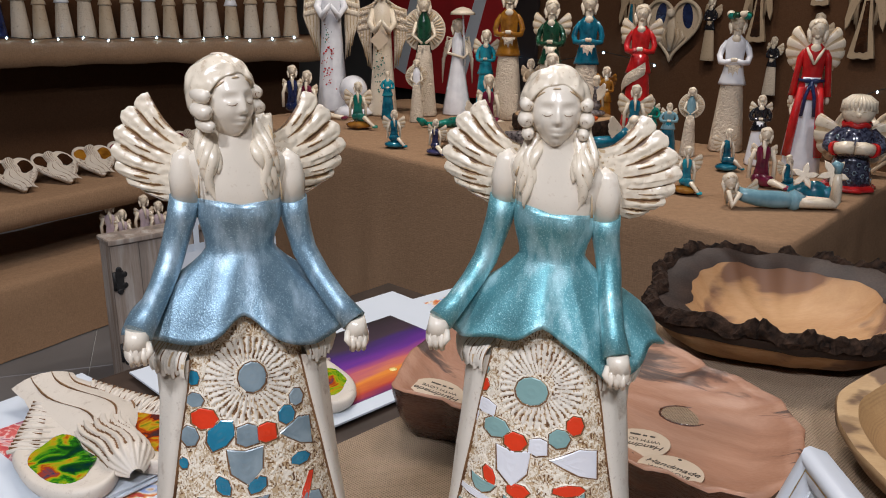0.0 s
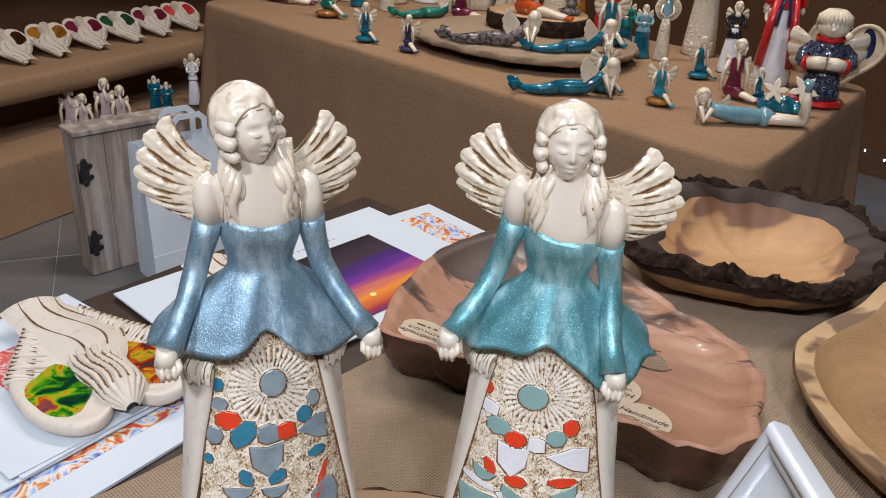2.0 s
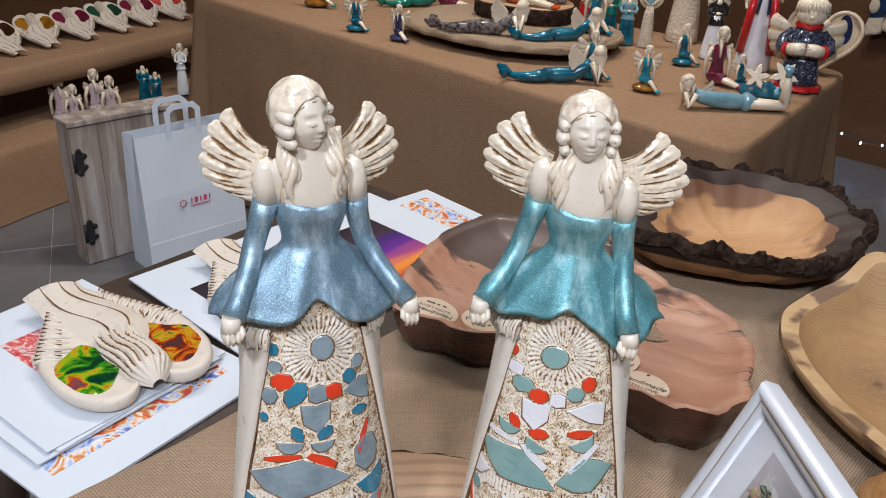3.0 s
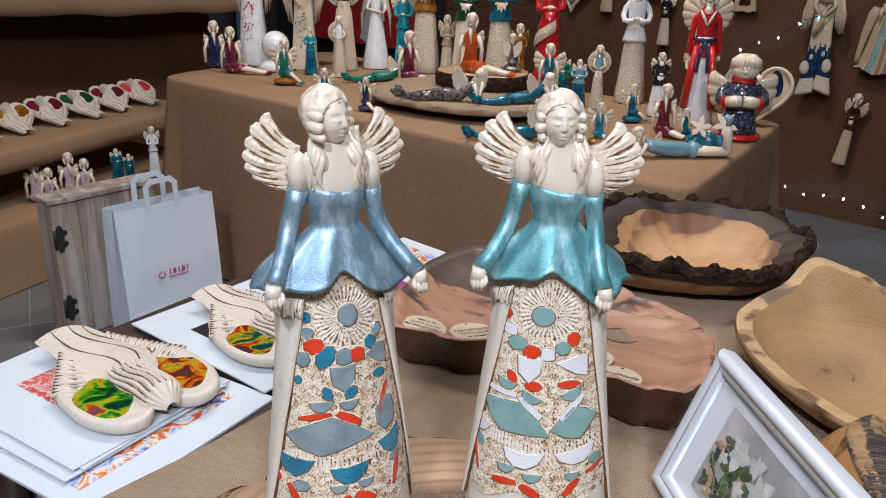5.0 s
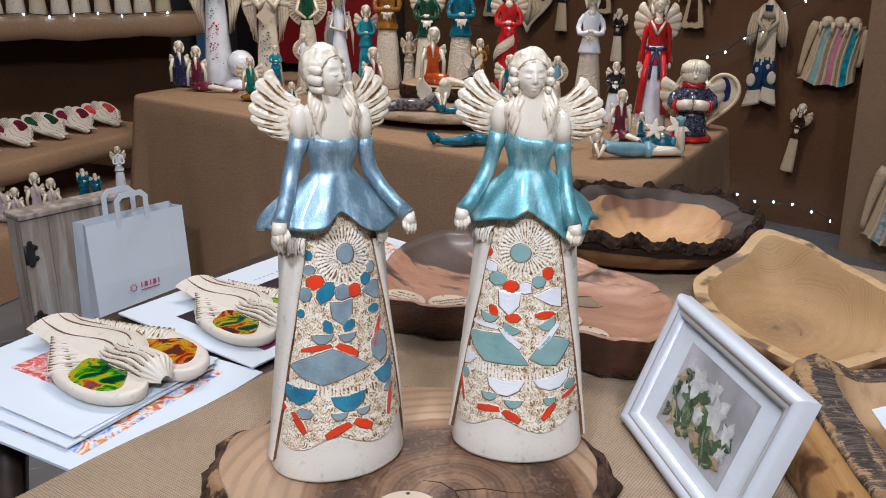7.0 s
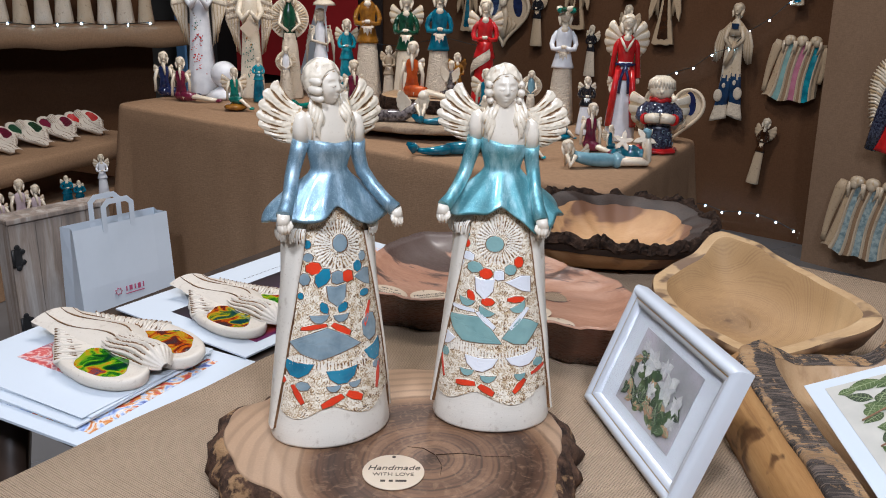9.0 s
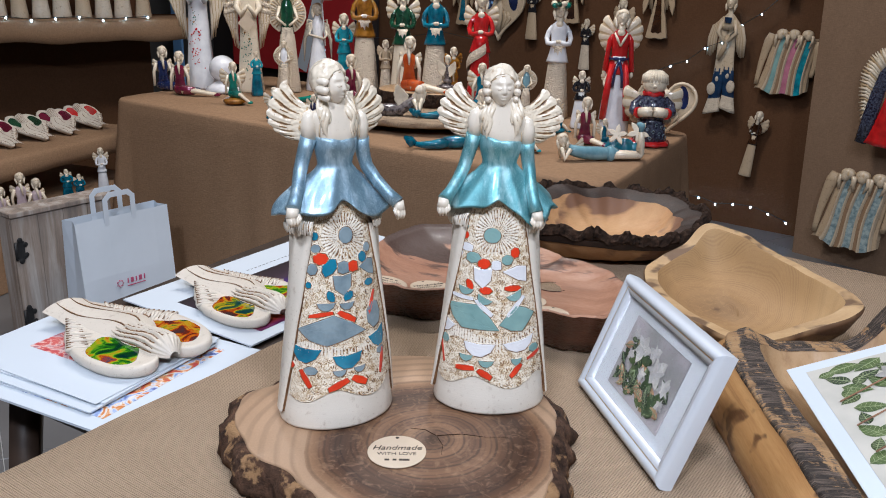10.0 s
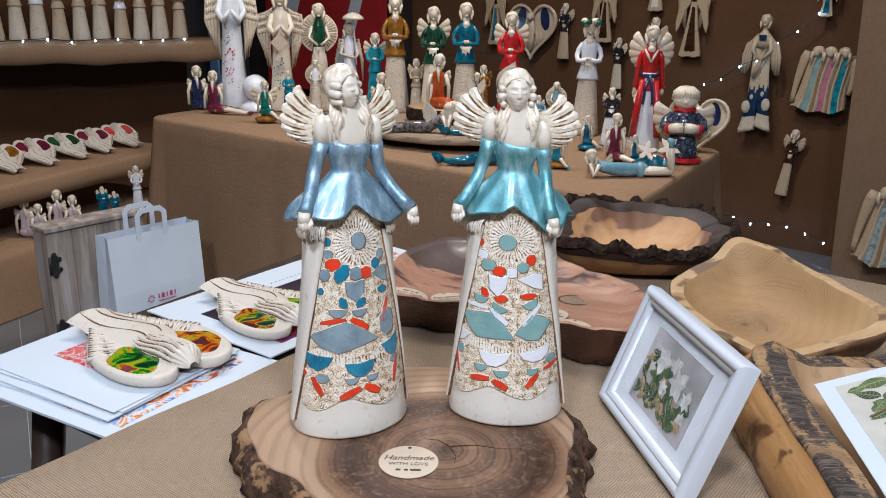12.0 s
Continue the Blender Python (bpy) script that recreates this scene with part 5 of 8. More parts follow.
def leaf_shape(s, x, y, ln, wd, rot, z, mat, vein=None):
    c, sn = math.cos(math.radians(rot)), math.sin(math.radians(rot))
    def at(a, b, zz):
        return Vector((x + a * c - b * sn, y + a * sn + b * c, zz))
    n = 8
    up = [(ln * i / n, wd / 2 * math.sin(math.pi * (i / n) ** 0.8)) for i in range(n + 1)]
    s.grid([[at(a, b, z) for a, b in up], [at(a, 0, z + 0.00015) for a, b in up], [at(a, -b, z) for a, b in up]], mat)
    if vein:
        s.tube([at(0, 0, z + 0.0002), at(ln, 0, z + 0.0002)], 0.0005, vein, segs=4)
        for i in range(1, 6):
            a = ln * i / 7
            b = wd / 2 * math.sin(math.pi * (i / 7) ** 0.8) * 0.85
            for q in (1, -1):
                s.tube([at(a, 0, z + 0.0002), at(a + ln * 0.09, q * b, z + 0.0002)], 0.00028, vein, segs=4)


def picture_frame():
    x = Vector((0.1228, -0.9924, 0.0)).normalized()
    y = Vector((0.3476, 0.0428, 0.9367))
    y = (y - x * y.dot(x)).normalized()
    z = x.cross(y)
    w, h = 0.2467, 0.1653
    o = Vector((0.2240, 0.1444, 0.7530)) + x * w / 2 + y * h / 2
    m = Matrix.Translation(o) @ Matrix((x, y, z)).transposed().to_4x4()
    t = tagged(holder("picture_frame", m), "white lacquered picture frame with a framed flower print", "picture frame")
    b = 0.021
    for name, pts in (("rail", ((-w / 2, -h / 2), (w / 2, -h / 2), (w / 2 - b, -h / 2 + b), (-w / 2 + b, -h / 2 + b))), ("rail", ((w / 2, h / 2), (-w / 2, h / 2), (-w / 2 + b, h / 2 - b), (w / 2 - b, h / 2 - b))), ("stile", ((-w / 2, h / 2), (-w / 2, -h / 2), (-w / 2 + b, -h / 2 + b), (-w / 2 + b, h / 2 - b))), ("stile", ((w / 2, -h / 2), (w / 2, h / 2), (w / 2 - b, h / 2 - b), (w / 2 - b, -h / 2 + b)))):
        s = Shape()
        a0, a1, b1, b0 = (Vector((*p, 0)) for p in pts)
        rows = []
        for f, zz in ((0, -0.012), (0, 0.002), (0.12, 0.0065), (0.3, 0.0085), (0.5, 0.0075), (0.62, 0.0045), (0.68, 0.0045), (0.8, 0.004), (1, 0.002), (1, -0.012)):
            rows.append([a0.lerp(b0, f) + Vector((0, 0, zz)), a1.lerp(b1, f) + Vector((0, 0, zz))])
        s.grid(rows, FRAMEWHITE, pick=lambda i, j: GOLD if i == 5 else FRAMEWHITE)
        s.done(name, t)
    s = Shape()
    s.box((w - 0.004, h - 0.004, 0.004), DARKWOOD, pose(0, 0, -0.010), 0)
    s.done("backing", t)
    s = Shape()
    s.box((w - 2 * b + 0.004, h - 2 * b + 0.004, 0.001), MOUNT, pose(0, 0, -0.004), 0)
    s.done("mount", t)
    s = Shape()
    s.box((0.138, 0.095, 0.0006), LILAC, pose(0, 0, -0.0030), 0)
    art = s.done("print", t, "painted magnolia branch on lilac")
    rnd = random.Random(5)
    s = Shape()
    for k in range(85):
        f = rnd.random()
        px = -0.058 + 0.108 * f
        py = -0.038 + (0.066 - 0.026 * f) * rnd.random() ** 1.2
        ln, turn = 0.013 + 0.015 * rnd.random(), rnd.uniform(10, 350)
        px = min(max(px, -0.066 + 0.5 * ln), 0.066 - 0.5 * ln)
        py = max(py, -0.045 + 0.5 * ln)
        c, sn = math.cos(math.radians(turn)), math.sin(math.radians(turn))
        leaf_shape(s, px - 0.5 * ln * c, py - 0.5 * ln * sn, ln, 0.52 * ln, turn, -0.0025 + 0.000016 * k, (LEAFGREEN, LEAFDEEP, LEAFMID, LEAFDEEP, LEAFGREEN, STEM)[k % 6], VEIN if k % 2 else None)
    s.done("painted_leaves", art)
    s = Shape()
    for cx, cy, r in ((-0.026, 0.020, 0.021), (-0.052, 0.030, 0.011), (0.002, 0.026, 0.014), (0.020, 0.010, 0.022), (0.047, 0.002, 0.015), (0.052, -0.018, 0.010), (-0.006, -0.006, 0.011), (-0.044, 0.004, 0.009)):
        for k in range(9):
            leaf_shape(s, cx, cy, r * (0.8 + 0.25 * math.sin(k * 2.1)), r * (0.55 + 0.2 * math.sin(k * 1.3 + cx * 300)), k * 40 + 14 * math.sin(k * 3.7) + cx * 900, -0.0014 + 0.00006 * k, PETAL if k % 2 else PETALGREY)
    s.done("painted_blossoms", art)
    s = Shape()
    s.box((w - 2 * b + 0.004, h - 2 * b + 0.004, 0.0012), GLASS, pose(0, 0, 0.0006), 0)
    g = s.done("glass_pane", t)
    g.visible_shadow = False
    s = Shape()
    s.box((0.05, 0.004, 0.12), DARKWOOD, pose(0.0, -0.01, -0.055, 62, 0, 0), 0.0005)
    s.done("easel_back", t)


picture_frame()


def leaf_print():
    o, px, py = Vector((0.444, 0.025, 0.8300)), Vector((0.088, -0.016, 0.035)).normalized(), Vector((-0.040, -0.225, 0.0))
    py = -(py - px * py.dot(px)).normalized()
    m = Matrix.Translation(o) @ Matrix((px, py, px.cross(py))).transposed().to_4x4()
    t = tagged(holder("art_print", m), "white sheet printed with green leaves, lying on the log tray", "print")
    s = Shape()
    s.box((0.235, 0.31, 0.0012), PAPER, pose(0.1175, -0.155, 0), 0)
    s.done("sheet", t)
    s = Shape()
    s.box((0.200, 0.274, 0.0003), PRINTGROUND, pose(0.1180, -0.155, 0.0009), 0)
    art = s.done("printed_ground", t)
    rnd = random.Random(8)
    s = Shape()
    for i in range(9):
        for j in range(12):
            turn = rnd.uniform(-40, 220)
            cx, cy = 0.036 + 0.0185 * i + 0.010 * rnd.random(), -0.272 + 0.0210 * j + 0.010 * rnd.random()
            if rnd.random() < 0.24:
                continue
            ln = 0.022 + 0.016 * rnd.random()
            leaf_shape(s, cx - 0.5 * ln * math.cos(math.radians(turn)), cy - 0.5 * ln * math.sin(math.radians(turn)), ln, 0.58 * ln, turn, 0.0012 + 0.00002 * (i * 12 + j), (LEAFMID, LEAFLIGHT, LEAFGREEN, LEAFLIGHT)[(i * 2 + j * 5) % 4], PALEVEIN)
    s.done("painted_leaves", art)
    s = Shape()
    for cx, cy in ((0.10, -0.07), (0.15, -0.12), (0.085, -0.19), (0.17, -0.21)):
        for k in range(6):
            leaf_shape(s, cx, cy, 0.022, 0.014, k * 60 + cx * 500, 0.0036 + 0.00004 * k, PETAL)
    s.done("painted_blossoms", art)
    s = Shape()
    for k in range(4):
        s.tube([(0.03, -0.25 + 0.05 * k, 0.0040), (0.10, -0.22 + 0.05 * k, 0.0040), (0.2, -0.2 + 0.05 * k, 0.0040)], 0.0011, STEM, segs=4)
    s.done("painted_stems", art)


leaf_print()


def painted(name, stops, scale=18, distortion=2.5, detail=4):
    m = material(name, stops[0][1], 0.45)
    put(m, "Base Color", ramp(m, tex(m, coords(m), scale, detail, 0.5, distortion), *stops))
    return m


SWIRL = painted("swirl_print", ((0.30, (0.05, 0.07, 0.28)), (0.42, (0.35, 0.45, 0.70)), (0.50, (0.75, 0.70, 0.62)), (0.56, (0.62, 0.25, 0.05)), (0.66, (0.50, 0.06, 0.05))), 22, 3.5)
REDSWIRL = painted("red_swirl_print", ((0.35, (0.42, 0.03, 0.05)), (0.5, (0.60, 0.12, 0.10)), (0.56, (0.75, 0.55, 0.5)), (0.66, (0.30, 0.03, 0.10))), 26, 3.0)
POOL = painted("green_red_glass", ((0.28, (0.002, 0.02, 0.03)), (0.40, (0.006, 0.05, 0.008)), (0.48, (0.035, 0.22, 0.008)), (0.55, (0.28, 0.38, 0.010)), (0.60, (0.50, 0.30, 0.01)), (0.66, (0.42, 0.05, 0.008)), (0.76, (0.005, 0.06, 0.11))), 24, 1.6, 4)
POOLB = painted("amber_red_glass", ((0.28, (0.004, 0.03, 0.05)), (0.38, (0.01, 0.06, 0.05)), (0.44, (0.12, 0.2, 0.01)), (0.50, (0.52, 0.32, 0.015)), (0.56, (0.48, 0.08, 0.008)), (0.62, (0.16, 0.018, 0.006)), (0.75, (0.004, 0.04, 0.05))), 24, 1.6, 4)
for glassy in (POOL, POOLB):
    glassy.node_tree.nodes["Principled BSDF"].inputs["Roughness"].default_value = 0.06
    glassy.node_tree.nodes["Principled BSDF"].inputs["Coat Weight"].default_value = 1.0


def sunset_paint():
    m = material("sunset_print", (0.2, 0.05, 0.2), 0.35)
    n, l, b = nodes(m)
    tc, sep = n.new("ShaderNodeTexCoord"), n.new("ShaderNodeSeparateXYZ")
    l.new(tc.outputs["Object"], sep.inputs[0])
    f = math_node(m, "ADD", math_node(m, "MULTIPLY", sep.outputs["Y"], 1 / 0.215), math_node(m, "MULTIPLY", math_node(m, "SUBTRACT", tex(m, coords(m, (6, 40, 1)), 1.0, 4), 0.5), 0.3))
    put(m, "Base Color", ramp(m, f, (0.0, (0.018, 0.012, 0.015)), (0.28, (0.05, 0.03, 0.045)), (0.36, (0.05, 0.018, 0.14)), (0.52, (0.13, 0.025, 0.25)), (0.66, (0.42, 0.08, 0.16)), (0.78, (0.75, 0.25, 0.03)), (0.9, (0.45, 0.05, 0.03)), (1.0, (0.15, 0.02, 0.10))))
    return m


SUNSET = sunset_paint()
SUNSPOT = material("printed_sun", (0.95, 0.75, 0.25), 0.4)


def sheet(m, w, h, label, thick=0.0015, picture=None, margin=(0.02, 0.02, 0.02, 0.02), name="art_print"):
    """A print: card with a picture inset by the margins left, right, near, far."""
    t = tagged(holder(name, m), label, "print", "prints on the low stand")
    s = Shape()
    s.box((w, h, thick), PAPER, pose(w / 2, h / 2, thick / 2), 0.0002)
    s.done("sheet", t)
    if picture:
        a, b, c, d = margin
        s = Shape()
        s.slab([(a, c), (w - b, c), (w - b, h - d), (a, h - d)], thick + 0.0001, thick + 0.0005, picture)
        s.done("picture", t)
    return t


STANDTOP = 0.672
MATA = pose(-0.400, 0.156, STANDTOP, 0, 0, -31)
sheet(MATA @ pose(-0.41, 0, 0.0005), 0.41, 0.31, "large white mount board with a blue swirl print", 0.004, SWIRL, (0.035, 0.05, 0.028, 0.03), "mount_board")
sheet(MATA @ pose(-0.385, 0.022, 0.0048, 0, 0, 2), 0.30, 0.26, "white print in a loose stack", 0.0025, SWIRL, (0.02, 0.03, 0.02, 0.02))
sheet(MATA @ pose(-0.372, 0.030, 0.0080, 0, 0, -1), 0.30, 0.255, "white print in a loose stack", 0.0025)
sheet(MATA @ pose(-0.365, 0.042, 0.0110, 0, 0, 1.5), 0.295, 0.25, "white print in a loose stack", 0.0022)
sheet(MATA @ pose(-0.362, 0.050, 0.0136, 0, 0, -2), 0.285, 0.245, "white print with a red swirl picture on the stack", 0.0015, REDSWIRL, (0.045, 0.13, 0.075, 0.06))

BOARDB = pose(-0.256, 0.428, STANDTOP + 0.006, 0, 0, 51.6)
tB = sheet(BOARDB @ pose(0, 0, 0.0005), 0.515, 0.335, "large white sheet printed with a violet sunset", 0.003, None, name="sunset_print")
s = Shape()
s.slab([(0.0, 0.0), (0.38, 0.0), (0.38, 0.215), (0.0, 0.215)], 0, 0.0004, SUNSET)
s.done("picture", tB, place=pose(0.430, 0.243, 0.0032, 0, 0, 180))
s = Shape()
s.lathe([(0.006, 0), (0.006, 0.0003), (0.0005, 0.0003)], SUNSPOT, pose(0.29, 0.075, 0.0038), 16)
s.done("printed_sun", tB)
for k in range(12):
    s = Shape()
    s.box((0.006, 0.0016, 0.0002), INK, pose(0.25 + 0.011 * k, 0.268, 0.0032), 0)
    s.done("print_bar", tB)
tC = sheet(pose(-0.088, 1.085, STANDTOP + 0.004, 0, 0, -43) @ pose(0, -0.32, 0), 0.24, 0.32, "white sheet with a bright swirl picture", 0.002, SWIRL, (0.03, 0.03, 0.05, 0.03))


def low_stand():
    t = tagged(holder("low_stand", pose(-0.33, 0.52, 0, 0, 0, -35)), "dark brown wooden stand under the white prints", "stand")
    s = Shape()
    s.box((0.46, 0.86, 0.02), DARKWOOD, pose(-0.02, 0.12, STANDTOP - 0.0105))
    s.done("top", t)
    for x, y, dx, dy in ((-0.18, -0.24, -0.04, -0.02), (0.15, -0.24, 0.02, -0.02), (-0.18, 0.46, -0.04, 0.04), (0.15, 0.46, 0.02, 0.04)):
        s = Shape()
        s.tube([(x, y, STANDTOP - 0.02), (x + dx * 2.2, y + dy * 2.2, 0.0)], [0.032, 0.030], DARKWOOD, segs=4)
        s.done("leg", t)
    s = Shape()
    s.box((0.36, 0.02, 0.07), DARKWOOD, pose(-0.015, -0.245, STANDTOP - 0.056))
    s.done("apron", t)
    s = Shape()
    s.box((0.30, 0.50, 0.30), DARKWOOD, pose(0.04, 0.08, STANDTOP - 0.175))
    s.done("drawer_box", t, "dark stained box under the top")


low_stand()


# ---- heart-winged praying angel dishes ----
def angel_dish(place, size, poola, poolb, group=""):
    """A heart-shaped clay dish: two pooled wings with fringed edges, a broad gown, long hair over a bowed head. Tip towards +y."""
    s = Shape()
    n = 96
    pts = []
    for i in range(n):
        q = 2 * math.pi * i / n
        x = 16 * math.sin(q) ** 3 / 32
        y = -(13 * math.cos(q) - 5 * math.cos(2 * q) - 2 * math.cos(3 * q) - math.cos(4 * q)) / 29
        x += 0.10 * math.sin(q) * max(0.0, min(1.0, (y + 0.1) / 0.4))
        y = min(y, 0.545)
        edge = 1 + (0.022 * math.sin(i * 2.1) if 0.02 < y < 0.48 else 0)
        pts.append((x * 0.64 * size * edge, (y + 0.02) * size))
    c0 = -0.1 * size
    def ring(k, z):
        return [Vector((x * k, (y - c0) * k + c0, z * size + (0.16 * size * max(0, y / size - 0.2) ** 1.5 if z > 0.001 else 0))) for x, y in pts]
    s.grid([ring(0.93, 0), ring(0.97, 0.010), ring(1.0, 0.030), ring(0.995, 0.050), ring(0.96, 0.062), ring(0.88, 0.060), ring(0.7, 0.052), ring(0.4, 0.052), ring(0.02, 0.052)], DISHCLAY, True, (True, True))
    for sx, mat in ((-1, poola), (1, poolb)):
        out = []
        for i in range(36):
            a = 2 * math.pi * i / 36
            r = 1 + 0.10 * math.sin(3 * a + sx) + 0.55 * soft(((math.degrees(a) - 112 + 180) % 360) - 180, 26) + 0.05 * wave_noise(a * 2, sx, 3)
            out.append((sx * (0.180 + 0.112 * r * math.cos(a)) * size, (-0.14 + 0.150 * r * math.sin(a)) * size))
        s.slab(out, 0.050 * size, 0.0605 * size, mat, bevel=0.003 * size, smooth=True)
        for k in range(15):
            f = k / 14
            x, y = sx * (0.318 - 0.20 * f) * size, (0.06 + 0.36 * f) * size
            up = 0.16 * size * max(0, y / size - 0.2) ** 1.5
            s.tube([(x * (0.62 + 0.08 * math.sin(k * 1.9)), y - 0.07 * size, 0.053 * size + up), (x * 0.86, y - 0.015 * size + 0.006 * size * math.sin(k * 3.1), 0.0595 * size + up), (x * 1.01, y, 0.054 * size + up)], [0.004 * size, (0.0105 + 0.004 * math.sin(k * 2.3)) * size, 0.009 * size], DISHCLAY, segs=6)
            s.tube([(x * 0.70, y - 0.048 * size, 0.060 * size + up), (x * 0.97, y + 0.012 * size, 0.062 * size + up)], [0.0025 * size, 0.0055 * size], OXIDE, segs=5)
    # broad gown that swings towards the tip
    def gown(f, x):
        w = (0.085 + 0.06 * math.sin(math.pi * min(1, f * 1.2)) + 0.035 * f) * size
        y = (-0.10 + 0.645 * f) * size
        return Vector(((0.05 * math.sin(f * 4.2 + 0.4) - 0.01) * size + w * x, y, (0.052 + 0.050 * (1 - x * x) * (1 - 0.35 * f)) * size + 0.16 * size * max(0, y / size - 0.2) ** 1.5))
    s.grid([[gown(i / 18, x) for x in (-1.05, -0.8, -0.55, -0.3, 0, 0.3, 0.55, 0.8, 1.05)] for i in range(19)], DISHCLAY)
    for x0, f0 in ((-0.42, 0.12), (0.28, 0.2), (0.85, 0.3)):
        s.tube([gown(f0 + (1 - f0) * i / 12, x0 + 0.12 * math.sin(i * 0.55)) + Vector((0, 0, 0.0005)) for i in range(13)], [0.0030 * size + 0.0018 * size * math.sin(i * 0.9) for i in range(13)], OXIDE, segs=6)
    # long hair over a bowed head: one wavy mass with combed grooves
    cols, rows = 81, []
    for i in range(25):
        f = i / 24
        y = -0.375 + (0.44 * f)
        w = 0.080 * min(1.0, math.sin(math.pi * min(0.5, f * 1.7 + 0.10))) + 0.034 * f
        top = 0.050 + 0.085 * math.sin(math.pi * min(0.5, f * 1.9 + 0.08)) - 0.058 * max(0.0, f - 0.30)
        row = []
        for j in range(cols):
            q = j / (cols - 1)
            a = math.pi * (q - 0.5)
            wave = math.sin(q * 62 + 1.6 * math.sin(f * 7 + q * 3) + 1.5 * wave_noise(q * 5, f * 3, 2))
            g = 0.0055 * wave * min(1.0, f * 4)
            end = 0.05 * f * f * wave_noise(q * 12, 3.0, 1)
            row.append(Vector((((w + g) * math.sin(a) + 0.035 * f * f + 0.012 * math.sin(f * 6)) * size, (y + end) * size, (0.045 + (top - 0.045 + g) * math.cos(a)) * size)))
        rows.append(row)
    s.grid(rows, DISHCLAY, cap=(False, False), pick=lambda i, j: OXIDE if i > 4 and math.sin((j + 0.5) / 80 * 62 + 1.6 * math.sin(i / 24 * 7 + j / 26.7) + 1.5 * wave_noise(j / 16, i / 8, 2)) < -0.72 + 0.25 * wave_noise(j * 0.3, i * 0.4, 5) else DISHCLAY)
    ob = s.done("angel_dish", place=place)
    return tagged(ob, "heart-shaped clay angel dish with coloured glass pools", "ornament", group)


angel_dish(pose(-0.447, 0.428, STANDTOP + 0.0156, 0, 0, 47), 0.315, POOL, POOLB)
angel_dish(pose(-0.287, 0.612, STANDTOP + 0.0106, 0, 0, 42), 0.295, POOLB, POOL)


# ---- jute-covered rack at the side of the stall ----
RACK = Matrix.Translation((-1.72, 2.22, 0)) @ Matrix(((0.90, 0.43, 0, 0), (-0.43, 0.90, 0, 0), (0, 0, 1, 0), (0, 0, 0, 1)))  # x towards the room, y along


def jute_shelf(m, y0, y1, depth, top, lip, label, seed, sag=0.02, mat=None):
    """A shelf board wrapped in jute that hangs over the front edge with a wavy hem."""
    s = Shape()
    n = 40
    rows = []
    prof = [(-depth, top - 0.004), (-depth, top), (-depth * 0.5, top), (-0.02, top), (-0.004, top - 0.004), (0.004, top - 0.016), (0.006, top - lip * 0.6), (0.002, top - lip), (-0.012, top - lip - 0.004), (-0.016, top - lip * 0.5)]
    for x, z in prof:
        row = []
        for i in range(n + 1):
            y = y0 + (y1 - y0) * i / n
            d = sag * (wave_noise(y * 2.1, seed, 0.3) + 0.4 * wave_noise(y * 6, seed, 0.9)) * max(0, (top - z) / lip)
            row.append(m @ Vector((x + 0.25 * d * (x > -0.05), y, z - d + 0.002 * wave_noise(x * 9, y * 9, seed))))
        rows.append(row)
    s.grid(rows, mat or DRAPE)
    return tagged(s.done("jute_shelf"), label, "shelf")


jute_shelf(RACK, -1.1, 1.25, 0.5, 0.50, 0.085, "jute-covered shelf with a rolled front edge", 3.0, 0.006)
s = Shape()
rows = []
for k, (x, z) in enumerate(((-0.5, 0.262), (-0.2, 0.262), (0.06, 0.262), (0.088, 0.255), (0.098, 0.235), (0.104, 0.15), (0.112, 0.05), (0.118, 0.004))):
    rows.append([RACK @ Vector((x + 0.012 * wave_noise(y * 5, z * 4, 2) * (k > 3), y, z + 0.004 * wave_noise(x * 6, y * 6, 1) * (k < 3))) for y in (-1.1 + 0.05 * i for i in range(48))])
s.grid(rows, DRAPE)
tagged(s.done("jute_ledge"), "low ledge covered in brown jute down to the floor", "shelf")
UP = Matrix.Translation((-1.17, 4.02, 0)) @ pose(0, 0, 0, 0, 0, 22.2)
UPY = UP @ pose(0, 0, 0, 0, 0, -90)  # x towards the room
jute_shelf(UPY, -2.0, 0.13, 0.5, 0.975, 0.12, "upper shelf wrapped in brown jute with a sagging hem", 9.0, 0.03)
cloth_panel("wall_shelf_back", -2.6, -0.05, 0.42, 0.0, 2.4, WALLCLOTH, "dark brown jute cloth behind the upper shelf", 0, 0.02, 6.0, base=UP, bunch=2.0)
# this panel wears the darker jute that carries its shade
cloth_panel("wall_side_cloth", 0.0, 0.6, 0, 0.0, 2.9, SIDEJUTE, "paler jute side panel of the stall, its tone lowered for shade", 0.25, 0.015, 8.0, base=STALL @ pose(-0.02, 1.93, 0, 0, 0, -12), bunch=5.0)

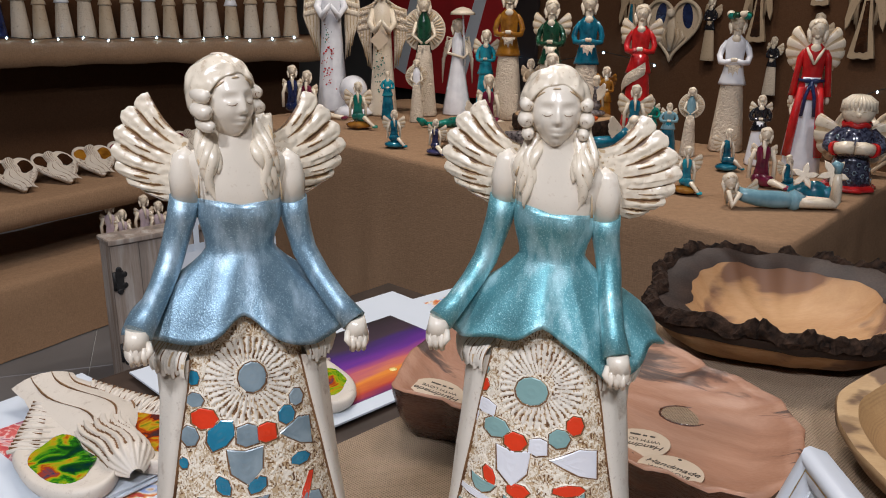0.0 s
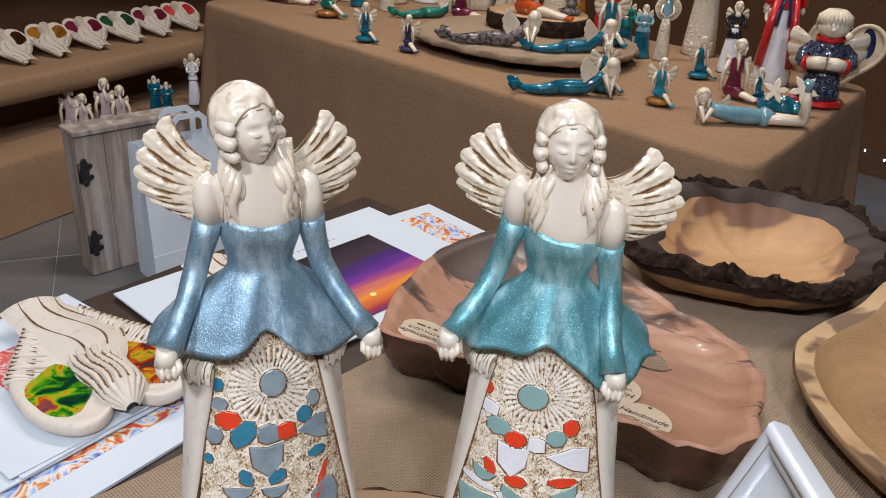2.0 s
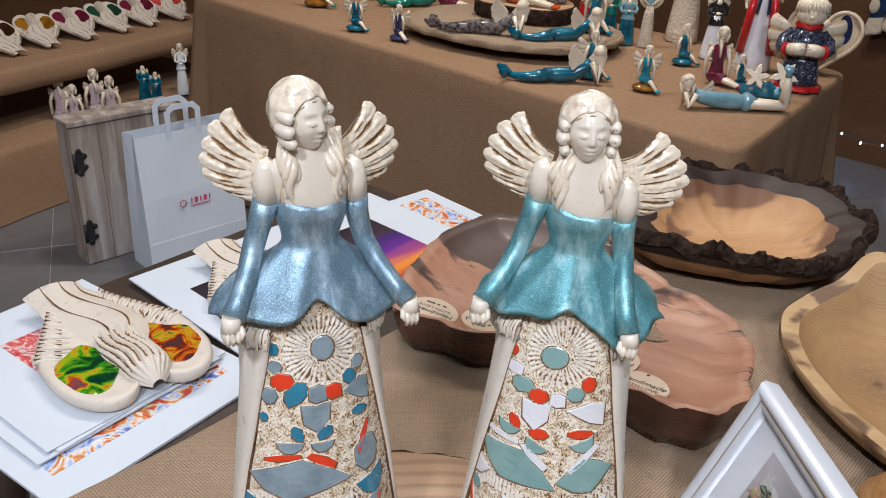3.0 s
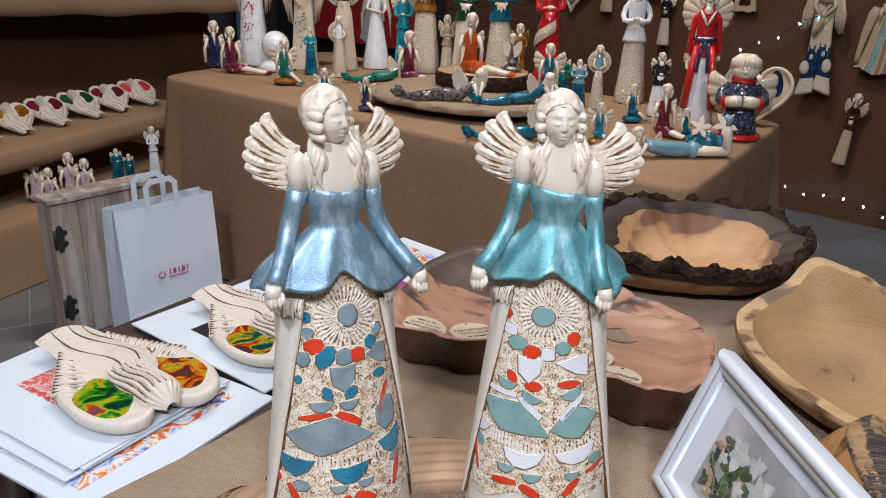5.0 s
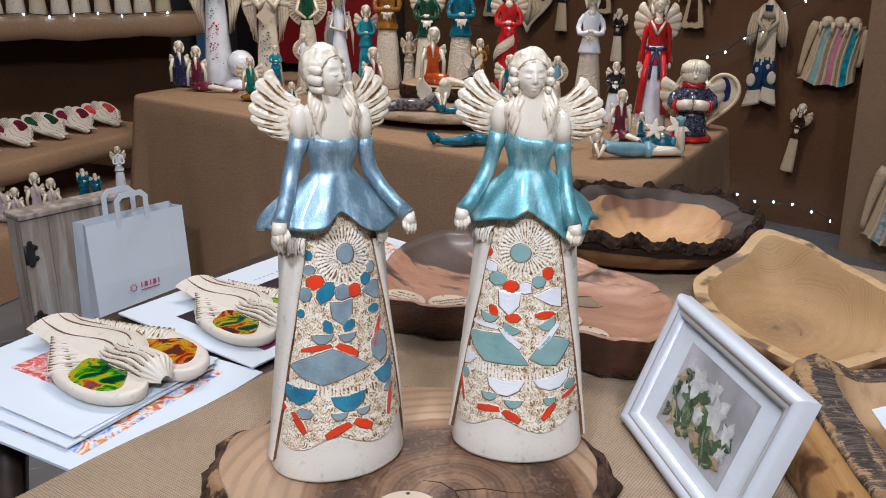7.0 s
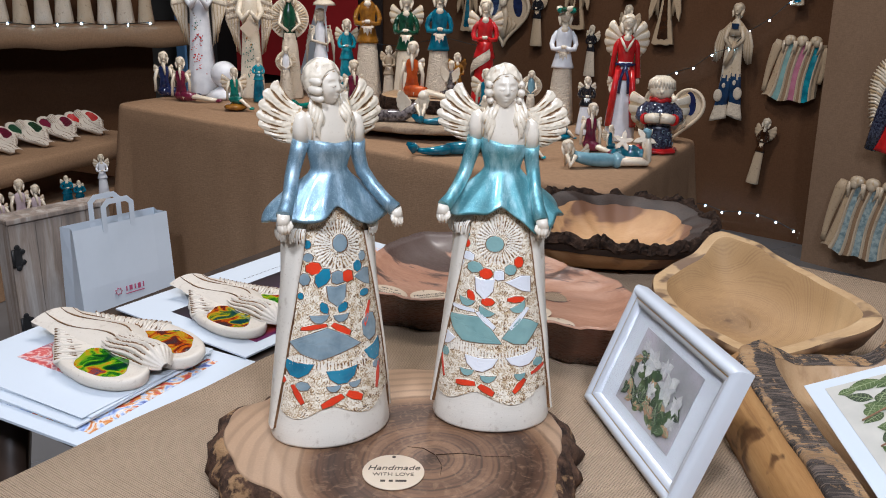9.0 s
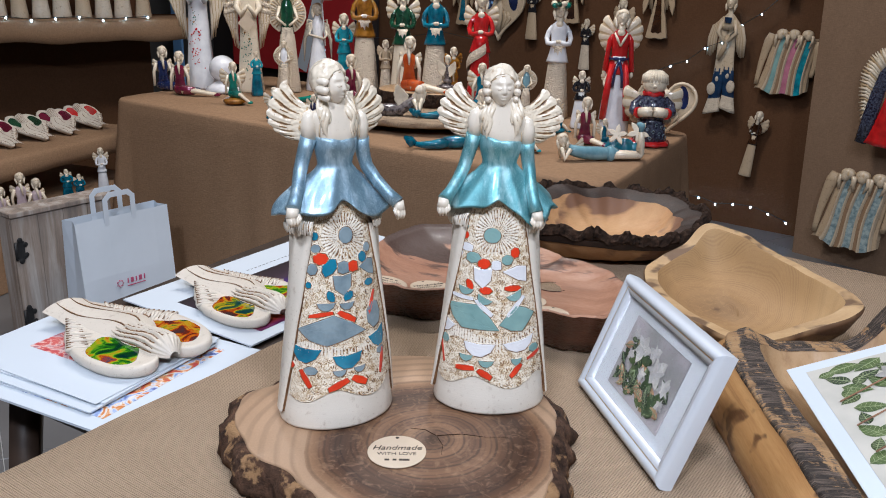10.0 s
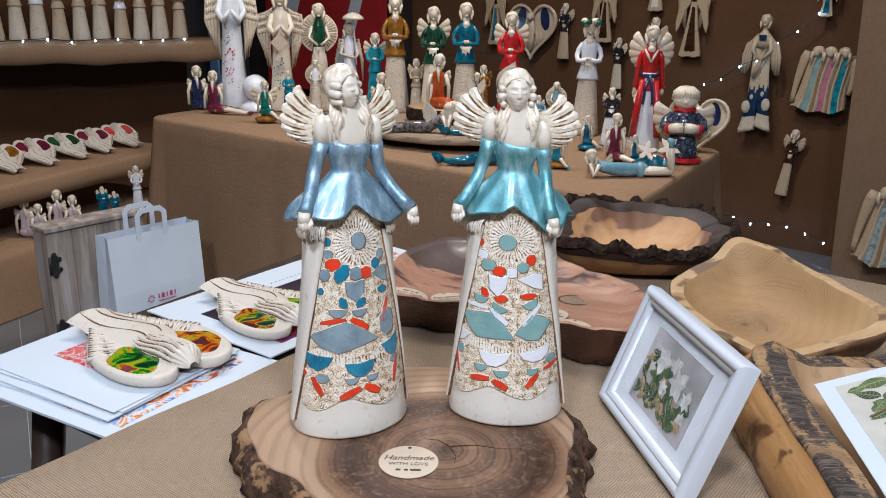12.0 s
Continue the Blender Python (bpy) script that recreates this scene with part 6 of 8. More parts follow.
for name, x0, x1, dd, z0, z1, mat, label in (
    ("blue_post", -4.66, -4.56, 2.10, 0.0, 1.6, material("blue_enamel", (0.20, 0.42, 0.78), 0.35), "blue painted post behind the stall"),
    ("red_banner", -4.20, -2.98, 2.30, 0.55, 2.2, mottled("red_cloth", (0.42, 0.015, 0.018), (0.34, 0.012, 0.014), 4, 0.7), "red advertising banner behind the stall"),
    ("dark_screen", -4.55, -2.85, 2.40, 0.0, 2.2, mottled("black_cloth", (0.015, 0.010, 0.010), (0.022, 0.014, 0.012), 4, 0.8), "dark screen behind the stall"),
):
    s = Shape()
    s.box((x1 - x0, 0.02, z1 - z0), mat, STALL @ pose((x0 + x1) / 2, dd, (z0 + z1) / 2))
    ob = tagged(s.done(name), label, "banner" if "banner" in name else "screen")
    if name == "red_banner":
        for xx, zz, ww in ((-3.95, 1.0, 0.12), (-3.35, 0.9, 0.10)):
            s = Shape()
            s.box((ww, 0.004, 0.7), PAPER, STALL @ pose(xx, dd - 0.0125, zz, 0, 20, 0))
            s.done("white_stripe", ob)


# ---- wooden case and paper bag on the floor ----
def wooden_case():
    m = pose(-1.240, 1.872, 0, 0, 0, 48)
    t = tagged(holder("wooden_case", m), "whitewashed wooden case with black iron hinges", "box")
    s = Shape()
    s.box((0.36, 0.075, 0.470), WASHWOOD, pose(0.18, 0.040, 0.235), 0.004)
    s.done("body", t)
    for k in range(4):
        s = Shape()
        s.box((0.088, 0.012, 0.462), WASHWOOD, pose(0.046 + 0.0895 * k, -0.004, 0.235), 0.002)
        s.done("plank", t)
    s = Shape()
    s.box((0.368, 0.10, 0.016), WASHWOOD, pose(0.18, 0.034, 0.478), 0.003)
    s.done("lid", t)
    for z in (0.355, 0.115):
        s = Shape()
        s.box((0.026, 0.004, 0.062), BLACKIRON, pose(0.020, -0.0125, z), 0.001)
        for q in (-1, 1):
            s.ball((0.020, -0.0135, z + q * 0.036), 0.0095, BLACKIRON, (1, 0.25, 1), segs=8)
            s.ball((0.036, -0.0135, z + q * 0.018), 0.0095, BLACKIRON, (1, 0.25, 1), segs=8)
        hinge = s.done("hinge", t, "black iron hinge")
        s = Shape()
        s.tube([(0.004, -0.014, z - 0.03), (0.004, -0.014, z + 0.03)], 0.005, BLACKIRON, segs=8)
        s.done("pin", hinge)


WASHWOOD = grain_wood("whitewashed_pine", (0.035, 0.016, 0.008), (0.27, 0.19, 0.135), (0.60, 0.56, 0.52), (26, 26, 2.0), 0, 0.6, 0.0)
wooden_case()


def paper_bag():
    m = pose(-1.010, 1.840, 0, 0, 0, 47)
    t = tagged(holder("paper_bag", m), "white paper carrier bag with flat handles and pink print", "bag")
    w, d, h = 0.350, 0.13, 0.452
    s = Shape()
    def loop(z, squeeze, j=0.0):
        e = d * squeeze / 2
        out = [(0, -e + d / 2)] + [(w * i / 6, d / 2 - e + 0.004 * wave_noise(i * 1.7, z * 9, 1)) for i in range(1, 6)] + [(w, d / 2 - e), (w - 0.012 * (1 - squeeze) * 3, d / 2), (w, d / 2 + e)] + [(w * i / 6, d / 2 + e) for i in range(5, 0, -1)] + [(0, d / 2 + e), (0.012 * (1 - squeeze) * 3, d / 2)]
        return [Vector((x, y, z)) for x, y in out]
    rows = [loop(0.0, 1.0), loop(0.10, 1.0), loop(0.105, 0.985), loop(0.25, 0.86), loop(0.35, 0.74), loop(h, 0.62)]
    s.grid(rows, BAG, True, (True, False), smooth=False)
    inner = [[p + Vector((0, 0.0015 if p.y < d / 2 else -0.0015, -0.0005)) for p in r] for r in reversed(rows[2:])]
    s.grid(inner, BAG, True, smooth=False)
    s.done("body", t)
    for y in (0.028, 0.102):
        s = Shape()
        a, b2, t2 = 0.105, 0.225, 0.085
        path = [(a, h - 0.05), (a, h + t2 - 0.022), (a + 0.022, h + t2), (b2 - 0.022, h + t2), (b2, h + t2 - 0.022), (b2, h - 0.05)]
        q = 0.018
        ins = [(a + q, h - 0.05), (a + q, h + t2 - 0.028), (a + 0.030, h + t2 - q), (b2 - 0.030, h + t2 - q), (b2 - q, h + t2 - 0.028), (b2 - q, h - 0.05)]
        yy = y - (0.0035 if y < 0.05 else -0.0035)
        s.grid([[Vector((x, yy - 0.001, z)) for x, z in path], [Vector((x, yy - 0.001, z)) for x, z in ins], [Vector((x, yy + 0.001, z)) for x, z in ins], [Vector((x, yy + 0.001, z)) for x, z in path], [Vector((x, yy - 0.001, z)) for x, z in path]], BAG, smooth=False)
        s.done("handle", t)
    pink = material("pink_ink", (0.55, 0.10, 0.20), 0.6)
    for k in range(7):
        s = Shape()
        a = 2 * math.pi * k / 7
        s.tube([(0.128 + 0.014 * math.cos(a + q) * (1 if q != 0.45 else 0.6), 0.0, 0.215 + 0.014 * math.sin(a + q) * (1 if q != 0.45 else 0.6)) for q in (0, 0.45, 0.9)], 0.0012, pink, pose(0, 0.003, 0), segs=4)
        s.done("logo_stroke", t)
    for k in range(5):
        s = Shape()
        s.box((0.011 if k % 2 else 0.004, 0.0012, 0.018), pink, pose(0.158 + 0.016 * k, 0.0028, 0.218))
        s.done("print_bar", t)
    s = Shape()
    s.box((0.07, 0.0012, 0.003), pink, pose(0.19, 0.0028, 0.200))
    s.done("print_bar", t)


paper_bag()


# ---- small pottery ----
CREAM = bisque("cream_glaze", (0.75, 0.645, 0.495), (0.26, 0.14, 0.05), 0.8, 0.25, 0.4)
# darker copy of CREAM, with the dimness at the back wall in its colour
WALLCREAM = bisque("shaded_cream_glaze", (0.60, 0.48, 0.335), (0.20, 0.105, 0.04), 0.9, 0.35, 0.2)
PLAQUE = bisque("tan_clay", (0.47, 0.345, 0.215), (0.16, 0.085, 0.035), 1.0, 0.6, 0.05, 300, 0.4, 0.5)
CRACKLE = bisque("grey_crackle_clay", (0.66, 0.555, 0.425), (0.22, 0.135, 0.075), 1.0, 0.7, 0.0, 150, 0.1, 1.0, 0.006)
GLAZES = {
    "navy": glazed("navy_glaze", (0.015, 0.025, 0.09), (0.006, 0.01, 0.04)),
    "navyblue": glazed("ink_blue_glaze", (0.012, 0.045, 0.11), (0.005, 0.016, 0.045), 0.3),
    "charcoal": glazed("speckled_charcoal_glaze", (0.012, 0.012, 0.028), (0.085, 0.095, 0.14), 0.14, 130),
    "burgundy": glazed("burgundy_glaze", (0.16, 0.012, 0.04), (0.08, 0.006, 0.02)),
    "green": glazed("bottle_green_glaze", (0.012, 0.07, 0.035), (0.005, 0.03, 0.015)),
    "emerald": glazed("emerald_glaze", (0.01, 0.20, 0.15), (0.004, 0.09, 0.07)),
    "teal": glazed("deep_teal_glaze", (0.008, 0.16, 0.24), (0.003, 0.06, 0.10)),
    "turquoise": glazed("bright_turquoise_glaze", (0.02, 0.30, 0.38), (0.006, 0.12, 0.18)),
    "orange": glazed("orange_glaze", (0.55, 0.09, 0.012), (0.32, 0.04, 0.006)),
    "red": glazed("bright_red_glaze", (0.55, 0.015, 0.015), (0.35, 0.01, 0.01)),
    "white": WHITE,
    "amber": glazed("amber_glaze", (0.35, 0.15, 0.015), (0.14, 0.05, 0.006)),
    "brown": glazed("treacle_glaze", (0.05, 0.02, 0.008), (0.02, 0.008, 0.004)),
    "silver": glazed("dark_silver_glaze", (0.20, 0.17, 0.165), (0.018, 0.012, 0.013), 0.12, 90),
    "purple": glazed("dusky_violet_glaze", (0.05, 0.05, 0.13), (0.02, 0.02, 0.06)),
    "paleblue": glazed("pale_blue_glaze", (0.20, 0.36, 0.42), (0.12, 0.25, 0.3)),
    "rose": glazed("rose_pink_glaze", (0.50, 0.19, 0.27), (0.40, 0.14, 0.20), 0.25),
    "pink": glazed("pale_pink_glaze", (0.60, 0.48, 0.50), (0.52, 0.40, 0.43)),
    "black": glazed("black_glaze", (0.015, 0.015, 0.02), (0.008, 0.008, 0.01)),
    "cream": CREAM,
    "crackle": CRACKLE,
    "clay": CLAY,
    "tan": bisque("tan_glazed_clay", (0.50, 0.38, 0.25), (0.14, 0.08, 0.035), 0.9, 0.5, 0.05),
}


def small_wings(s, m, size, mat, at=(0, 0.01, 0), lift=40):
    """A pair of modelled wings: rounded feathers that part at the rim, oxide in the grooves."""
    size *= 0.74
    lift *= 0.5
    n, seg, nv = 5, 6, 7
    for sx in (-1, 1):
        t = m @ Matrix.Translation(at)
        front, back = [], []
        for i in range(nv + 1):
            v = i / nv
            fr, bk = [], []
            for j in range(n * seg + 1):
                f = j / (n * seg)
                ridge = abs(math.sin(math.pi * f * n)) ** 0.5
                a = math.radians(lift + 24 - 112 * f)
                ln = (1.06 - 0.46 * f ** 1.3) * (0.93 + 0.07 * ridge * v)
                root = Vector((0.10 + 0.05 * f, 0, 0.12 - 0.34 * f))
                q = root + Vector((math.cos(a) * ln, 0.20 * v, math.sin(a) * ln)) * v
                q.z += 0.10 * v * (1 - v)
                q.x *= sx
                fr.append(t @ ((q + Vector((0, -0.035 - 0.040 * ridge * ease(0.3, 0.8, v) * (1 - 0.6 * v ** 4), 0))) * size))
                bk.append(t @ ((q + Vector((0, 0.05 * (1 - v ** 4) * (0 < j < n * seg), 0))) * size))
            front.append(fr)
            back.append(bk)
        s.grid(front + back[::-1], mat, pick=lambda i, j: STAINED if mat is CREAM and j % seg in (0, seg - 1) and 2 <= i < nv else mat)


def head_and_hair(s, m, p, r, skin, hair, bun=False):
    """An oval head with nose, chin and closed eyes, under hair combed back from the brow and down to the shoulders."""
    p = Vector(p)
    s.ball(p, r, skin, (0.86, 0.92, 1.12), m, 12)
    s.ball(p + Vector((0, -r * 0.88, -r * 0.12)), r * 0.16, skin, (0.8, 1, 1.5), m, 6)
    s.ball(p + Vector((0, -r * 0.55, -r * 0.85)), r * 0.30, skin, (1, 1, 0.8), m, 8)
    for sx in (-1, 1):
        s.ball(p + Vector((sx * r * 0.36, -r * 0.80, r * 0.06)), r * 0.10, STAINED, (1.6, 0.6, 0.5), m, 6)
    rows = []
    for i in range(19):
        el = math.pi * (i + 0.05) / 18.1
        row = []
        for k in range(30):
            a = 2 * math.pi * k / 30
            x, y, z = math.sin(el) * math.cos(a), math.sin(el) * math.sin(a), -math.cos(el)
            g = 1 + 0.04 * math.sin(11 * math.atan2(x, z + 1.3) + 4 * y)
            px, py, pz = 1.06 * x * g, 0.16 + 1.04 * y * g, 0.22 + 1.02 * z * g
            over = ease(-0.15, 0.15, pz - 0.55 + 0.9 * px * px)
            row.append(m @ (p + Vector((px, py if py > -0.1 else -0.1 + (py + 0.1) * over, pz)) * r))
        rows.append(row)
    s.grid(rows, hair, True, (True, True), pick=lambda i, j: STAINED if hair is CREAM and 9 < i < 13 and 18 < j < 27 and (i + j) % 3 == 0 else hair)
    s.ball(p + Vector((0, r * 0.55, -r * 0.75)), r, hair, (0.85, 0.5, 1.2), m, 10)
    for sx in (-1, 1):
        s.tube([m @ (p + Vector((sx * (0.86 + 0.08 * math.sin(w * 1.5)), 0.15 - 0.16 * w, 0.05 - 0.38 * w)) * r) for w in range(5)], [r * 0.22, r * 0.28, r * 0.27, r * 0.20, r * 0.06], hair, segs=7)
    if bun:
        s.ball(p + Vector((0, r * 0.5, r * 1.1)), r * 0.42, hair, (1, 1, 0.8), m, 8)


def standing(x, y, h, top="white", skirt="crackle", wings="cream", turn=0.0, z=TOP, slim=1.0, label="", sash=None, flat=1.0, trim=None, arms_down=False, span=0.20, ribbon=None):
    """A standing robed pottery figure."""
    s, m = Shape(), Matrix()
    T, K = GLAZES[top], GLAZES[skirt]
    w = 0.122 * h * slim
    s.lathe([(w * 0.95, 0), (w, 0.008 * h), (w * 0.95, 0.08 * h), (w * 0.84, 0.22 * h), (w * 0.72, 0.38 * h), (w * 0.58, 0.54 * h), (w * 0.50, 0.62 * h)], K, m, 28, 0.80 * flat, wobble=lambda a, f: 1 + 0.045 * math.sin(7 * a + 2 * f) * (1 - f) + 0.02 * math.sin(15 * a))
    s.lathe([(w * 0.70, 0.485 * h), (w * 0.80, 0.480 * h), (w * 0.76, 0.50 * h), (w * 0.62, 0.56 * h), (w * 0.50, 0.63 * h), (w * 0.54, 0.70 * h), (w * 0.60, 0.755 * h), (w * 0.52, 0.795 * h), (w * 0.32, 0.82 * h), (w * 0.2, 0.835 * h)], T, m, 26, 0.72 * flat, wobble=lambda a, f: 1 + 0.06 * math.sin(8 * a) * max(0, 1 - 3 * f))
    s.lathe([(w * 0.34, 0.805 * h), (w * 0.24, 0.83 * h), (w * 0.21, 0.88 * h)], CREAM, m, 12, 0.9)
    s.ball((0, -w * 0.30 * flat, 0.800 * h), w * 0.26, CREAM, (1.0, 0.55, 0.9), m, 8)
    head_and_hair(s, m, (0, 0, 0.915 * h), 0.054 * h, CREAM, CREAM)
    for sx in (-1, 1):
        if arms_down:
            s.tube([(sx * w * 0.48, 0, 0.785 * h), (sx * w * 0.66, 0, 0.74 * h), (sx * w * 0.76, 0, 0.64 * h), (sx * w * 0.86, -w * 0.1, 0.50 * h)], [w * 0.14, w * 0.18, w * 0.16, w * 0.20], T, segs=10)
            s.ball((sx * w * 0.87, -w * 0.12, 0.475 * h), w * 0.14, CREAM, (0.8, 0.9, 1.5), segs=8)
            s.tube([(sx * w * 0.42, -w * 0.22, 0.80 * h), (sx * w * 0.22, -w * 0.42, 0.755 * h), (0, -w * 0.50, 0.70 * h)], [w * 0.06, w * 0.09, w * 0.05], CREAM, segs=8)
            continue
        s.tube([(sx * w * 0.48, 0, 0.785 * h), (sx * w * 0.72, w * 0.06, 0.735 * h), (sx * w * 0.84, 0.0, 0.68 * h), (sx * w * 0.74, -w * 0.32 * flat, 0.640 * h), (sx * w * 0.44, -w * 0.62 * flat, 0.640 * h), (sx * w * 0.14, -w * 0.74 * flat, 0.655 * h)], [w * 0.14, w * 0.18, w * 0.18, w * 0.18, w * 0.17, w * 0.13], T, segs=10)
        s.ball((sx * w * 0.08, -w * 0.78 * flat, 0.660 * h), w * 0.13, CREAM, (1.1, 0.8, 1), segs=8)
    if sash:
        S = GLAZES[sash]
        s.tube([(0.62 * w * math.cos(a), 0.45 * w * math.sin(a), 0.60 * h) for a in (2 * math.pi * i / 16 for i in range(17))], w * 0.09, S, segs=7)
        for sx in (-1, 1):
            s.ball((sx * w * 0.2, -w * 0.52, 0.60 * h), w * 0.17, S, (1.3, 0.5, 0.8), segs=8)
            s.tube([(0, -w * 0.52, 0.60 * h), (sx * w * 0.22, -w * 0.66, 0.50 * h), (sx * w * 0.30, -w * 0.76, 0.38 * h)], w * 0.09, S, segs=6, flat=0.5)
    if trim:
        S = GLAZES[trim]
        for sx in (-1, 1):
            s.tube([(sx * w * 0.45, -w * 0.42, 0.56 * h), (sx * w * 0.62, -w * 0.52, 0.35 * h), (sx * w * 0.78, -w * 0.50, 0.12 * h)], [w * 0.16, w * 0.24, w * 0.26], S, segs=8)
    if ribbon:
        rows = []
        for i in range(49):
            f = i / 48
            a, zc = math.radians(-60 - 400 * f), (0.52 - 0.45 * f) * h
            row = []
            for q in range(7):
                zz = zc + (q / 6 - 0.5) * 0.15 * h * (0.6 + 0.4 * f)
                r = w * (1.06 - 0.72 * zz / h) + w * (0.10 + 0.10 * math.sin(math.pi * q / 6))
                row.append(Vector((r * math.cos(a), 0.8 * r * math.sin(a), zz)))
            rows.append(row)
        s.grid(rows, GLAZES[ribbon])
    if wings:
        small_wings(s, m, span * h, GLAZES[wings], (0, w * 0.35, 0.76 * h), 40 if span < 0.22 else 70)
    ob = s.done("pottery_figurine", place=pose(x, y, z, 0, 0, turn))
    return tagged(ob, label or f"standing pottery figure in {top} glaze with {skirt} skirt", "figurine", "pottery on the stall")


def seated(x, y, h, dress="burgundy", turn=0.0, z=TOP, wings="cream", label="", legs=1.0, base=None):
    """A seated girl with legs stretched to one side."""
    s, m = Shape(), Matrix()
    D = GLAZES[dress]
    if base:
        s.ball((0.02 * h, 0, 0.09 * h), 0.26 * h, GLAZES[base], (1.1, 0.9, 0.38))
    z0 = 0.16 * h if base else 0.0
    s.ball((0, 0, z0 + 0.105 * h), 0.13 * h, D, (1.1, 0.95, 0.8))
    s.tube([(-0.03 * h, -0.02 * h, z0 + 0.10 * h), (0.14 * h * legs, -0.09 * h, z0 + 0.10 * h), (0.30 * h * legs, -0.145 * h, z0 + 0.10 * h)], [0.11 * h, 0.095 * h, 0.078 * h], D, segs=12, flat=0.8)
    s.lathe([(0.13 * h, z0 + 0.12 * h), (0.10 * h, z0 + 0.24 * h), (0.085 * h, z0 + 0.36 * h), (0.11 * h, z0 + 0.50 * h), (0.09 * h, z0 + 0.57 * h), (0.035 * h, z0 + 0.61 * h)], D, m, 14, 0.7)
    s.lathe([(0.06 * h, z0 + 0.575 * h), (0.035 * h, z0 + 0.62 * h), (0.03 * h, z0 + 0.70 * h)], CREAM, m, 10)
    head_and_hair(s, m, (0.01 * h, 0, z0 + 0.765 * h), 0.085 * h, CREAM, CREAM, False)
    s.tube([(-0.02 * h, 0.05 * h, z0 + 0.75 * h), (0.01 * h, -0.085 * h, z0 + 0.58 * h), (0.02 * h, -0.10 * h, z0 + 0.42 * h)], [0.03 * h, 0.028 * h, 0.012 * h], CREAM, segs=7)
    for sx in (-1, 1):
        s.tube([(sx * 0.11 * h, 0, z0 + 0.54 * h), (sx * 0.17 * h, 0.0, z0 + 0.36 * h), (sx * 0.17 * h, -0.04 * h, z0 + 0.10 * h)], [0.036 * h, 0.032 * h, 0.028 * h], CREAM, segs=8)
        ln = legs
        s.tube([(0.05 * h, -0.05 * h * sx - 0.04 * h, z0 + 0.08 * h), (0.32 * h * ln, -0.16 * h + 0.04 * h * sx, z0 + 0.10 * h), (0.62 * h * ln, -0.18 * h + 0.05 * h * sx, z0 * 0.4 + 0.05 * h), (0.74 * h * ln, -0.2 * h + 0.05 * h * sx, z0 * 0.2 + 0.04 * h)], [0.055 * h, 0.048 * h, 0.034 * h, 0.028 * h], CREAM, segs=8)
    for sx in (-1, 1):
        s.ball((0.77 * h * legs, -0.21 * h + 0.05 * h * sx, z0 * 0.2 + 0.036 * h), 0.038 * h, D, (1.7, 0.8, 0.8), segs=8)
    if wings:
        small_wings(s, m, (0.40 if base else 0.24) * h, GLAZES[wings], (0, 0.07 * h, z0 + 0.48 * h), 30)
    ob = s.done("pottery_figurine", place=pose(x, y, z, 0, 0, turn))
    return tagged(ob, label or f"seated pottery girl in a {dress} dress", "figurine", "pottery on the stall")


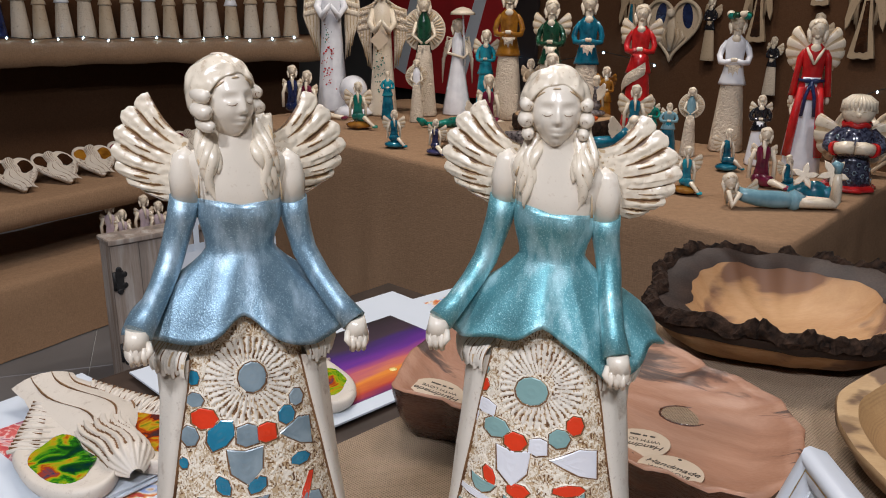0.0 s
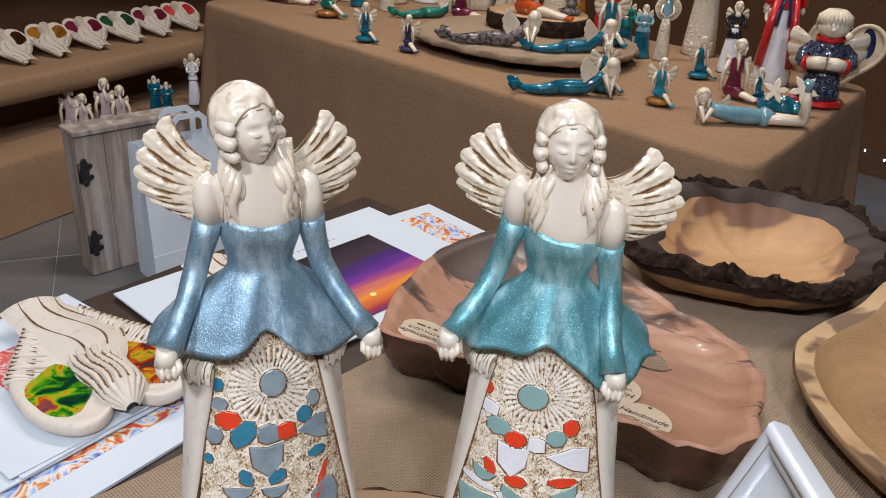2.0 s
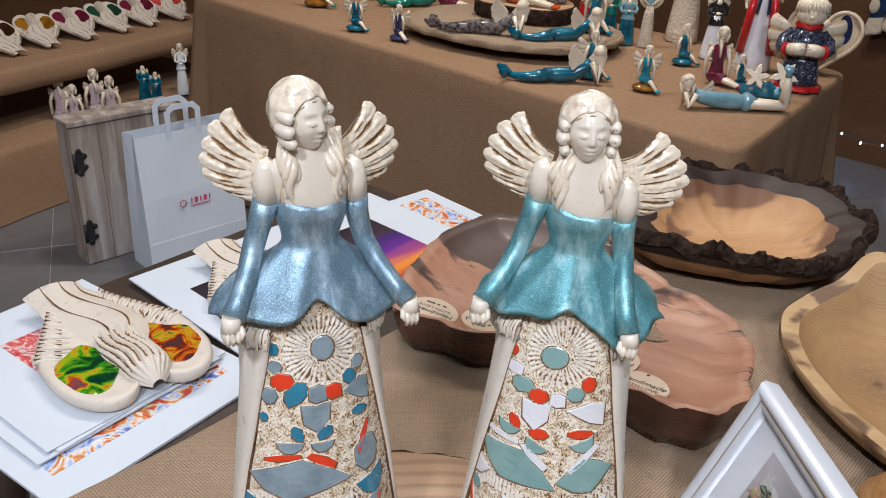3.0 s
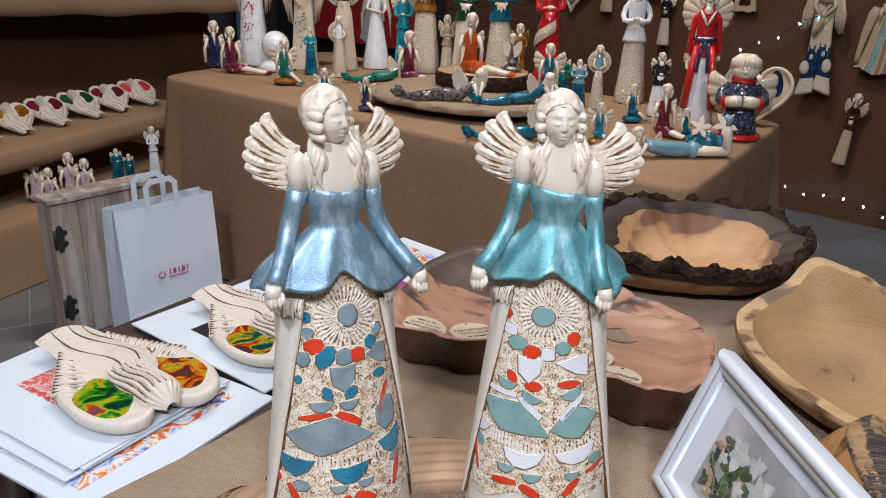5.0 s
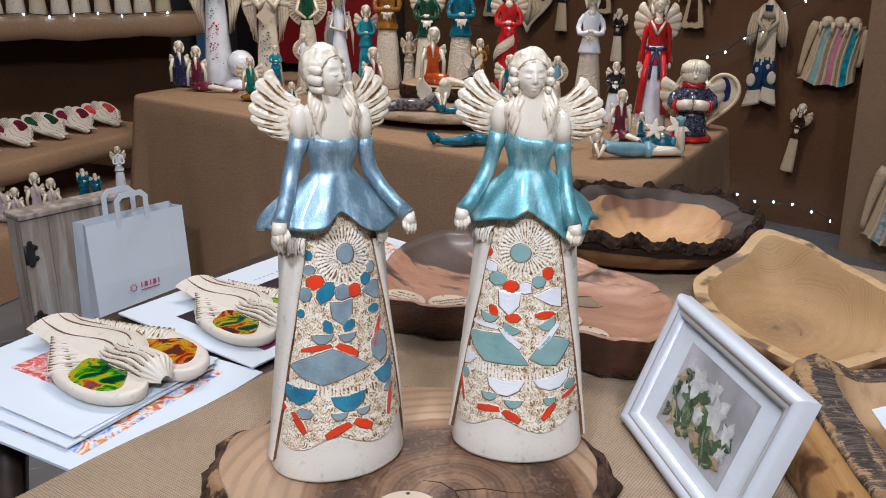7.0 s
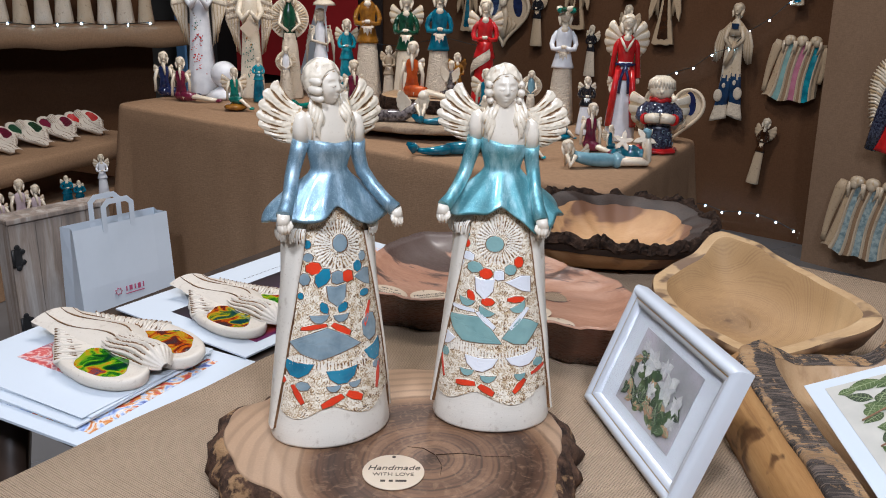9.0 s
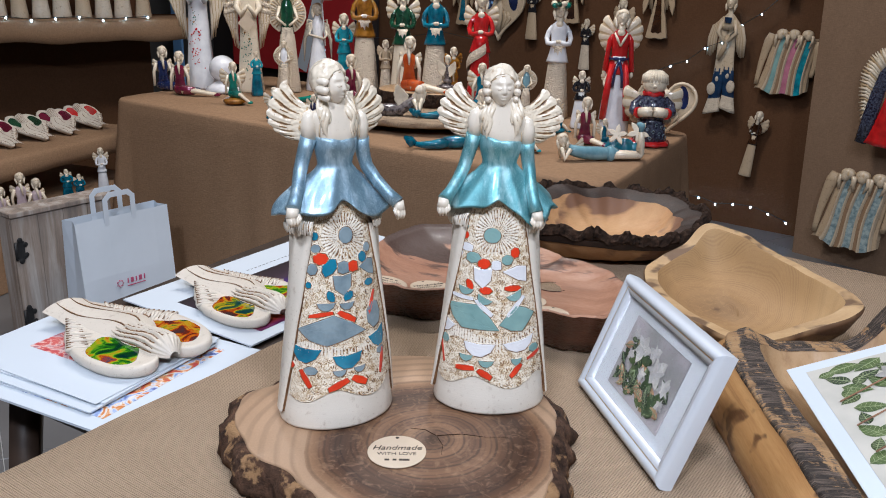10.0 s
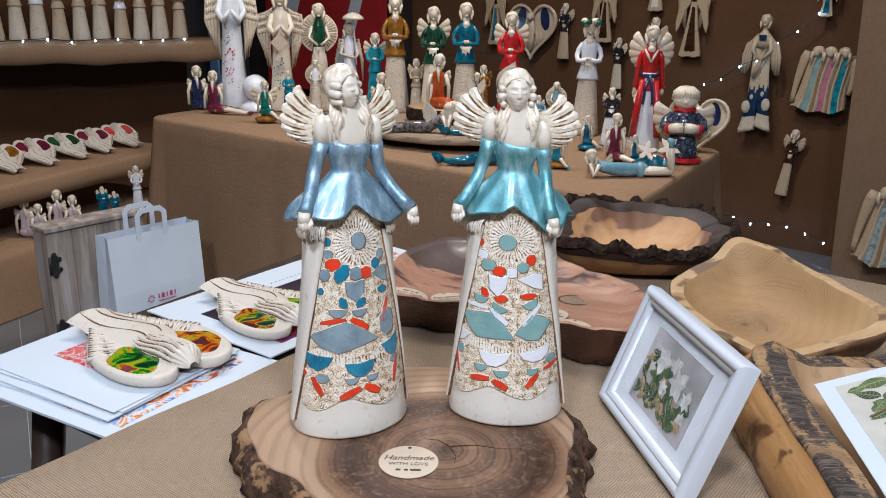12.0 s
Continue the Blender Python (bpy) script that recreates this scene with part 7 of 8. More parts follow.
def lying(x, y, ln, dress="teal", turn=0.0, z=TOP, label="", kick=True, tail=False):
    """A girl lying on her front, chin propped up, feet raised or a mermaid tail."""
    s = Shape()
    D = GLAZES[dress]
    rise = 0.09 * ln if tail else 0.0
    s.tube([(-0.30 * ln, 0, 0.13 * ln + rise), (-0.22 * ln, 0, 0.105 * ln + 0.5 * rise), (-0.12 * ln, 0, 0.085 * ln), (0.05 * ln, 0, 0.075 * ln), (0.2 * ln, 0, 0.07 * ln)], [0.055 * ln, 0.066 * ln, 0.075 * ln, 0.082 * ln, 0.07 * ln], D, segs=14)
    head_and_hair(s, Matrix(), (-0.37 * ln, 0, 0.23 * ln + rise), 0.065 * ln, CREAM, CREAM, False)
    for sx in (-1, 1):
        s.tube([(-0.29 * ln, sx * 0.06 * ln, 0.14 * ln + rise), (-0.36 * ln, sx * 0.09 * ln, 0.028 * ln), (-0.39 * ln, sx * 0.05 * ln, 0.16 * ln + rise)], [0.03 * ln, 0.03 * ln, 0.024 * ln], CREAM, segs=8)
    if tail:
        s.tube([(0.15 * ln, 0, 0.068 * ln), (0.27 * ln, 0.05 * ln, 0.060 * ln), (0.38 * ln, 0.05 * ln, 0.050 * ln), (0.48 * ln, -0.01 * ln, 0.042 * ln), (0.55 * ln, -0.04 * ln, 0.050 * ln)], [0.074 * ln, 0.064 * ln, 0.052 * ln, 0.040 * ln, 0.030 * ln], D, segs=12)
        for sx in (-1, 1):
            s.tube([(0.53 * ln, -0.035 * ln, 0.050 * ln), (0.60 * ln, (-0.04 + 0.06 * sx) * ln, 0.075 * ln), (0.67 * ln, (-0.03 + 0.12 * sx) * ln, 0.115 * ln)], [0.030 * ln, 0.062 * ln, 0.020 * ln], D, segs=10, flat=0.35)
    else:
        s.lathe([(0.05 * ln, 0.0), (0.10 * ln, 0.1 * ln), (0.075 * ln, 0.14 * ln)], D, pose(0.30 * ln, 0, 0.07 * ln, 0, -90, 0), 14, wobble=lambda a, f: 1 + 0.14 * math.sin(7 * a) * (1 - 0.5 * f))
        for sx in (-1, 1):
            knee, foot = Vector((0.55 * ln, sx * 0.034 * ln, 0.050 * ln)), Vector(((0.555 + 0.02 * sx) * ln, sx * 0.034 * ln, 0.40 * ln)) if kick else Vector((0.86 * ln, sx * 0.034 * ln, 0.05 * ln))
            s.tube([(0.2 * ln, sx * 0.035 * ln, 0.065 * ln), (0.40 * ln, sx * 0.036 * ln, 0.055 * ln), knee, knee.lerp(foot, 0.08) + Vector((0.012 * ln, 0, 0)), knee.lerp(foot, 0.5) + Vector((0.010 * ln, 0, 0)), knee.lerp(foot, 0.85)], [0.052 * ln, 0.046 * ln, 0.042 * ln, 0.040 * ln, 0.040 * ln, 0.026 * ln], CREAM, segs=10)
            s.tube([knee.lerp(foot, 0.80), knee.lerp(foot, 0.98), foot + Vector((-0.05 * ln, 0, 0.02 * ln))], [0.030 * ln, 0.034 * ln, 0.016 * ln], D, segs=9)
    small_wings(s, Matrix(), (0.26 if tail else 0.17) * ln, CREAM, (-0.24 * ln, 0.01 * ln, 0.15 * ln + rise), 45)
    ob = s.done("pottery_figurine", place=pose(x, y, z, 0, 0, turn))
    return tagged(ob, label or f"pottery girl lying on her front in {dress} glaze", "figurine", "pottery on the stall")


def robed(x, y, h, robe, wings, turn=0.0, label="", flowers=None):
    """A tall robed angel with folded hands and long feathered wings that hang beside it."""
    s, w = Shape(), 0.105 * h
    R, W = GLAZES[robe], GLAZES[wings]
    s.lathe([(w * 1.0, 0), (w * 1.04, 0.012 * h), (w * 0.9, 0.15 * h), (w * 0.72, 0.38 * h), (w * 0.62, 0.58 * h), (w * 0.66, 0.72 * h), (w * 0.60, 0.79 * h), (w * 0.3, 0.83 * h), (w * 0.24, 0.87 * h)], R, segs=28, squash=0.75, wobble=lambda a, f: 1 + 0.05 * math.sin(8 * a) * (1 - f))
    head_and_hair(s, Matrix(), (0, -0.006 * h, 0.905 * h), 0.056 * h, CREAM, CREAM)
    for sx in (-1, 1):
        s.tube([(sx * w * 0.6, 0, 0.78 * h), (sx * w * 0.85, -w * 0.2, 0.68 * h), (sx * w * 0.5, -w * 0.7, 0.62 * h), (0, -w * 0.85, 0.70 * h)], [w * 0.2, w * 0.24, w * 0.24, w * 0.12], R, segs=9)
        for k in range(12):
            f = k / 11
            a = Vector((sx * w * (0.35 + 0.15 * f), w * 0.40, (0.84 - 0.05 * f) * h))
            b = Vector((sx * w * (0.85 + 0.75 * f), w * (0.50 + 0.05 * (k % 2)), (0.80 - 0.03 * f) * h))
            c = Vector((sx * w * (0.88 + 0.85 * f), w * 0.55, (0.64 - 0.02 * f) * h))
            d = Vector((sx * w * (0.80 + 0.55 * f + 0.1 * math.sin(k * 2.1)), w * 0.50, (0.34 + 0.17 * f ** 1.5 + 0.015 * math.sin(k * 2.7)) * h))
            s.tube([a, b, c, c.lerp(d, 0.5) + Vector((sx * w * 0.06, 0, 0)), d], [w * 0.10, w * 0.13, w * 0.13, w * 0.10, w * 0.03], STAINED if k % 3 == 1 else W, segs=8, flat=0.7)
            for q in range(3):
                e = b.lerp(c, 0.2 + 0.35 * q) + Vector((0, -w * 0.10, 0))
                s.ball(e, w * 0.10, W, (0.9, 0.5, 1.7), segs=7)
    if flowers:
        rnd = random.Random(int(h * 1000))
        for k in range(64):
            zc, ac = ((0.50, -112), (0.40, -92), (0.33, -118), (0.22, -96))[k % 4]
            a, z = math.radians(ac + rnd.gauss(0, 11)), (zc + rnd.gauss(0, 0.038)) * h
            r = w * (0.99 - 0.55 * z / h)
            s.ball((r * math.cos(a), r * 0.77 * math.sin(a), z), w * rnd.uniform(0.018, 0.062), GLAZES[flowers if k % 4 else ("amber" if k % 8 else "emerald")], (1, 0.3, rnd.uniform(0.6, 1.3)), segs=6)
    ob = s.done("pottery_figurine", place=pose(x, y, TOP, 0, 0, turn))
    return tagged(ob, label, "figurine", "pottery on the stall")


def dome_angel(x, y, h, top, turn=0.0):
    """A figure in a long gown before one rounded shell of ribbed wings."""
    s, w = Shape(), 0.11 * h
    T = GLAZES[top]
    s.lathe([(w, 0), (w * 1.02, 0.01 * h), (w * 0.85, 0.2 * h), (w * 0.66, 0.45 * h), (w * 0.5, 0.58 * h)], CRACKLE, segs=22, squash=0.8)
    s.lathe([(w * 0.6, 0.52 * h), (w * 0.48, 0.60 * h), (w * 0.58, 0.74 * h), (w * 0.4, 0.80 * h), (w * 0.22, 0.83 * h), (w * 0.2, 0.87 * h)], T, segs=18, squash=0.7)
    head_and_hair(s, Matrix(), (0, 0, 0.90 * h), 0.054 * h, CREAM, CREAM)
    shell = [((0.125 + 0.055 * abs(math.cos(math.radians(a)))) * h * math.cos(math.radians(a)), (0.19 - 0.05 * soft(a - 90, 18)) * h * math.sin(math.radians(a))) for a in range(-60, 241, 6)]
    s.slab(shell, -0.008 * h, 0.012 * h, CREAM, pose(0, w * 0.7, 0.70 * h, 90, 0, 0), bevel=0.005 * h)
    for a in range(-50, 231, 10):
        c, sn = math.cos(math.radians(a)), math.sin(math.radians(a))
        s.tube([(0.06 * h * c, w * 0.7 - 0.012 * h, 0.70 * h + 0.06 * h * sn), ((0.115 + 0.05 * abs(c)) * h * c, w * 0.7 - 0.012 * h, 0.70 * h + 0.165 * h * sn)], [0.003 * h, 0.008 * h], STAINED if a % 40 else CREAM, segs=6)
    for sx in (-1, 1):
        s.tube([(sx * w * 0.55, 0, 0.76 * h), (sx * w * 0.85, -w * 0.2, 0.66 * h), (sx * w * 0.15, -w * 0.75, 0.60 * h)], [w * 0.15, w * 0.14, w * 0.1], CREAM, segs=8)
    ob = s.done("pottery_figurine", place=pose(x, y, TOP, 0, 0, turn))
    return tagged(ob, f"pottery angel in {top} glaze before a ribbed round shell of wings", "figurine", "pottery on the stall")


def lady_with_parasol(x, y, h, turn=0.0):
    s, w = Shape(), 0.12 * h
    s.lathe([(w * 1.1, 0), (w * 1.12, 0.01 * h), (w * 0.95, 0.15 * h), (w * 0.6, 0.40 * h), (w * 0.42, 0.55 * h), (w * 0.5, 0.66 * h), (w * 0.3, 0.72 * h), (w * 0.18, 0.76 * h)], WHITE, segs=26, wobble=lambda a, f: 1 + 0.07 * math.sin(9 * a) * (1 - f))
    head_and_hair(s, Matrix(), (0, 0, 0.80 * h), 0.055 * h, CREAM, CREAM)
    s.tube([(w * 0.6, -w * 0.5, 0.45 * h), (w * 0.35, -w * 0.4, 0.95 * h)], 0.008 * h, WHITE, segs=6)
    s.lathe([(0.115 * h, 0.90 * h), (0.105 * h, 0.925 * h), (0.06 * h, 0.955 * h), (0.01 * h, 0.970 * h)], CREAM, pose(w * 0.35, -w * 0.35, 0), 18, wobble=lambda a, f: 1 + 0.05 * math.sin(9 * a) * (1 - f))
    for sx in (-1, 1):
        s.tube([(sx * w * 0.45, 0, 0.66 * h), (sx * w * 0.75, -w * 0.3, 0.56 * h), (w * 0.5, -w * 0.6, 0.52 * h)], [w * 0.14, w * 0.13, w * 0.1], CREAM, segs=8)
        for k in range(5):
            s.tube([(sx * w * 0.3, w * 0.3, 0.68 * h), (sx * w * (0.8 + 0.08 * k), w * 0.5, (0.70 - 0.05 * k) * h), (sx * w * (1.0 + 0.04 * k), w * 0.5, (0.52 - 0.06 * k) * h)], [w * 0.1, w * 0.13, w * 0.04], CREAM, segs=6, flat=0.5)
    ob = s.done("pottery_figurine", place=pose(x, y, TOP, 0, 0, turn))
    return tagged(ob, "white glazed pottery lady under a small parasol", "figurine", "pottery on the stall")


# turntable slab and small trunk slice that carry some of them
s = Shape()
s.lathe([(0.10, 0), (0.11, 0.004), (0.11, 0.018), (0.10, 0.022)], BLACKIRON, pose(0.10, 2.13, TOP), 40)
tagged(s.done("turntable"), "low black turntable under the wooden slab", "turntable")
rustic_slice("jute_disc", 0.34, 0.265, 0, 0.028, pose(0.085, 2.17, TOP + 0.022, 0, 0, -28), JUTE, JUTE, "round disc wrapped in frayed pale jute on a turntable", 8.0, rough=0.06)
rustic_slice("wood_slice", 0.165, 0.125, 0, 0.052, pose(0.125, 2.275, TOP + 0.0505, 0, 0, -30), SAPWOOD, BARK, "small trunk slice with bark on the pale slab", 12.0, rough=0.10)

seated(-0.945, 2.86, 0.215, "navy", 15, legs=0.8)
seated(-0.850, 2.74, 0.205, "burgundy", 0)
robed(-0.800, 2.95, 0.60, "white", "cream", 10, "tall white glazed pottery angel with a floral gown and long wings", flowers="red")
robed(-0.575, 2.86, 0.52, "cream", "crackle", 8, "tall cream pottery angel with long wings and a card tag", flowers="emerald")
s = Shape()
s.box((0.052, 0.004, 0.052), CARD, Matrix.Identity(4), 0.0008)
tagged(s.done("card_tag", place=pose(-0.572, 2.785, 1.045, 0, 45, 8)), "square kraft card tag hung on a pottery angel", "tag")
seated(-0.595, 2.50, 0.160, "emerald", 10, base="amber", legs=0.5)
standing(-0.535, 2.75, 0.185, "turquoise", "teal", None, 15, slim=1.2)
dome_angel(-0.415, 2.88, 0.47, "green", 8)
dome_angel(-0.415, 2.70, 0.24, "white", 5)
lady_with_parasol(-0.290, 2.95, 0.43, 5)
standing(-0.175, 2.92, 0.34, "turquoise", "turquoise", "cream", 0)
seated(-0.140, 2.62, 0.22, "burgundy", 8, legs=0.6)
lying(-0.235, 2.62, 0.24, "emerald", 200, tail=True)
standing(-0.085, 2.86, 0.50, "amber", "crackle", None, 0)
standing(0.005, 2.80, 0.24, "tan", "crackle", "tan", 0)
standing(0.075, 2.74, 0.46, "green", "cream", "cream", -5)
seated(0.080, 2.225, 0.225, "orange", -12, z=0.854, legs=0.85)
standing(0.205, 2.66, 0.48, "teal", "crackle", None, 0, label="tall pottery figure in a deep blue coat and grey crackle skirt")
standing(0.270, 2.52, 0.24, "amber", "amber", "amber", 0)
seated(0.225, 2.255, 0.125, "silver", 150, z=0.854, base="silver", legs=0.5)
standing(0.375, 2.52, 0.45, "red", "red", "cream", -8, ribbon="crackle", label="tall pottery lady in red with a pale twisted ribbon skirt")
lying(0.010, 1.985, 0.27, "silver", 170, z=0.802, tail=True)
lying(0.235, 1.965, 0.24, "teal", 195, z=0.802, tail=True)
lying(0.215, 1.700, 0.25, "teal", 185, tail=True)
seated(0.330, 2.10, 0.165, "teal", -10, z=0.802, base="teal", legs=0.4)
standing(0.395, 2.24, 0.17, "emerald", "teal", "cream", -10, slim=1.5)
standing(0.445, 2.20, 0.16, "paleblue", "teal", "cream", -5, slim=1.5)
dome_angel(0.505, 2.18, 0.215, "paleblue", -12)
standing(0.640, 2.30, 0.43, "white", "crackle", None, -12, label="tall pottery cook in white with a grey crackle skirt")
s = Shape()
for k in range(9):
    a = 2 * math.pi * k / 9
    s.ball((0.026 * math.cos(a), 0.024 * math.sin(a), 0.004 * math.sin(3 * a)), 0.013, (GLAZES["green"], CREAM, GLAZES["emerald"])[k % 3], (1, 1, 0.8), segs=7)
tagged(s.done("pottery_wreath", place=pose(0.640, 2.29, 1.167)), "small pottery wreath with green leaves on the cook's head", "ornament")
standing(0.780, 1.975, 0.425, "red", "white", "cream", -14, sash="navy", trim="red", arms_down=True, span=0.235, label="tall pottery angel in a red dress with a blue bow")
standing(0.685, 2.08, 0.205, "black", "white", "cream", -10, slim=1.3)
seated(0.632, 1.785, 0.175, "burgundy", -15, legs=0.5)
seated(0.580, 1.97, 0.115, "teal", 20, base="teal", legs=0.4)
seated(0.423, 1.66, 0.115, "turquoise", -10, base="amber", legs=0.4)


def star_ornament(x, y, turn):
    """Two clay starfish propped on a glossy glazed rock."""
    s = Shape()
    for cx, cy, r in ((0.0, 0.0, 0.036), (-0.034, 0.012, 0.030), (0.030, -0.004, 0.026)):
        rows = []
        for i in range(10):
            el = math.pi / 2 * i / 9.3
            rows.append([Vector((cx + r * math.cos(el) * math.cos(a) * (1 + 0.16 * wave_noise(3 * math.cos(a), 3 * math.sin(a), cx * 90)), cy + 0.7 * r * math.cos(el) * math.sin(a), 0.95 * r * math.sin(el) * (1 + 0.1 * math.sin(3 * a)))) for a in (2 * math.pi * q / 20 for q in range(20))])
        s.grid(rows, GLAZES["teal"], True, (True, True))
    for cx, z, r, rot in ((-0.030, 0.052, 0.034, 10), (0.034, 0.062, 0.038, -18)):
        star = []
        for k in range(20):
            a = math.radians(rot + 18 * k)
            star.append(((0.68 + 0.32 * math.cos(math.pi * k / 2)) * r * math.cos(a), (0.68 + 0.32 * math.cos(math.pi * k / 2)) * r * math.sin(a)))
        s.slab(star, -0.004, 0.005, CREAM, pose(cx, -0.022, z, 74, 0, 0), bevel=0.003, smooth=True)
    return tagged(s.done("star_ornament", place=pose(x, y, TOP, 0, 0, turn)), "two cream clay stars on a glossy teal rock", "ornament", "pottery on the stall")


star_ornament(0.740, 1.690, -10)
seated(0.295, 1.751, 0.125, "teal", 15, base="teal", legs=0.4)
seated(0.690, 1.76, 0.085, "teal", 30, base="teal", legs=0.4)
lying(0.600, 1.545, 0.26, "paleblue", 4)
seated(-0.400, 2.150, 0.115, "teal", 10, legs=0.4, base="teal")
seated(-0.256, 2.055, 0.105, "purple", -20, legs=0.5, base="purple")
standing(0.81, 2.16, 0.22, "cream", "crackle", "cream", -15)


def carol_singer():
    s = Shape()
    N, R = GLAZES["charcoal"], GLAZES["red"]
    s.lathe([(0.058, 0), (0.066, 0.003), (0.064, 0.010), (0.052, 0.018)], R, segs=36, wobble=lambda a, f: 1 + 0.05 * math.sin(9 * a))
    s.lathe([(0.055, 0.012), (0.050, 0.04), (0.043, 0.075), (0.040, 0.095)], N, segs=36, wobble=lambda a, f: 1 + 0.035 * math.sin(9 * a) * (1 - f))
    s.lathe([(0.040, 0.085), (0.050, 0.092), (0.051, 0.115), (0.044, 0.148), (0.026, 0.166)], N, segs=28)
    for k in range(16):
        a, z = math.radians(-170 + 57 * k % 160), 0.028 + 0.007 * (k % 7) + (0.065 if k % 3 == 0 else 0)
        r = 0.0515 - 0.12 * (z - 0.03) if z < 0.09 else 0.050 - 0.10 * max(0, z - 0.115)
        c = Vector((r * math.cos(a), r * math.sin(a), z))
        s.tube([c + Vector((-math.sin(a) * 0.005 * math.cos(q), math.cos(a) * 0.005 * math.cos(q), 0.005 * math.sin(q))) for q in (0, 1.1, 2.2, 3.3, 4.4, 5.5)], 0.0013, GREYBLUE, segs=5)
    s.tube([(0.029 * math.cos(a), 0.029 * math.sin(a), 0.165 + 0.003 * math.sin(5 * a)) for a in (2 * math.pi * i / 20 for i in range(21))], 0.0075, R, segs=8)
    s.ball((0, -0.002, 0.196), 0.036, CREAM, (1.08, 1, 0.90), segs=18)
    s.ball((0, -0.038, 0.192), 0.006, CREAM, segs=8)
    for sx in (-1, 1):
        s.tube([(sx * (0.008 + 0.004 * q), -0.0365 + 0.0008 * q * q, 0.2005 - 0.001 * math.sin(q)) for q in range(4)], 0.0011, STAINED, segs=5)
    for k in range(17):
        a = math.radians(-112 + 14 * k)
        s.tube([(0.040 * math.sin(a), 0.001 - 0.034 * math.cos(a), 0.203 - 0.008 * (abs(k - 8) > 5)), (0.036 * math.sin(a), 0.001 - 0.032 * math.cos(a), 0.221), (0.020 * math.sin(a), -0.016 * math.cos(a), 0.234), (0, 0.002, 0.238)], [0.0048, 0.0056, 0.0048, 0.003], CREAM, segs=7)
    for sx in (-1, 1):
        s.tube([(sx * 0.036, 0, 0.150), (sx * 0.056, -0.010, 0.128), (sx * 0.058, -0.028, 0.112), (sx * 0.046, -0.044, 0.108)], [0.012, 0.016, 0.017, 0.016], N, segs=12)
        s.tube([(sx * 0.048, -0.042, 0.108), (sx * 0.041, -0.048, 0.109)], 0.0185, R, segs=12)
        s.tube([(sx * 0.042, -0.048, 0.109), (sx * 0.022, -0.056, 0.113), (sx * 0.002, -0.059, 0.114)], [0.015, 0.017, 0.016], CREAM, segs=12)
        for q in range(3):
            s.tube([(sx * 0.014, -0.068 + 0.002 * q, 0.120 - 0.006 * q), (sx * 0.002, -0.072 + 0.002 * q, 0.119 - 0.006 * q)], 0.0036, CREAM, segs=6)
    small_wings(s, Matrix(), 0.120, CREAM, (0, 0.03, 0.125), 16)
    tagged(s.done("pottery_figurine", place=pose(0.850, 1.790, TOP, 0, 0, -16)), "round pottery carol singer in speckled charcoal with red trim", "figurine", "pottery on the stall")


carol_singer()

s = Shape()
s.lathe([(0.07, 0), (0.08, 0.01), (0.055, 0.03), (0.02, 0.05)], WHITE, segs=24)
s.ball((0, 0, 0.098), 0.056, WHITE, segs=20)
tagged(s.done("glazed_globe", place=pose(-0.690, 2.84, TOP)), "round white glazed globe on a dish", "ornament")


def winged_heart(x, y, z, size, turn, tilt=0.0):
    """A heart of two drooping wings with feather grooves and glazed hollows, a small praying figure between them."""
    s = Shape()
    def curve(q, k=1.0):
        hx = 16 * math.sin(q) ** 3 / 32
        hz = (13 * math.cos(q) - 5 * math.cos(2 * q) - 2 * math.cos(3 * q) - math.cos(4 * q)) / 30
        return (hx * k * size, (0.50 + 0.98 * hz * k) * size)
    body = [curve(2 * math.pi * i / 48) for i in range(48)]
    s.slab(body, -0.02 * size, 0.020 * size, WALLCREAM, pose(0, 0.010, 0, 90, 0, 0), bevel=0.012 * size, smooth=True)
    s.tube([(a, -0.012, b) for a, b in body + body[:1]], 0.030 * size, WALLCREAM, segs=8, flat=0.7)
    for sx in (-1, 1):
        pool = [(sx * (0.25 + 0.10 * math.cos(a)) * size, (0.66 + 0.19 * math.sin(a) - 0.05 * math.cos(a)) * size) for a in (2 * math.pi * i / 20 for i in range(20))]
        s.slab(pool if sx > 0 else pool[::-1], 0.020 * size, 0.027 * size, GLAZES["navy"], pose(0, 0.010, 0, 90, 0, 0), bevel=0.003 * size)
        for k in range(4):
            f = k / 3
            s.tube([(sx * (0.08 + 0.10 * f) * size, -0.014, (0.46 - 0.02 * f) * size), (sx * (0.13 + 0.10 * f) * size, -0.018, 0.34 * size), (sx * (0.03 + 0.05 * f) * size, -0.012, (0.08 + 0.05 * f) * size)], [0.02 * size, 0.035 * size, 0.012 * size], WALLCREAM if k % 2 else PLAQUE, segs=8, flat=0.6)
    s.ball((0, -size * 0.10, size * 0.70), size * 0.070, CREAM)
    s.lathe([(size * 0.03, 0.10 * size), (size * 0.07, 0.3 * size), (size * 0.085, 0.5 * size), (size * 0.04, 0.64 * size)], WALLCREAM, pose(0, -0.05 * size, 0), 16, squash=0.5)
    return tagged(s.done("heart_ornament", place=pose(x, y, z, tilt, 0, turn)), "clay heart of two wings round a praying figure", "ornament")


winged_heart(0.955, 1.960, TOP, 0.20, -34, -8)

# pale pottery along the upper shelf, turned tan partly to carry its shade
for k in range(16):
    gx = -1.66 + 0.103 * k
    p = UP @ Vector((gx, 0.10 + 0.02 * (k % 3), 0.975))
    standing(p.x, p.y, 0.34 + 0.02 * (k % 3), "tan" if k % 4 else "white", "navy" if k == 1 else ("crackle" if k % 3 else "tan"), None, 20, z=0.9765, slim=1.05)

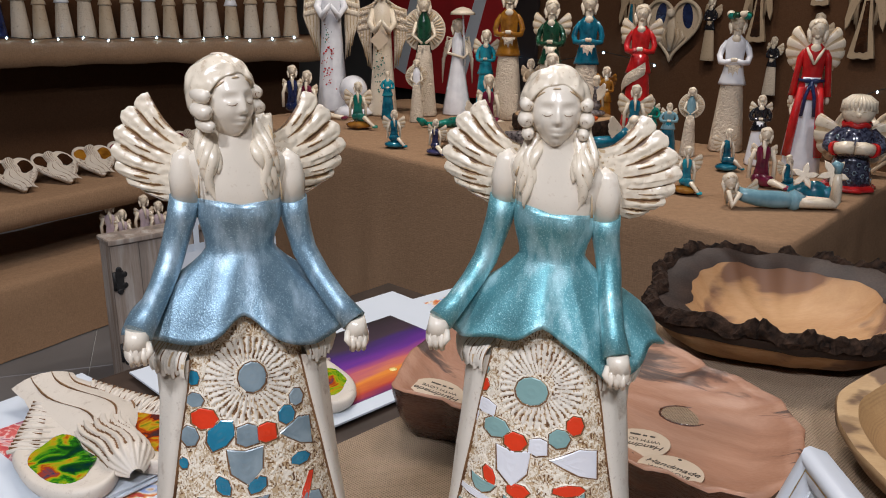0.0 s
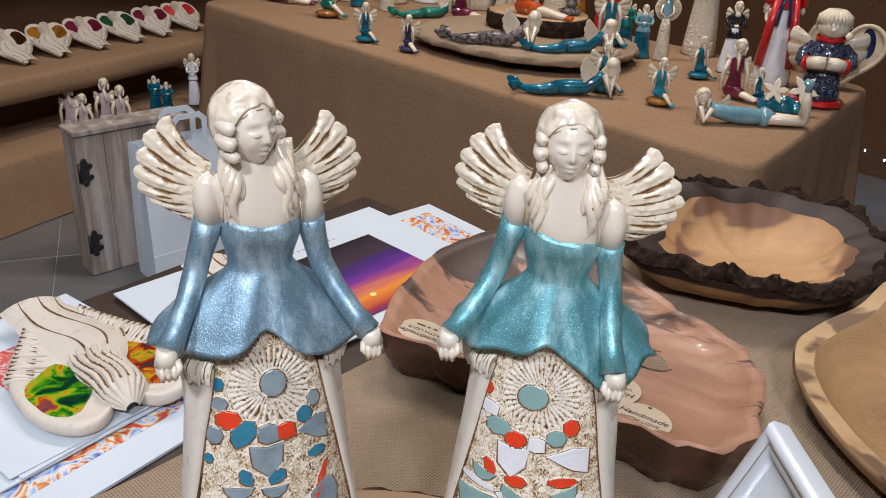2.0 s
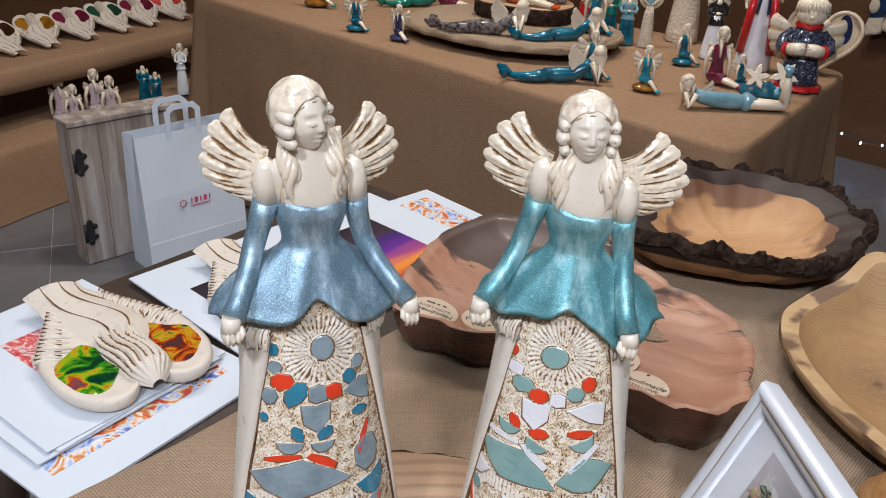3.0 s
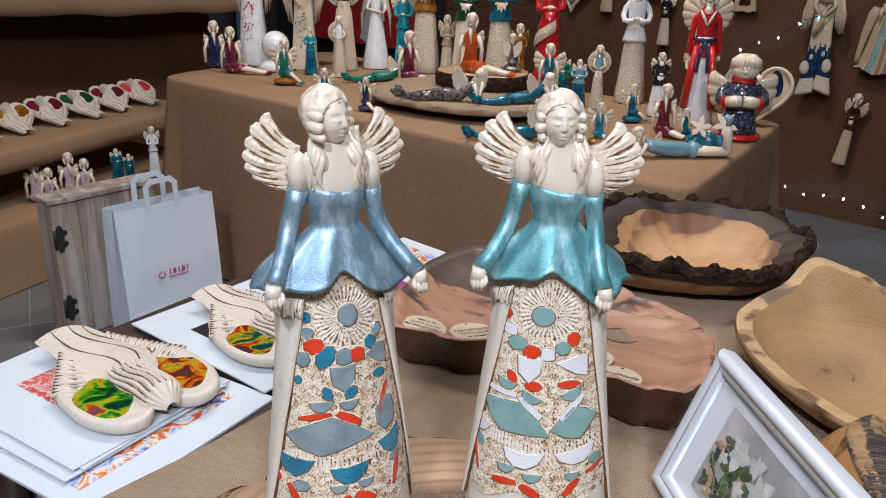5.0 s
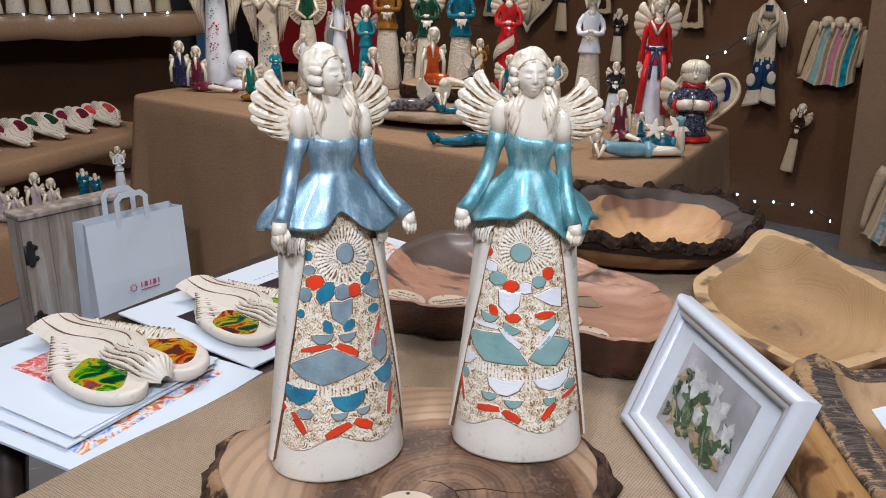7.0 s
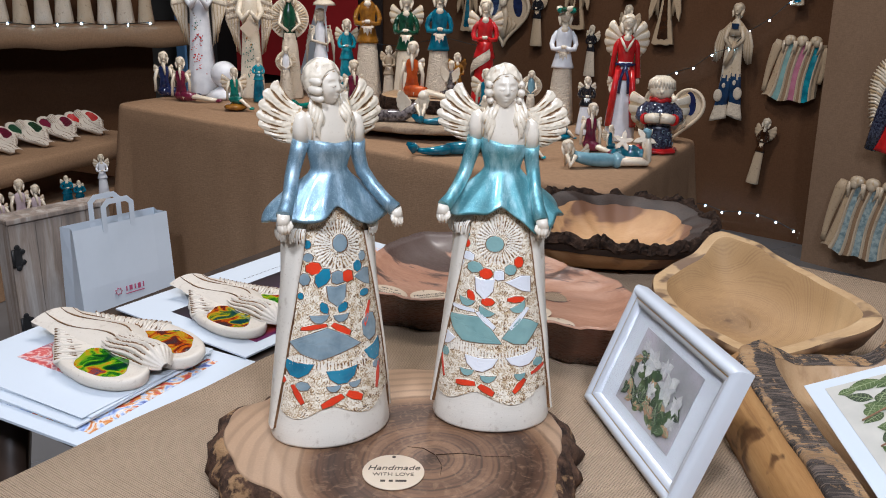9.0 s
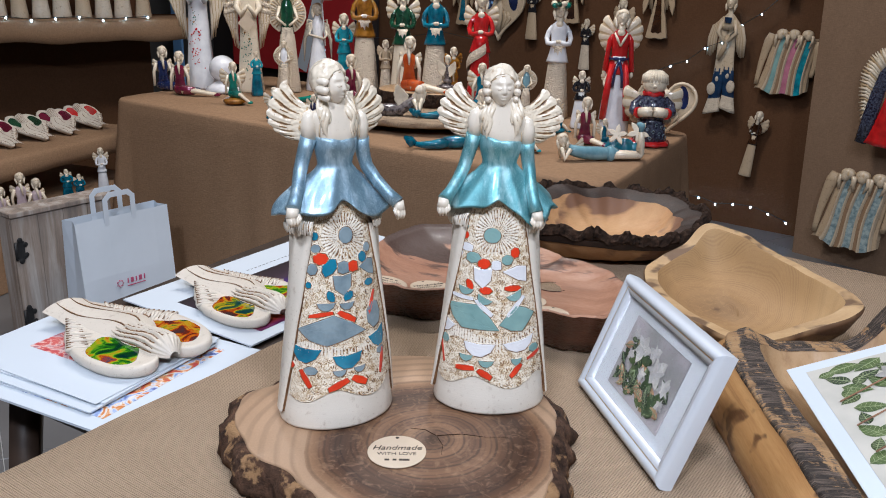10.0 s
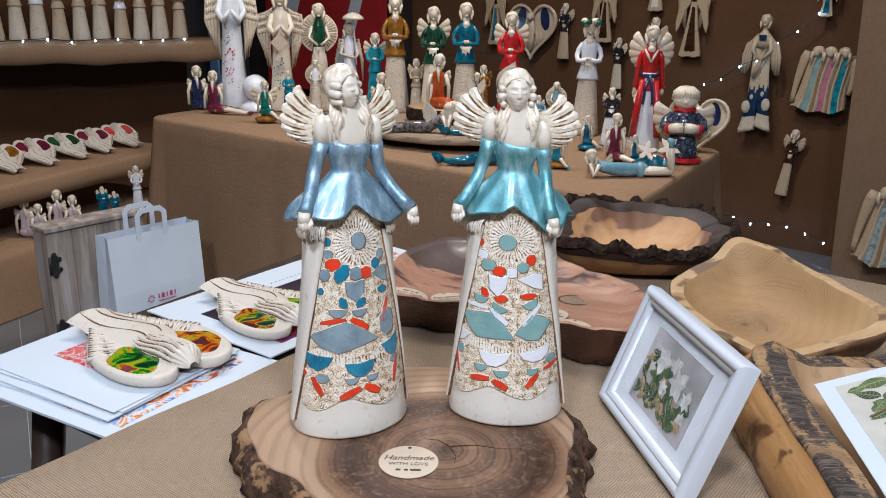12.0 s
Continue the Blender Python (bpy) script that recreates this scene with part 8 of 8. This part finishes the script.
# angel dishes along the side shelf, praying pairs on the ledge
pools = [GLAZES["brown"], GLAZES["amber"], GLAZES["burgundy"], GLAZES["green"], GLAZES["burgundy"], GLAZES["red"], GLAZES["brown"], GLAZES["red"]]
for k in range(11):
    p = RACK @ Vector((-0.25, -0.58 + 0.172 * k, 0.502))
    g = pools[max(0, k - 5)]
    angel_dish(Matrix.Translation((p.x, p.y, p.z + 0.046)) @ pose(0, 0, 0, 0, 0, -138 + 5 * (k % 3)) @ pose(0, 0, 0, -21, 0, 0), 0.25, g, g, "angel dishes on the shelf")
for k, (dy, dx) in enumerate(((-0.62, -0.02), (-0.42, 0.0), (-0.55, -0.20))):
    p = RACK @ Vector((dx, dy, 0.265))
    angel_dish(Matrix.Translation((p.x, p.y, p.z + 0.055)) @ pose(0, 0, 0, 0, 0, -112) @ pose(0, 0, 0, -24, 0, 0), 0.20, WHITE, WHITE, "angel dishes on the shelf")
for x, y, h in ((-1.60, 2.535, 0.195), (-1.53, 2.500, 0.17), (-1.50, 2.62, 0.205), (-1.43, 2.60, 0.185)):
    seated(x, y, h, "pink", 30, z=0.2635, legs=0.8, label="seated praying pottery angel in a pale pink dress")
for x, y, h in ((-1.375, 2.80, 0.155), (-1.315, 2.775, 0.14)):
    standing(x, y, h, "teal", "teal", "cream", 30, z=0.2635, slim=1.5)
standing(-1.27, 2.95, 0.22, "white", "white", "cream", 20, z=0.2635)


# ---- pottery hung on the back wall ----
def wall_spot(x, z, off=0.0):
    return STALL @ pose(x, 2.40 - off, z)


def hung_figure(x, z, h, top, skirt, wings="cream", lean=0.0, slim=1.0, m=None):
    """A flat pottery figure with legs, hung on the cloth; z is its lower end."""
    ob = standing(0, 0, h * 0.9, top, skirt, wings, z=0, slim=slim, flat=0.5)
    ob.name = "hung_figurine"
    ob.matrix_basis = (m or wall_spot(x, z + 0.1 * h)) @ pose(0, 0, 0, 0, lean, 0)
    ob["label"] = f"flat pottery figure in {top} and {skirt}, hung on the cloth"
    ob["group"] = "pottery on the wall"
    return ob




def drooping_wing(s, sx, x0, z0, ln, wd, mat, n=6):
    """A long wing of overlapping feathers that hangs from the shoulder."""
    for k in range(n):
        f = k / (n - 1)
        s.tube([(sx * x0, -0.008, z0 - 0.02 * ln * k), (sx * (x0 + wd * (0.55 + 0.45 * f)), -0.012, z0 - ln * 0.15 * (1 - f) + 0.02 * ln), (sx * (x0 + wd * (0.35 + 0.65 * f)), -0.010, z0 - ln * (1.0 - 0.42 * f))], [0.05 * ln, 0.075 * ln, 0.015 * ln], mat, segs=8, flat=0.4)


def hung_angel(x, z, h, pane, m=None):
    """An open clay angel: a slender robe round a glazed opening, two long wings that hang from the shoulders."""
    s = Shape()
    def robe(k, n=11):
        left, right = [], []
        for i in range(n):
            f = i / (n - 1)
            wd = (0.040 + 0.105 * (1 - f) ** 1.3) * k
            left.append((-wd * h, (0.02 + 0.02 * (1 - k) * 4 + 0.66 * f) * h))
            right.append((wd * h, (0.02 + 0.02 * (1 - k) * 4 + 0.66 * f) * h))
        hem = [((-0.145 + 0.29 * i / 8) * k * h, (0.02 + (1 - k) * 0.08 - 0.020 * abs(math.sin(i * 0.9))) * h) for i in range(1, 8)]
        return left[:1] + hem + right + left[:0:-1]
    s.slab(robe(1.0), -0.010, 0.010, PLAQUE, pose(0, 0, 0, 90, 0, 0), bevel=0.003, smooth=True)
    s.slab([(a * 0.62, b * 0.80 + 0.06 * h) for a, b in robe(0.8)], 0.0095, 0.0125, pane, pose(0, 0, 0, 90, 0, 0), bevel=0.001)
    for sx in (-1, 1):
        wingshape = [(0.02, 0.80), (0.09, 0.84), (0.15, 0.76), (0.19, 0.60), (0.215, 0.42), (0.20, 0.30), (0.165, 0.36), (0.13, 0.48), (0.09, 0.58), (0.04, 0.66)]
        pts = [(sx * a * h, b * h) for a, b in wingshape]
        s.slab(pts if sx > 0 else pts[::-1], 0.004, 0.018, PLAQUE, pose(0, 0, 0, 90, 0, 0), bevel=0.004, smooth=True)
        drooping_wing(s, sx, 0.03 * h, 0.78 * h, 0.46 * h, 0.16 * h, PLAQUE, 5)
    head_and_hair(s, Matrix(), (0, -0.016, 0.86 * h), 0.060 * h, PLAQUE, PLAQUE)
    ob = s.done("hung_angel", place=m or wall_spot(x, z))
    return tagged(ob, "open clay angel with drooping wings, hung on the cloth", "ornament", "pottery on the wall")


ROUGHBROWN = bisque("rough_brown_clay", (0.27, 0.17, 0.095), (0.10, 0.05, 0.022), 1.0, 0.5, 0.2, 260, 0.2, 0.9)


def hung_trio(x, z, h, colours, m=None):
    """Three women side by side in one plaque: cream folds, a coloured strip and a rough brown one in each robe, a tall wing at either end."""
    s = Shape()
    bands = [(0.14, PLAQUE), (0.20, WALLCREAM), (0.31, colours[0]), (0.36, WALLCREAM), (0.43, ROUGHBROWN), (0.49, WALLCREAM), (0.61, colours[1]), (0.66, WALLCREAM), (0.72, ROUGHBROWN), (0.77, WALLCREAM), (0.89, colours[2]), (0.94, WALLCREAM), (1.01, PLAQUE)]
    n, nf = 100, 22
    rows = []
    for i in range(nf + 1):
        f = i / nf
        row = []
        for j in range(n + 1):
            u = j / n
            low, k = 0.0, 0
            while bands[k][0] <= u:
                low, k = bands[k][0], k + 1
            p = (u - low) / (bands[k][0] - low)
            lift = math.sin(math.pi * min(1.0, max(0.0, p)))
            deep = {WALLCREAM: 0.050 + 0.022 * lift, PLAQUE: 0.030 + 0.008 * wave_noise(u * 60, f * 25, 1), ROUGHBROWN: 0.046 + 0.010 * wave_noise(u * 70, f * 30, 2)}.get(bands[k][1], 0.044 - 0.008 * lift)
            round_off = 1 - (2 * u - 1) ** 8
            left, right = -0.43 + 0.21 * f ** 0.8, 0.33 + 0.09 * f ** 2 - 0.06 * f
            bottom = 0.03 * math.sin(u * 13 + 0.6) + 0.05 * soft(u - 0.55, 0.2) * -1
            row.append(Vector(((left + (right - left) * u + 0.014 * math.sin(f * 5 + u * 4)) * h, -h * deep * round_off, (0.06 + bottom * (1 - f) ** 2 + 0.78 * f) * h)))
        rows.append(row)
    def strip(i, j):
        u, f = (j + 0.5) / n, i / nf
        return next(mat for end, mat in bands if u < end) if f < 0.86 or 0.14 < u < 0.94 else PLAQUE
    s.grid(rows, WALLCREAM, pick=strip)
    s.grid([[v + Vector((0, 0.012 + h * 0.03, 0)) for v in r][::-1] for r in (rows[0], rows[nf // 2], rows[nf])], PLAQUE)
    for k, hx in enumerate((-0.115, 0.05, 0.235)):
        tip = (-0.02, 0.0, 0.02)[k]
        s.ball(((hx + tip) * h, -0.062 * h, 0.865 * h), 0.052 * h, WALLCREAM, (0.95, 0.8, 1.2), segs=12)
        rows = []
        for i in range(13):
            el = math.pi * (i + 0.05) / 12.1
            rows.append([Vector((hx * h + 0.082 * h * math.sin(el) * math.cos(a) * (1 + 0.05 * math.sin(9 * a)), -0.048 * h + 0.05 * h * math.sin(el) * math.sin(a), 0.895 * h - 0.062 * h * math.cos(el))) for a in (2 * math.pi * q / 26 for q in range(26))])
        s.grid(rows, WALLCREAM, True, (True, True), pick=lambda i, j: STAINED if j % 5 == 0 and 4 < i < 9 else WALLCREAM)
        for sx in (-1, 1):
            s.tube([((hx + sx * 0.070) * h, -0.062 * h, 0.88 * h), ((hx + sx * 0.080) * h, -0.066 * h, 0.80 * h), ((hx + sx * 0.055 - 0.02) * h, -0.064 * h, 0.70 * h)], [0.024 * h, 0.024 * h, 0.008 * h], WALLCREAM, segs=8)
    for sx, top, foot in ((-1, (-0.265, 0.88), (-0.40, 0.14)), (1, (0.385, 0.80), (0.355, 0.30))):
        pts, rr = [], []
        for i in range(9):
            f = i / 8
            pts.append(((foot[0] + (top[0] - foot[0]) * f + sx * 0.02 * math.sin(math.pi * f)) * h, -0.030 * h, (foot[1] + (top[1] - foot[1]) * f) * h))
            rr.append((0.030 + 0.050 * f ** 1.4 * (1 if sx < 0 else 0.6) - 0.035 * ease(0.85, 1, f)) * h)
        s.tube(pts, rr, PLAQUE, segs=12, flat=0.45)
    ob = s.done("hung_trio", place=m or wall_spot(x, z))
    return tagged(ob, "three joined clay figures in coloured robes on the cloth", "ornament", "pottery on the wall")


def at_wall(ob, x, z):
    ob.matrix_basis = wall_spot(x, z)
    return ob


at_wall(winged_heart(0, 0, 0, 0.33, 0), -1.88, 0.90)
hung_figure(-1.66, 0.86, 0.36, "black", "tan", "tan")
hung_figure(-1.30, 0.72, 0.32, "black", "crackle")
hung_figure(-1.09, 0.70, 0.46, "tan", "crackle", "tan")
hung_angel(-1.40, 1.0, 0.36, GLAZES["brown"])
hung_angel(-0.88, 0.95, 0.42, GLAZES["brown"])
hung_angel(-1.10, 1.18, 0.3, CLAY)
hung_angel(-2.15, 0.95, 0.36, GLAZES["teal"])
hung_angel(-0.22, 1.18, 0.22, GLAZES["teal"])


def long_angel(x, z, h):
    """A slender angel: two columns of pale robe that end in a navy band with round clay patches, long thin wings."""
    s = Shape()
    N = GLAZES["navyblue"]
    for sx in (-1, 1):
        rows = []
        for i in range(31):
            f = i / 30
            half = (0.034 + 0.024 * (1 - f) ** 1.3 + 0.013 * ease(0.16, 0.0, f)) * h
            cx = sx * (0.028 + 0.030 * (1 - f)) * h + 0.008 * h * math.sin(f * 6 + sx)
            z0 = (0.012 if sx < 0 else 0.045) * (1 - f)
            row = []
            for j in range(20):
                a = 2 * math.pi * j / 20
                fold = 1 + (0.10 * (1 - f) + 0.03) * math.sin(5 * a + sx)
                row.append(Vector((cx + half * math.cos(a), -0.016 + 0.40 * half * fold * math.sin(a), (z0 + 0.76 * f - 0.02 * (1 - f) ** 4 * math.cos(a) * sx) * h)))
            rows.append(row)
        def cloth(i, j):
            return N if 4 < i < 14 + (j % 3 == 0) - (j % 5 == 1) else CRACKLE if i <= 4 else WALLCREAM
        s.grid(rows, WALLCREAM, True, (True, True), pick=cloth)
        for zc, off, r in ((0.215, 0.012, 0.040), (0.300, -0.026, 0.016)):
            s.ball((sx * (0.068 + off) * h, -0.016 - 0.022 * h, (zc + 0.03 * (sx > 0)) * h), r * h, CRACKLE, (0.9, 0.35, 1.3), segs=10)
        for k in range(6):
            f = k / 5
            s.tube([(sx * 0.035 * h, -0.030, (0.80 - 0.012 * k) * h), (sx * (0.085 + 0.030 * f) * h, -0.034, (0.74 - 0.02 * f) * h), (sx * (0.092 + 0.050 * f) * h, -0.030, (0.62 + 0.01 * f) * h), (sx * (0.090 + 0.062 * f) * h, -0.026, (0.50 - 0.04 * f + 0.06 * abs(f - 0.5)) * h)], [0.016 * h, 0.020 * h, 0.016 * h, 0.005 * h], WALLCREAM if k % 2 else PLAQUE, segs=8, flat=0.5)
        s.tube([(sx * 0.05 * h, -0.030, 0.78 * h), (sx * 0.075 * h, -0.036, 0.68 * h), (sx * 0.010 * h, -0.046, 0.60 * h)], [0.018 * h, 0.018 * h, 0.012 * h], WALLCREAM, segs=8)
    s.tube([(0.01 * h, -0.040, 0.66 * h), (-0.01 * h, -0.042, 0.55 * h), (-0.05 * h, -0.040, 0.46 * h)], [0.018 * h, 0.020 * h, 0.016 * h], PLAQUE, segs=8, flat=0.4)
    s.lathe([(0.05 * h, 0.70 * h), (0.055 * h, 0.76 * h), (0.050 * h, 0.80 * h), (0.018 * h, 0.835 * h), (0.016 * h, 0.87 * h)], WALLCREAM, pose(0, -0.022, 0), 16, 0.6)
    s.slab([(-0.026 * h, 0.755 * h), (0.026 * h, 0.755 * h), (0.030 * h, 0.80 * h), (-0.030 * h, 0.80 * h)], 0.028 + 0.026 * h, 0.030 + 0.030 * h, N, pose(0, 0, 0, 90, 0, 0), bevel=0.001)
    head_and_hair(s, Matrix(), (0, -0.026, 0.91 * h), 0.042 * h, WALLCREAM, WALLCREAM)
    tagged(s.done("hung_angel", place=wall_spot(x, z)), "long clay angel with navy patterned hem, hung on the cloth", "ornament", "pottery on the wall")


long_angel(-0.49, 0.59, 0.62)
hung_trio(-0.185, 0.72, 0.34, (SAGE, GLAZES["rose"], GLAZES["turquoise"]))
hung_figure(-0.315, 0.25, 0.39, "brown", "tan", "tan", 6, 0.75)
SIDE = STALL @ pose(-0.02, 1.93, 0, 0, 0, -12)
DUSTY = glazed("dusty_blue_glaze", (0.36, 0.43, 0.42), (0.13, 0.20, 0.22), 0.4, 55)
hung_trio(0, 0, 0.395, (DUSTY, DUSTY, DUSTY), SIDE @ pose(0.287, 0.16, 0.105))


def along(pts, f):
    """A point at share f of a line of 2D points."""
    g = f * (len(pts) - 1)
    k = min(len(pts) - 2, int(g))
    return tuple(a + (b - a) * (g - k) for a, b in zip(pts[k], pts[k + 1]))


def cloaked_angel(m, h):
    """A bowed angel in relief: a wide fan of thin feathers, a dark cloak that curves down, a glossy flared dress."""
    s = Shape()
    roots = [(0.03, 0.90), (-0.03, 0.74), (-0.08, 0.50), (-0.13, 0.22)]
    rim = [(0.00, 0.99), (-0.10, 0.985), (-0.20, 0.90), (-0.265, 0.74), (-0.26, 0.56), (-0.225, 0.38), (-0.175, 0.16)]
    for k in range(30):
        f = k / 29
        a, b = along(roots, f), along(rim, f)
        mid = ((a[0] + b[0]) / 2 - 0.015 * (1 - f), (a[1] + b[1]) / 2 + 0.035)
        s.tube([(a[0] * h, -0.022, a[1] * h), (mid[0] * h, -0.030 - 0.004 * (k % 2), mid[1] * h), (b[0] * h, -0.016 - 0.004 * (k % 2), b[1] * h)], [0.012 * h, 0.016 * h, 0.006 * h], STAINED if k % 4 == 2 else CREAM, segs=7, flat=0.8)
    back = [(0.02, 0.93), (-0.10, 0.94), (-0.22, 0.82), (-0.25, 0.62), (-0.20, 0.34), (-0.12, 0.16), (0.02, 0.4)]
    s.slab([(a * h, b * h) for a, b in back][::-1], 0.0, 0.022, STAINED, pose(0, 0, 0, 90, 0, 0), bevel=0.004)
    s.tube([(0.05 * h, -0.034, 0.86 * h), (-0.005 * h, -0.040, 0.74 * h), (-0.045 * h, -0.042, 0.54 * h), (-0.085 * h, -0.040, 0.30 * h), (-0.135 * h, -0.034, 0.03 * h)], [0.03 * h, 0.060 * h, 0.068 * h, 0.070 * h, 0.062 * h], GLAZES["charcoal"], segs=16, flat=0.5)
    rows = []
    for i in range(15):
        f = i / 14
        half = (0.19 - 0.15 * f ** 0.7) * h
        rows.append([Vector((0.10 * h - 0.02 * h * (1 - f) + half * math.cos(a), -0.034 + 0.30 * half * math.sin(a) * (1 + 0.22 * math.sin(6 * a + f * 2)), (0.02 + 0.62 * f - 0.02 * math.cos(a) * (1 - f)) * h)) for a in (2 * math.pi * q / 40 for q in range(40))])
    s.grid(rows, GLAZES["red"], True, (True, True))
    s.tube([(0.03 * h, -0.046, 0.80 * h), (0.10 * h, -0.056, 0.72 * h), (0.12 * h, -0.060, 0.60 * h)], [0.03 * h, 0.032 * h, 0.022 * h], GLAZES["charcoal"], segs=10)
    head_and_hair(s, Matrix(), (0.075 * h, -0.040, 0.885 * h), 0.052 * h, CREAM, CREAM)
    tagged(s.done("hung_angel", place=m), "clay angel in dark cloak and red dress on pale cloth", "ornament", "pottery on the wall")


cloaked_angel(SIDE @ pose(0.34, 0.13, 0.60), 0.42)

# ---- strings of small cold white lights ----
LED = bpy.data.materials.new("cold_led")
LED.use_nodes = True
LED.node_tree.nodes["Principled BSDF"].inputs["Emission Color"].default_value = (0.32, 0.64, 1.0, 1)
LED.node_tree.nodes["Principled BSDF"].inputs["Emission Strength"].default_value = 30.0
WIRE = material("dark_wire", (0.015, 0.02, 0.018), 0.5)


def light_string(points, label, r=0.0052):
    t = tagged(holder("string_lights"), label, "string lights", "strings of lights")
    s = Shape()
    pts = [Vector(p) for p in points]
    s.tube(pts, 0.0022, WIRE, segs=5)
    s.done("wire", t)
    bulb = Shape()
    bulb.ball((0, 0, 0), r, LED, (0.8, 0.8, 1.2), segs=8)
    first = bulb.done("bulb", t)
    for k, p in enumerate(pts):
        ob = first if k == 0 else new("bulb", first.data)
        ob.parent = t
        ob.matrix_basis = pose(p.x, p.y, p.z - r * 1.3)
    return t


light_string([UPY @ Vector((0.016, -1.95 + 0.115 * k, 0.985 + 0.008 * math.sin(k * 2.1))) for k in range(17)], "string of cold white lights along the upper shelf")
light_string([(STALL @ Vector((-0.86 + 0.088 * k, 2.37, 0.78 + 0.0036 * k * k + 0.035 * k + 0.012 * math.sin(k * 2.7)))) for k in range(8)], "string of cold white lights across the wall cloth")
light_string([(STALL @ Vector((-0.62 + 0.093 * k, 2.36, 0.135 + 0.012 * math.sin(k * 2.2) - (0.05 if k == 6 else 0)))) for k in range(7)], "string of cold white lights along the foot of the wall cloth")
light_string([(STALL @ Vector((-1.95 - 0.35 * k, 2.36, 0.86 + 0.05 * math.sin(k * 1.9)))) for k in range(4)], "string of cold white lights behind the pottery")
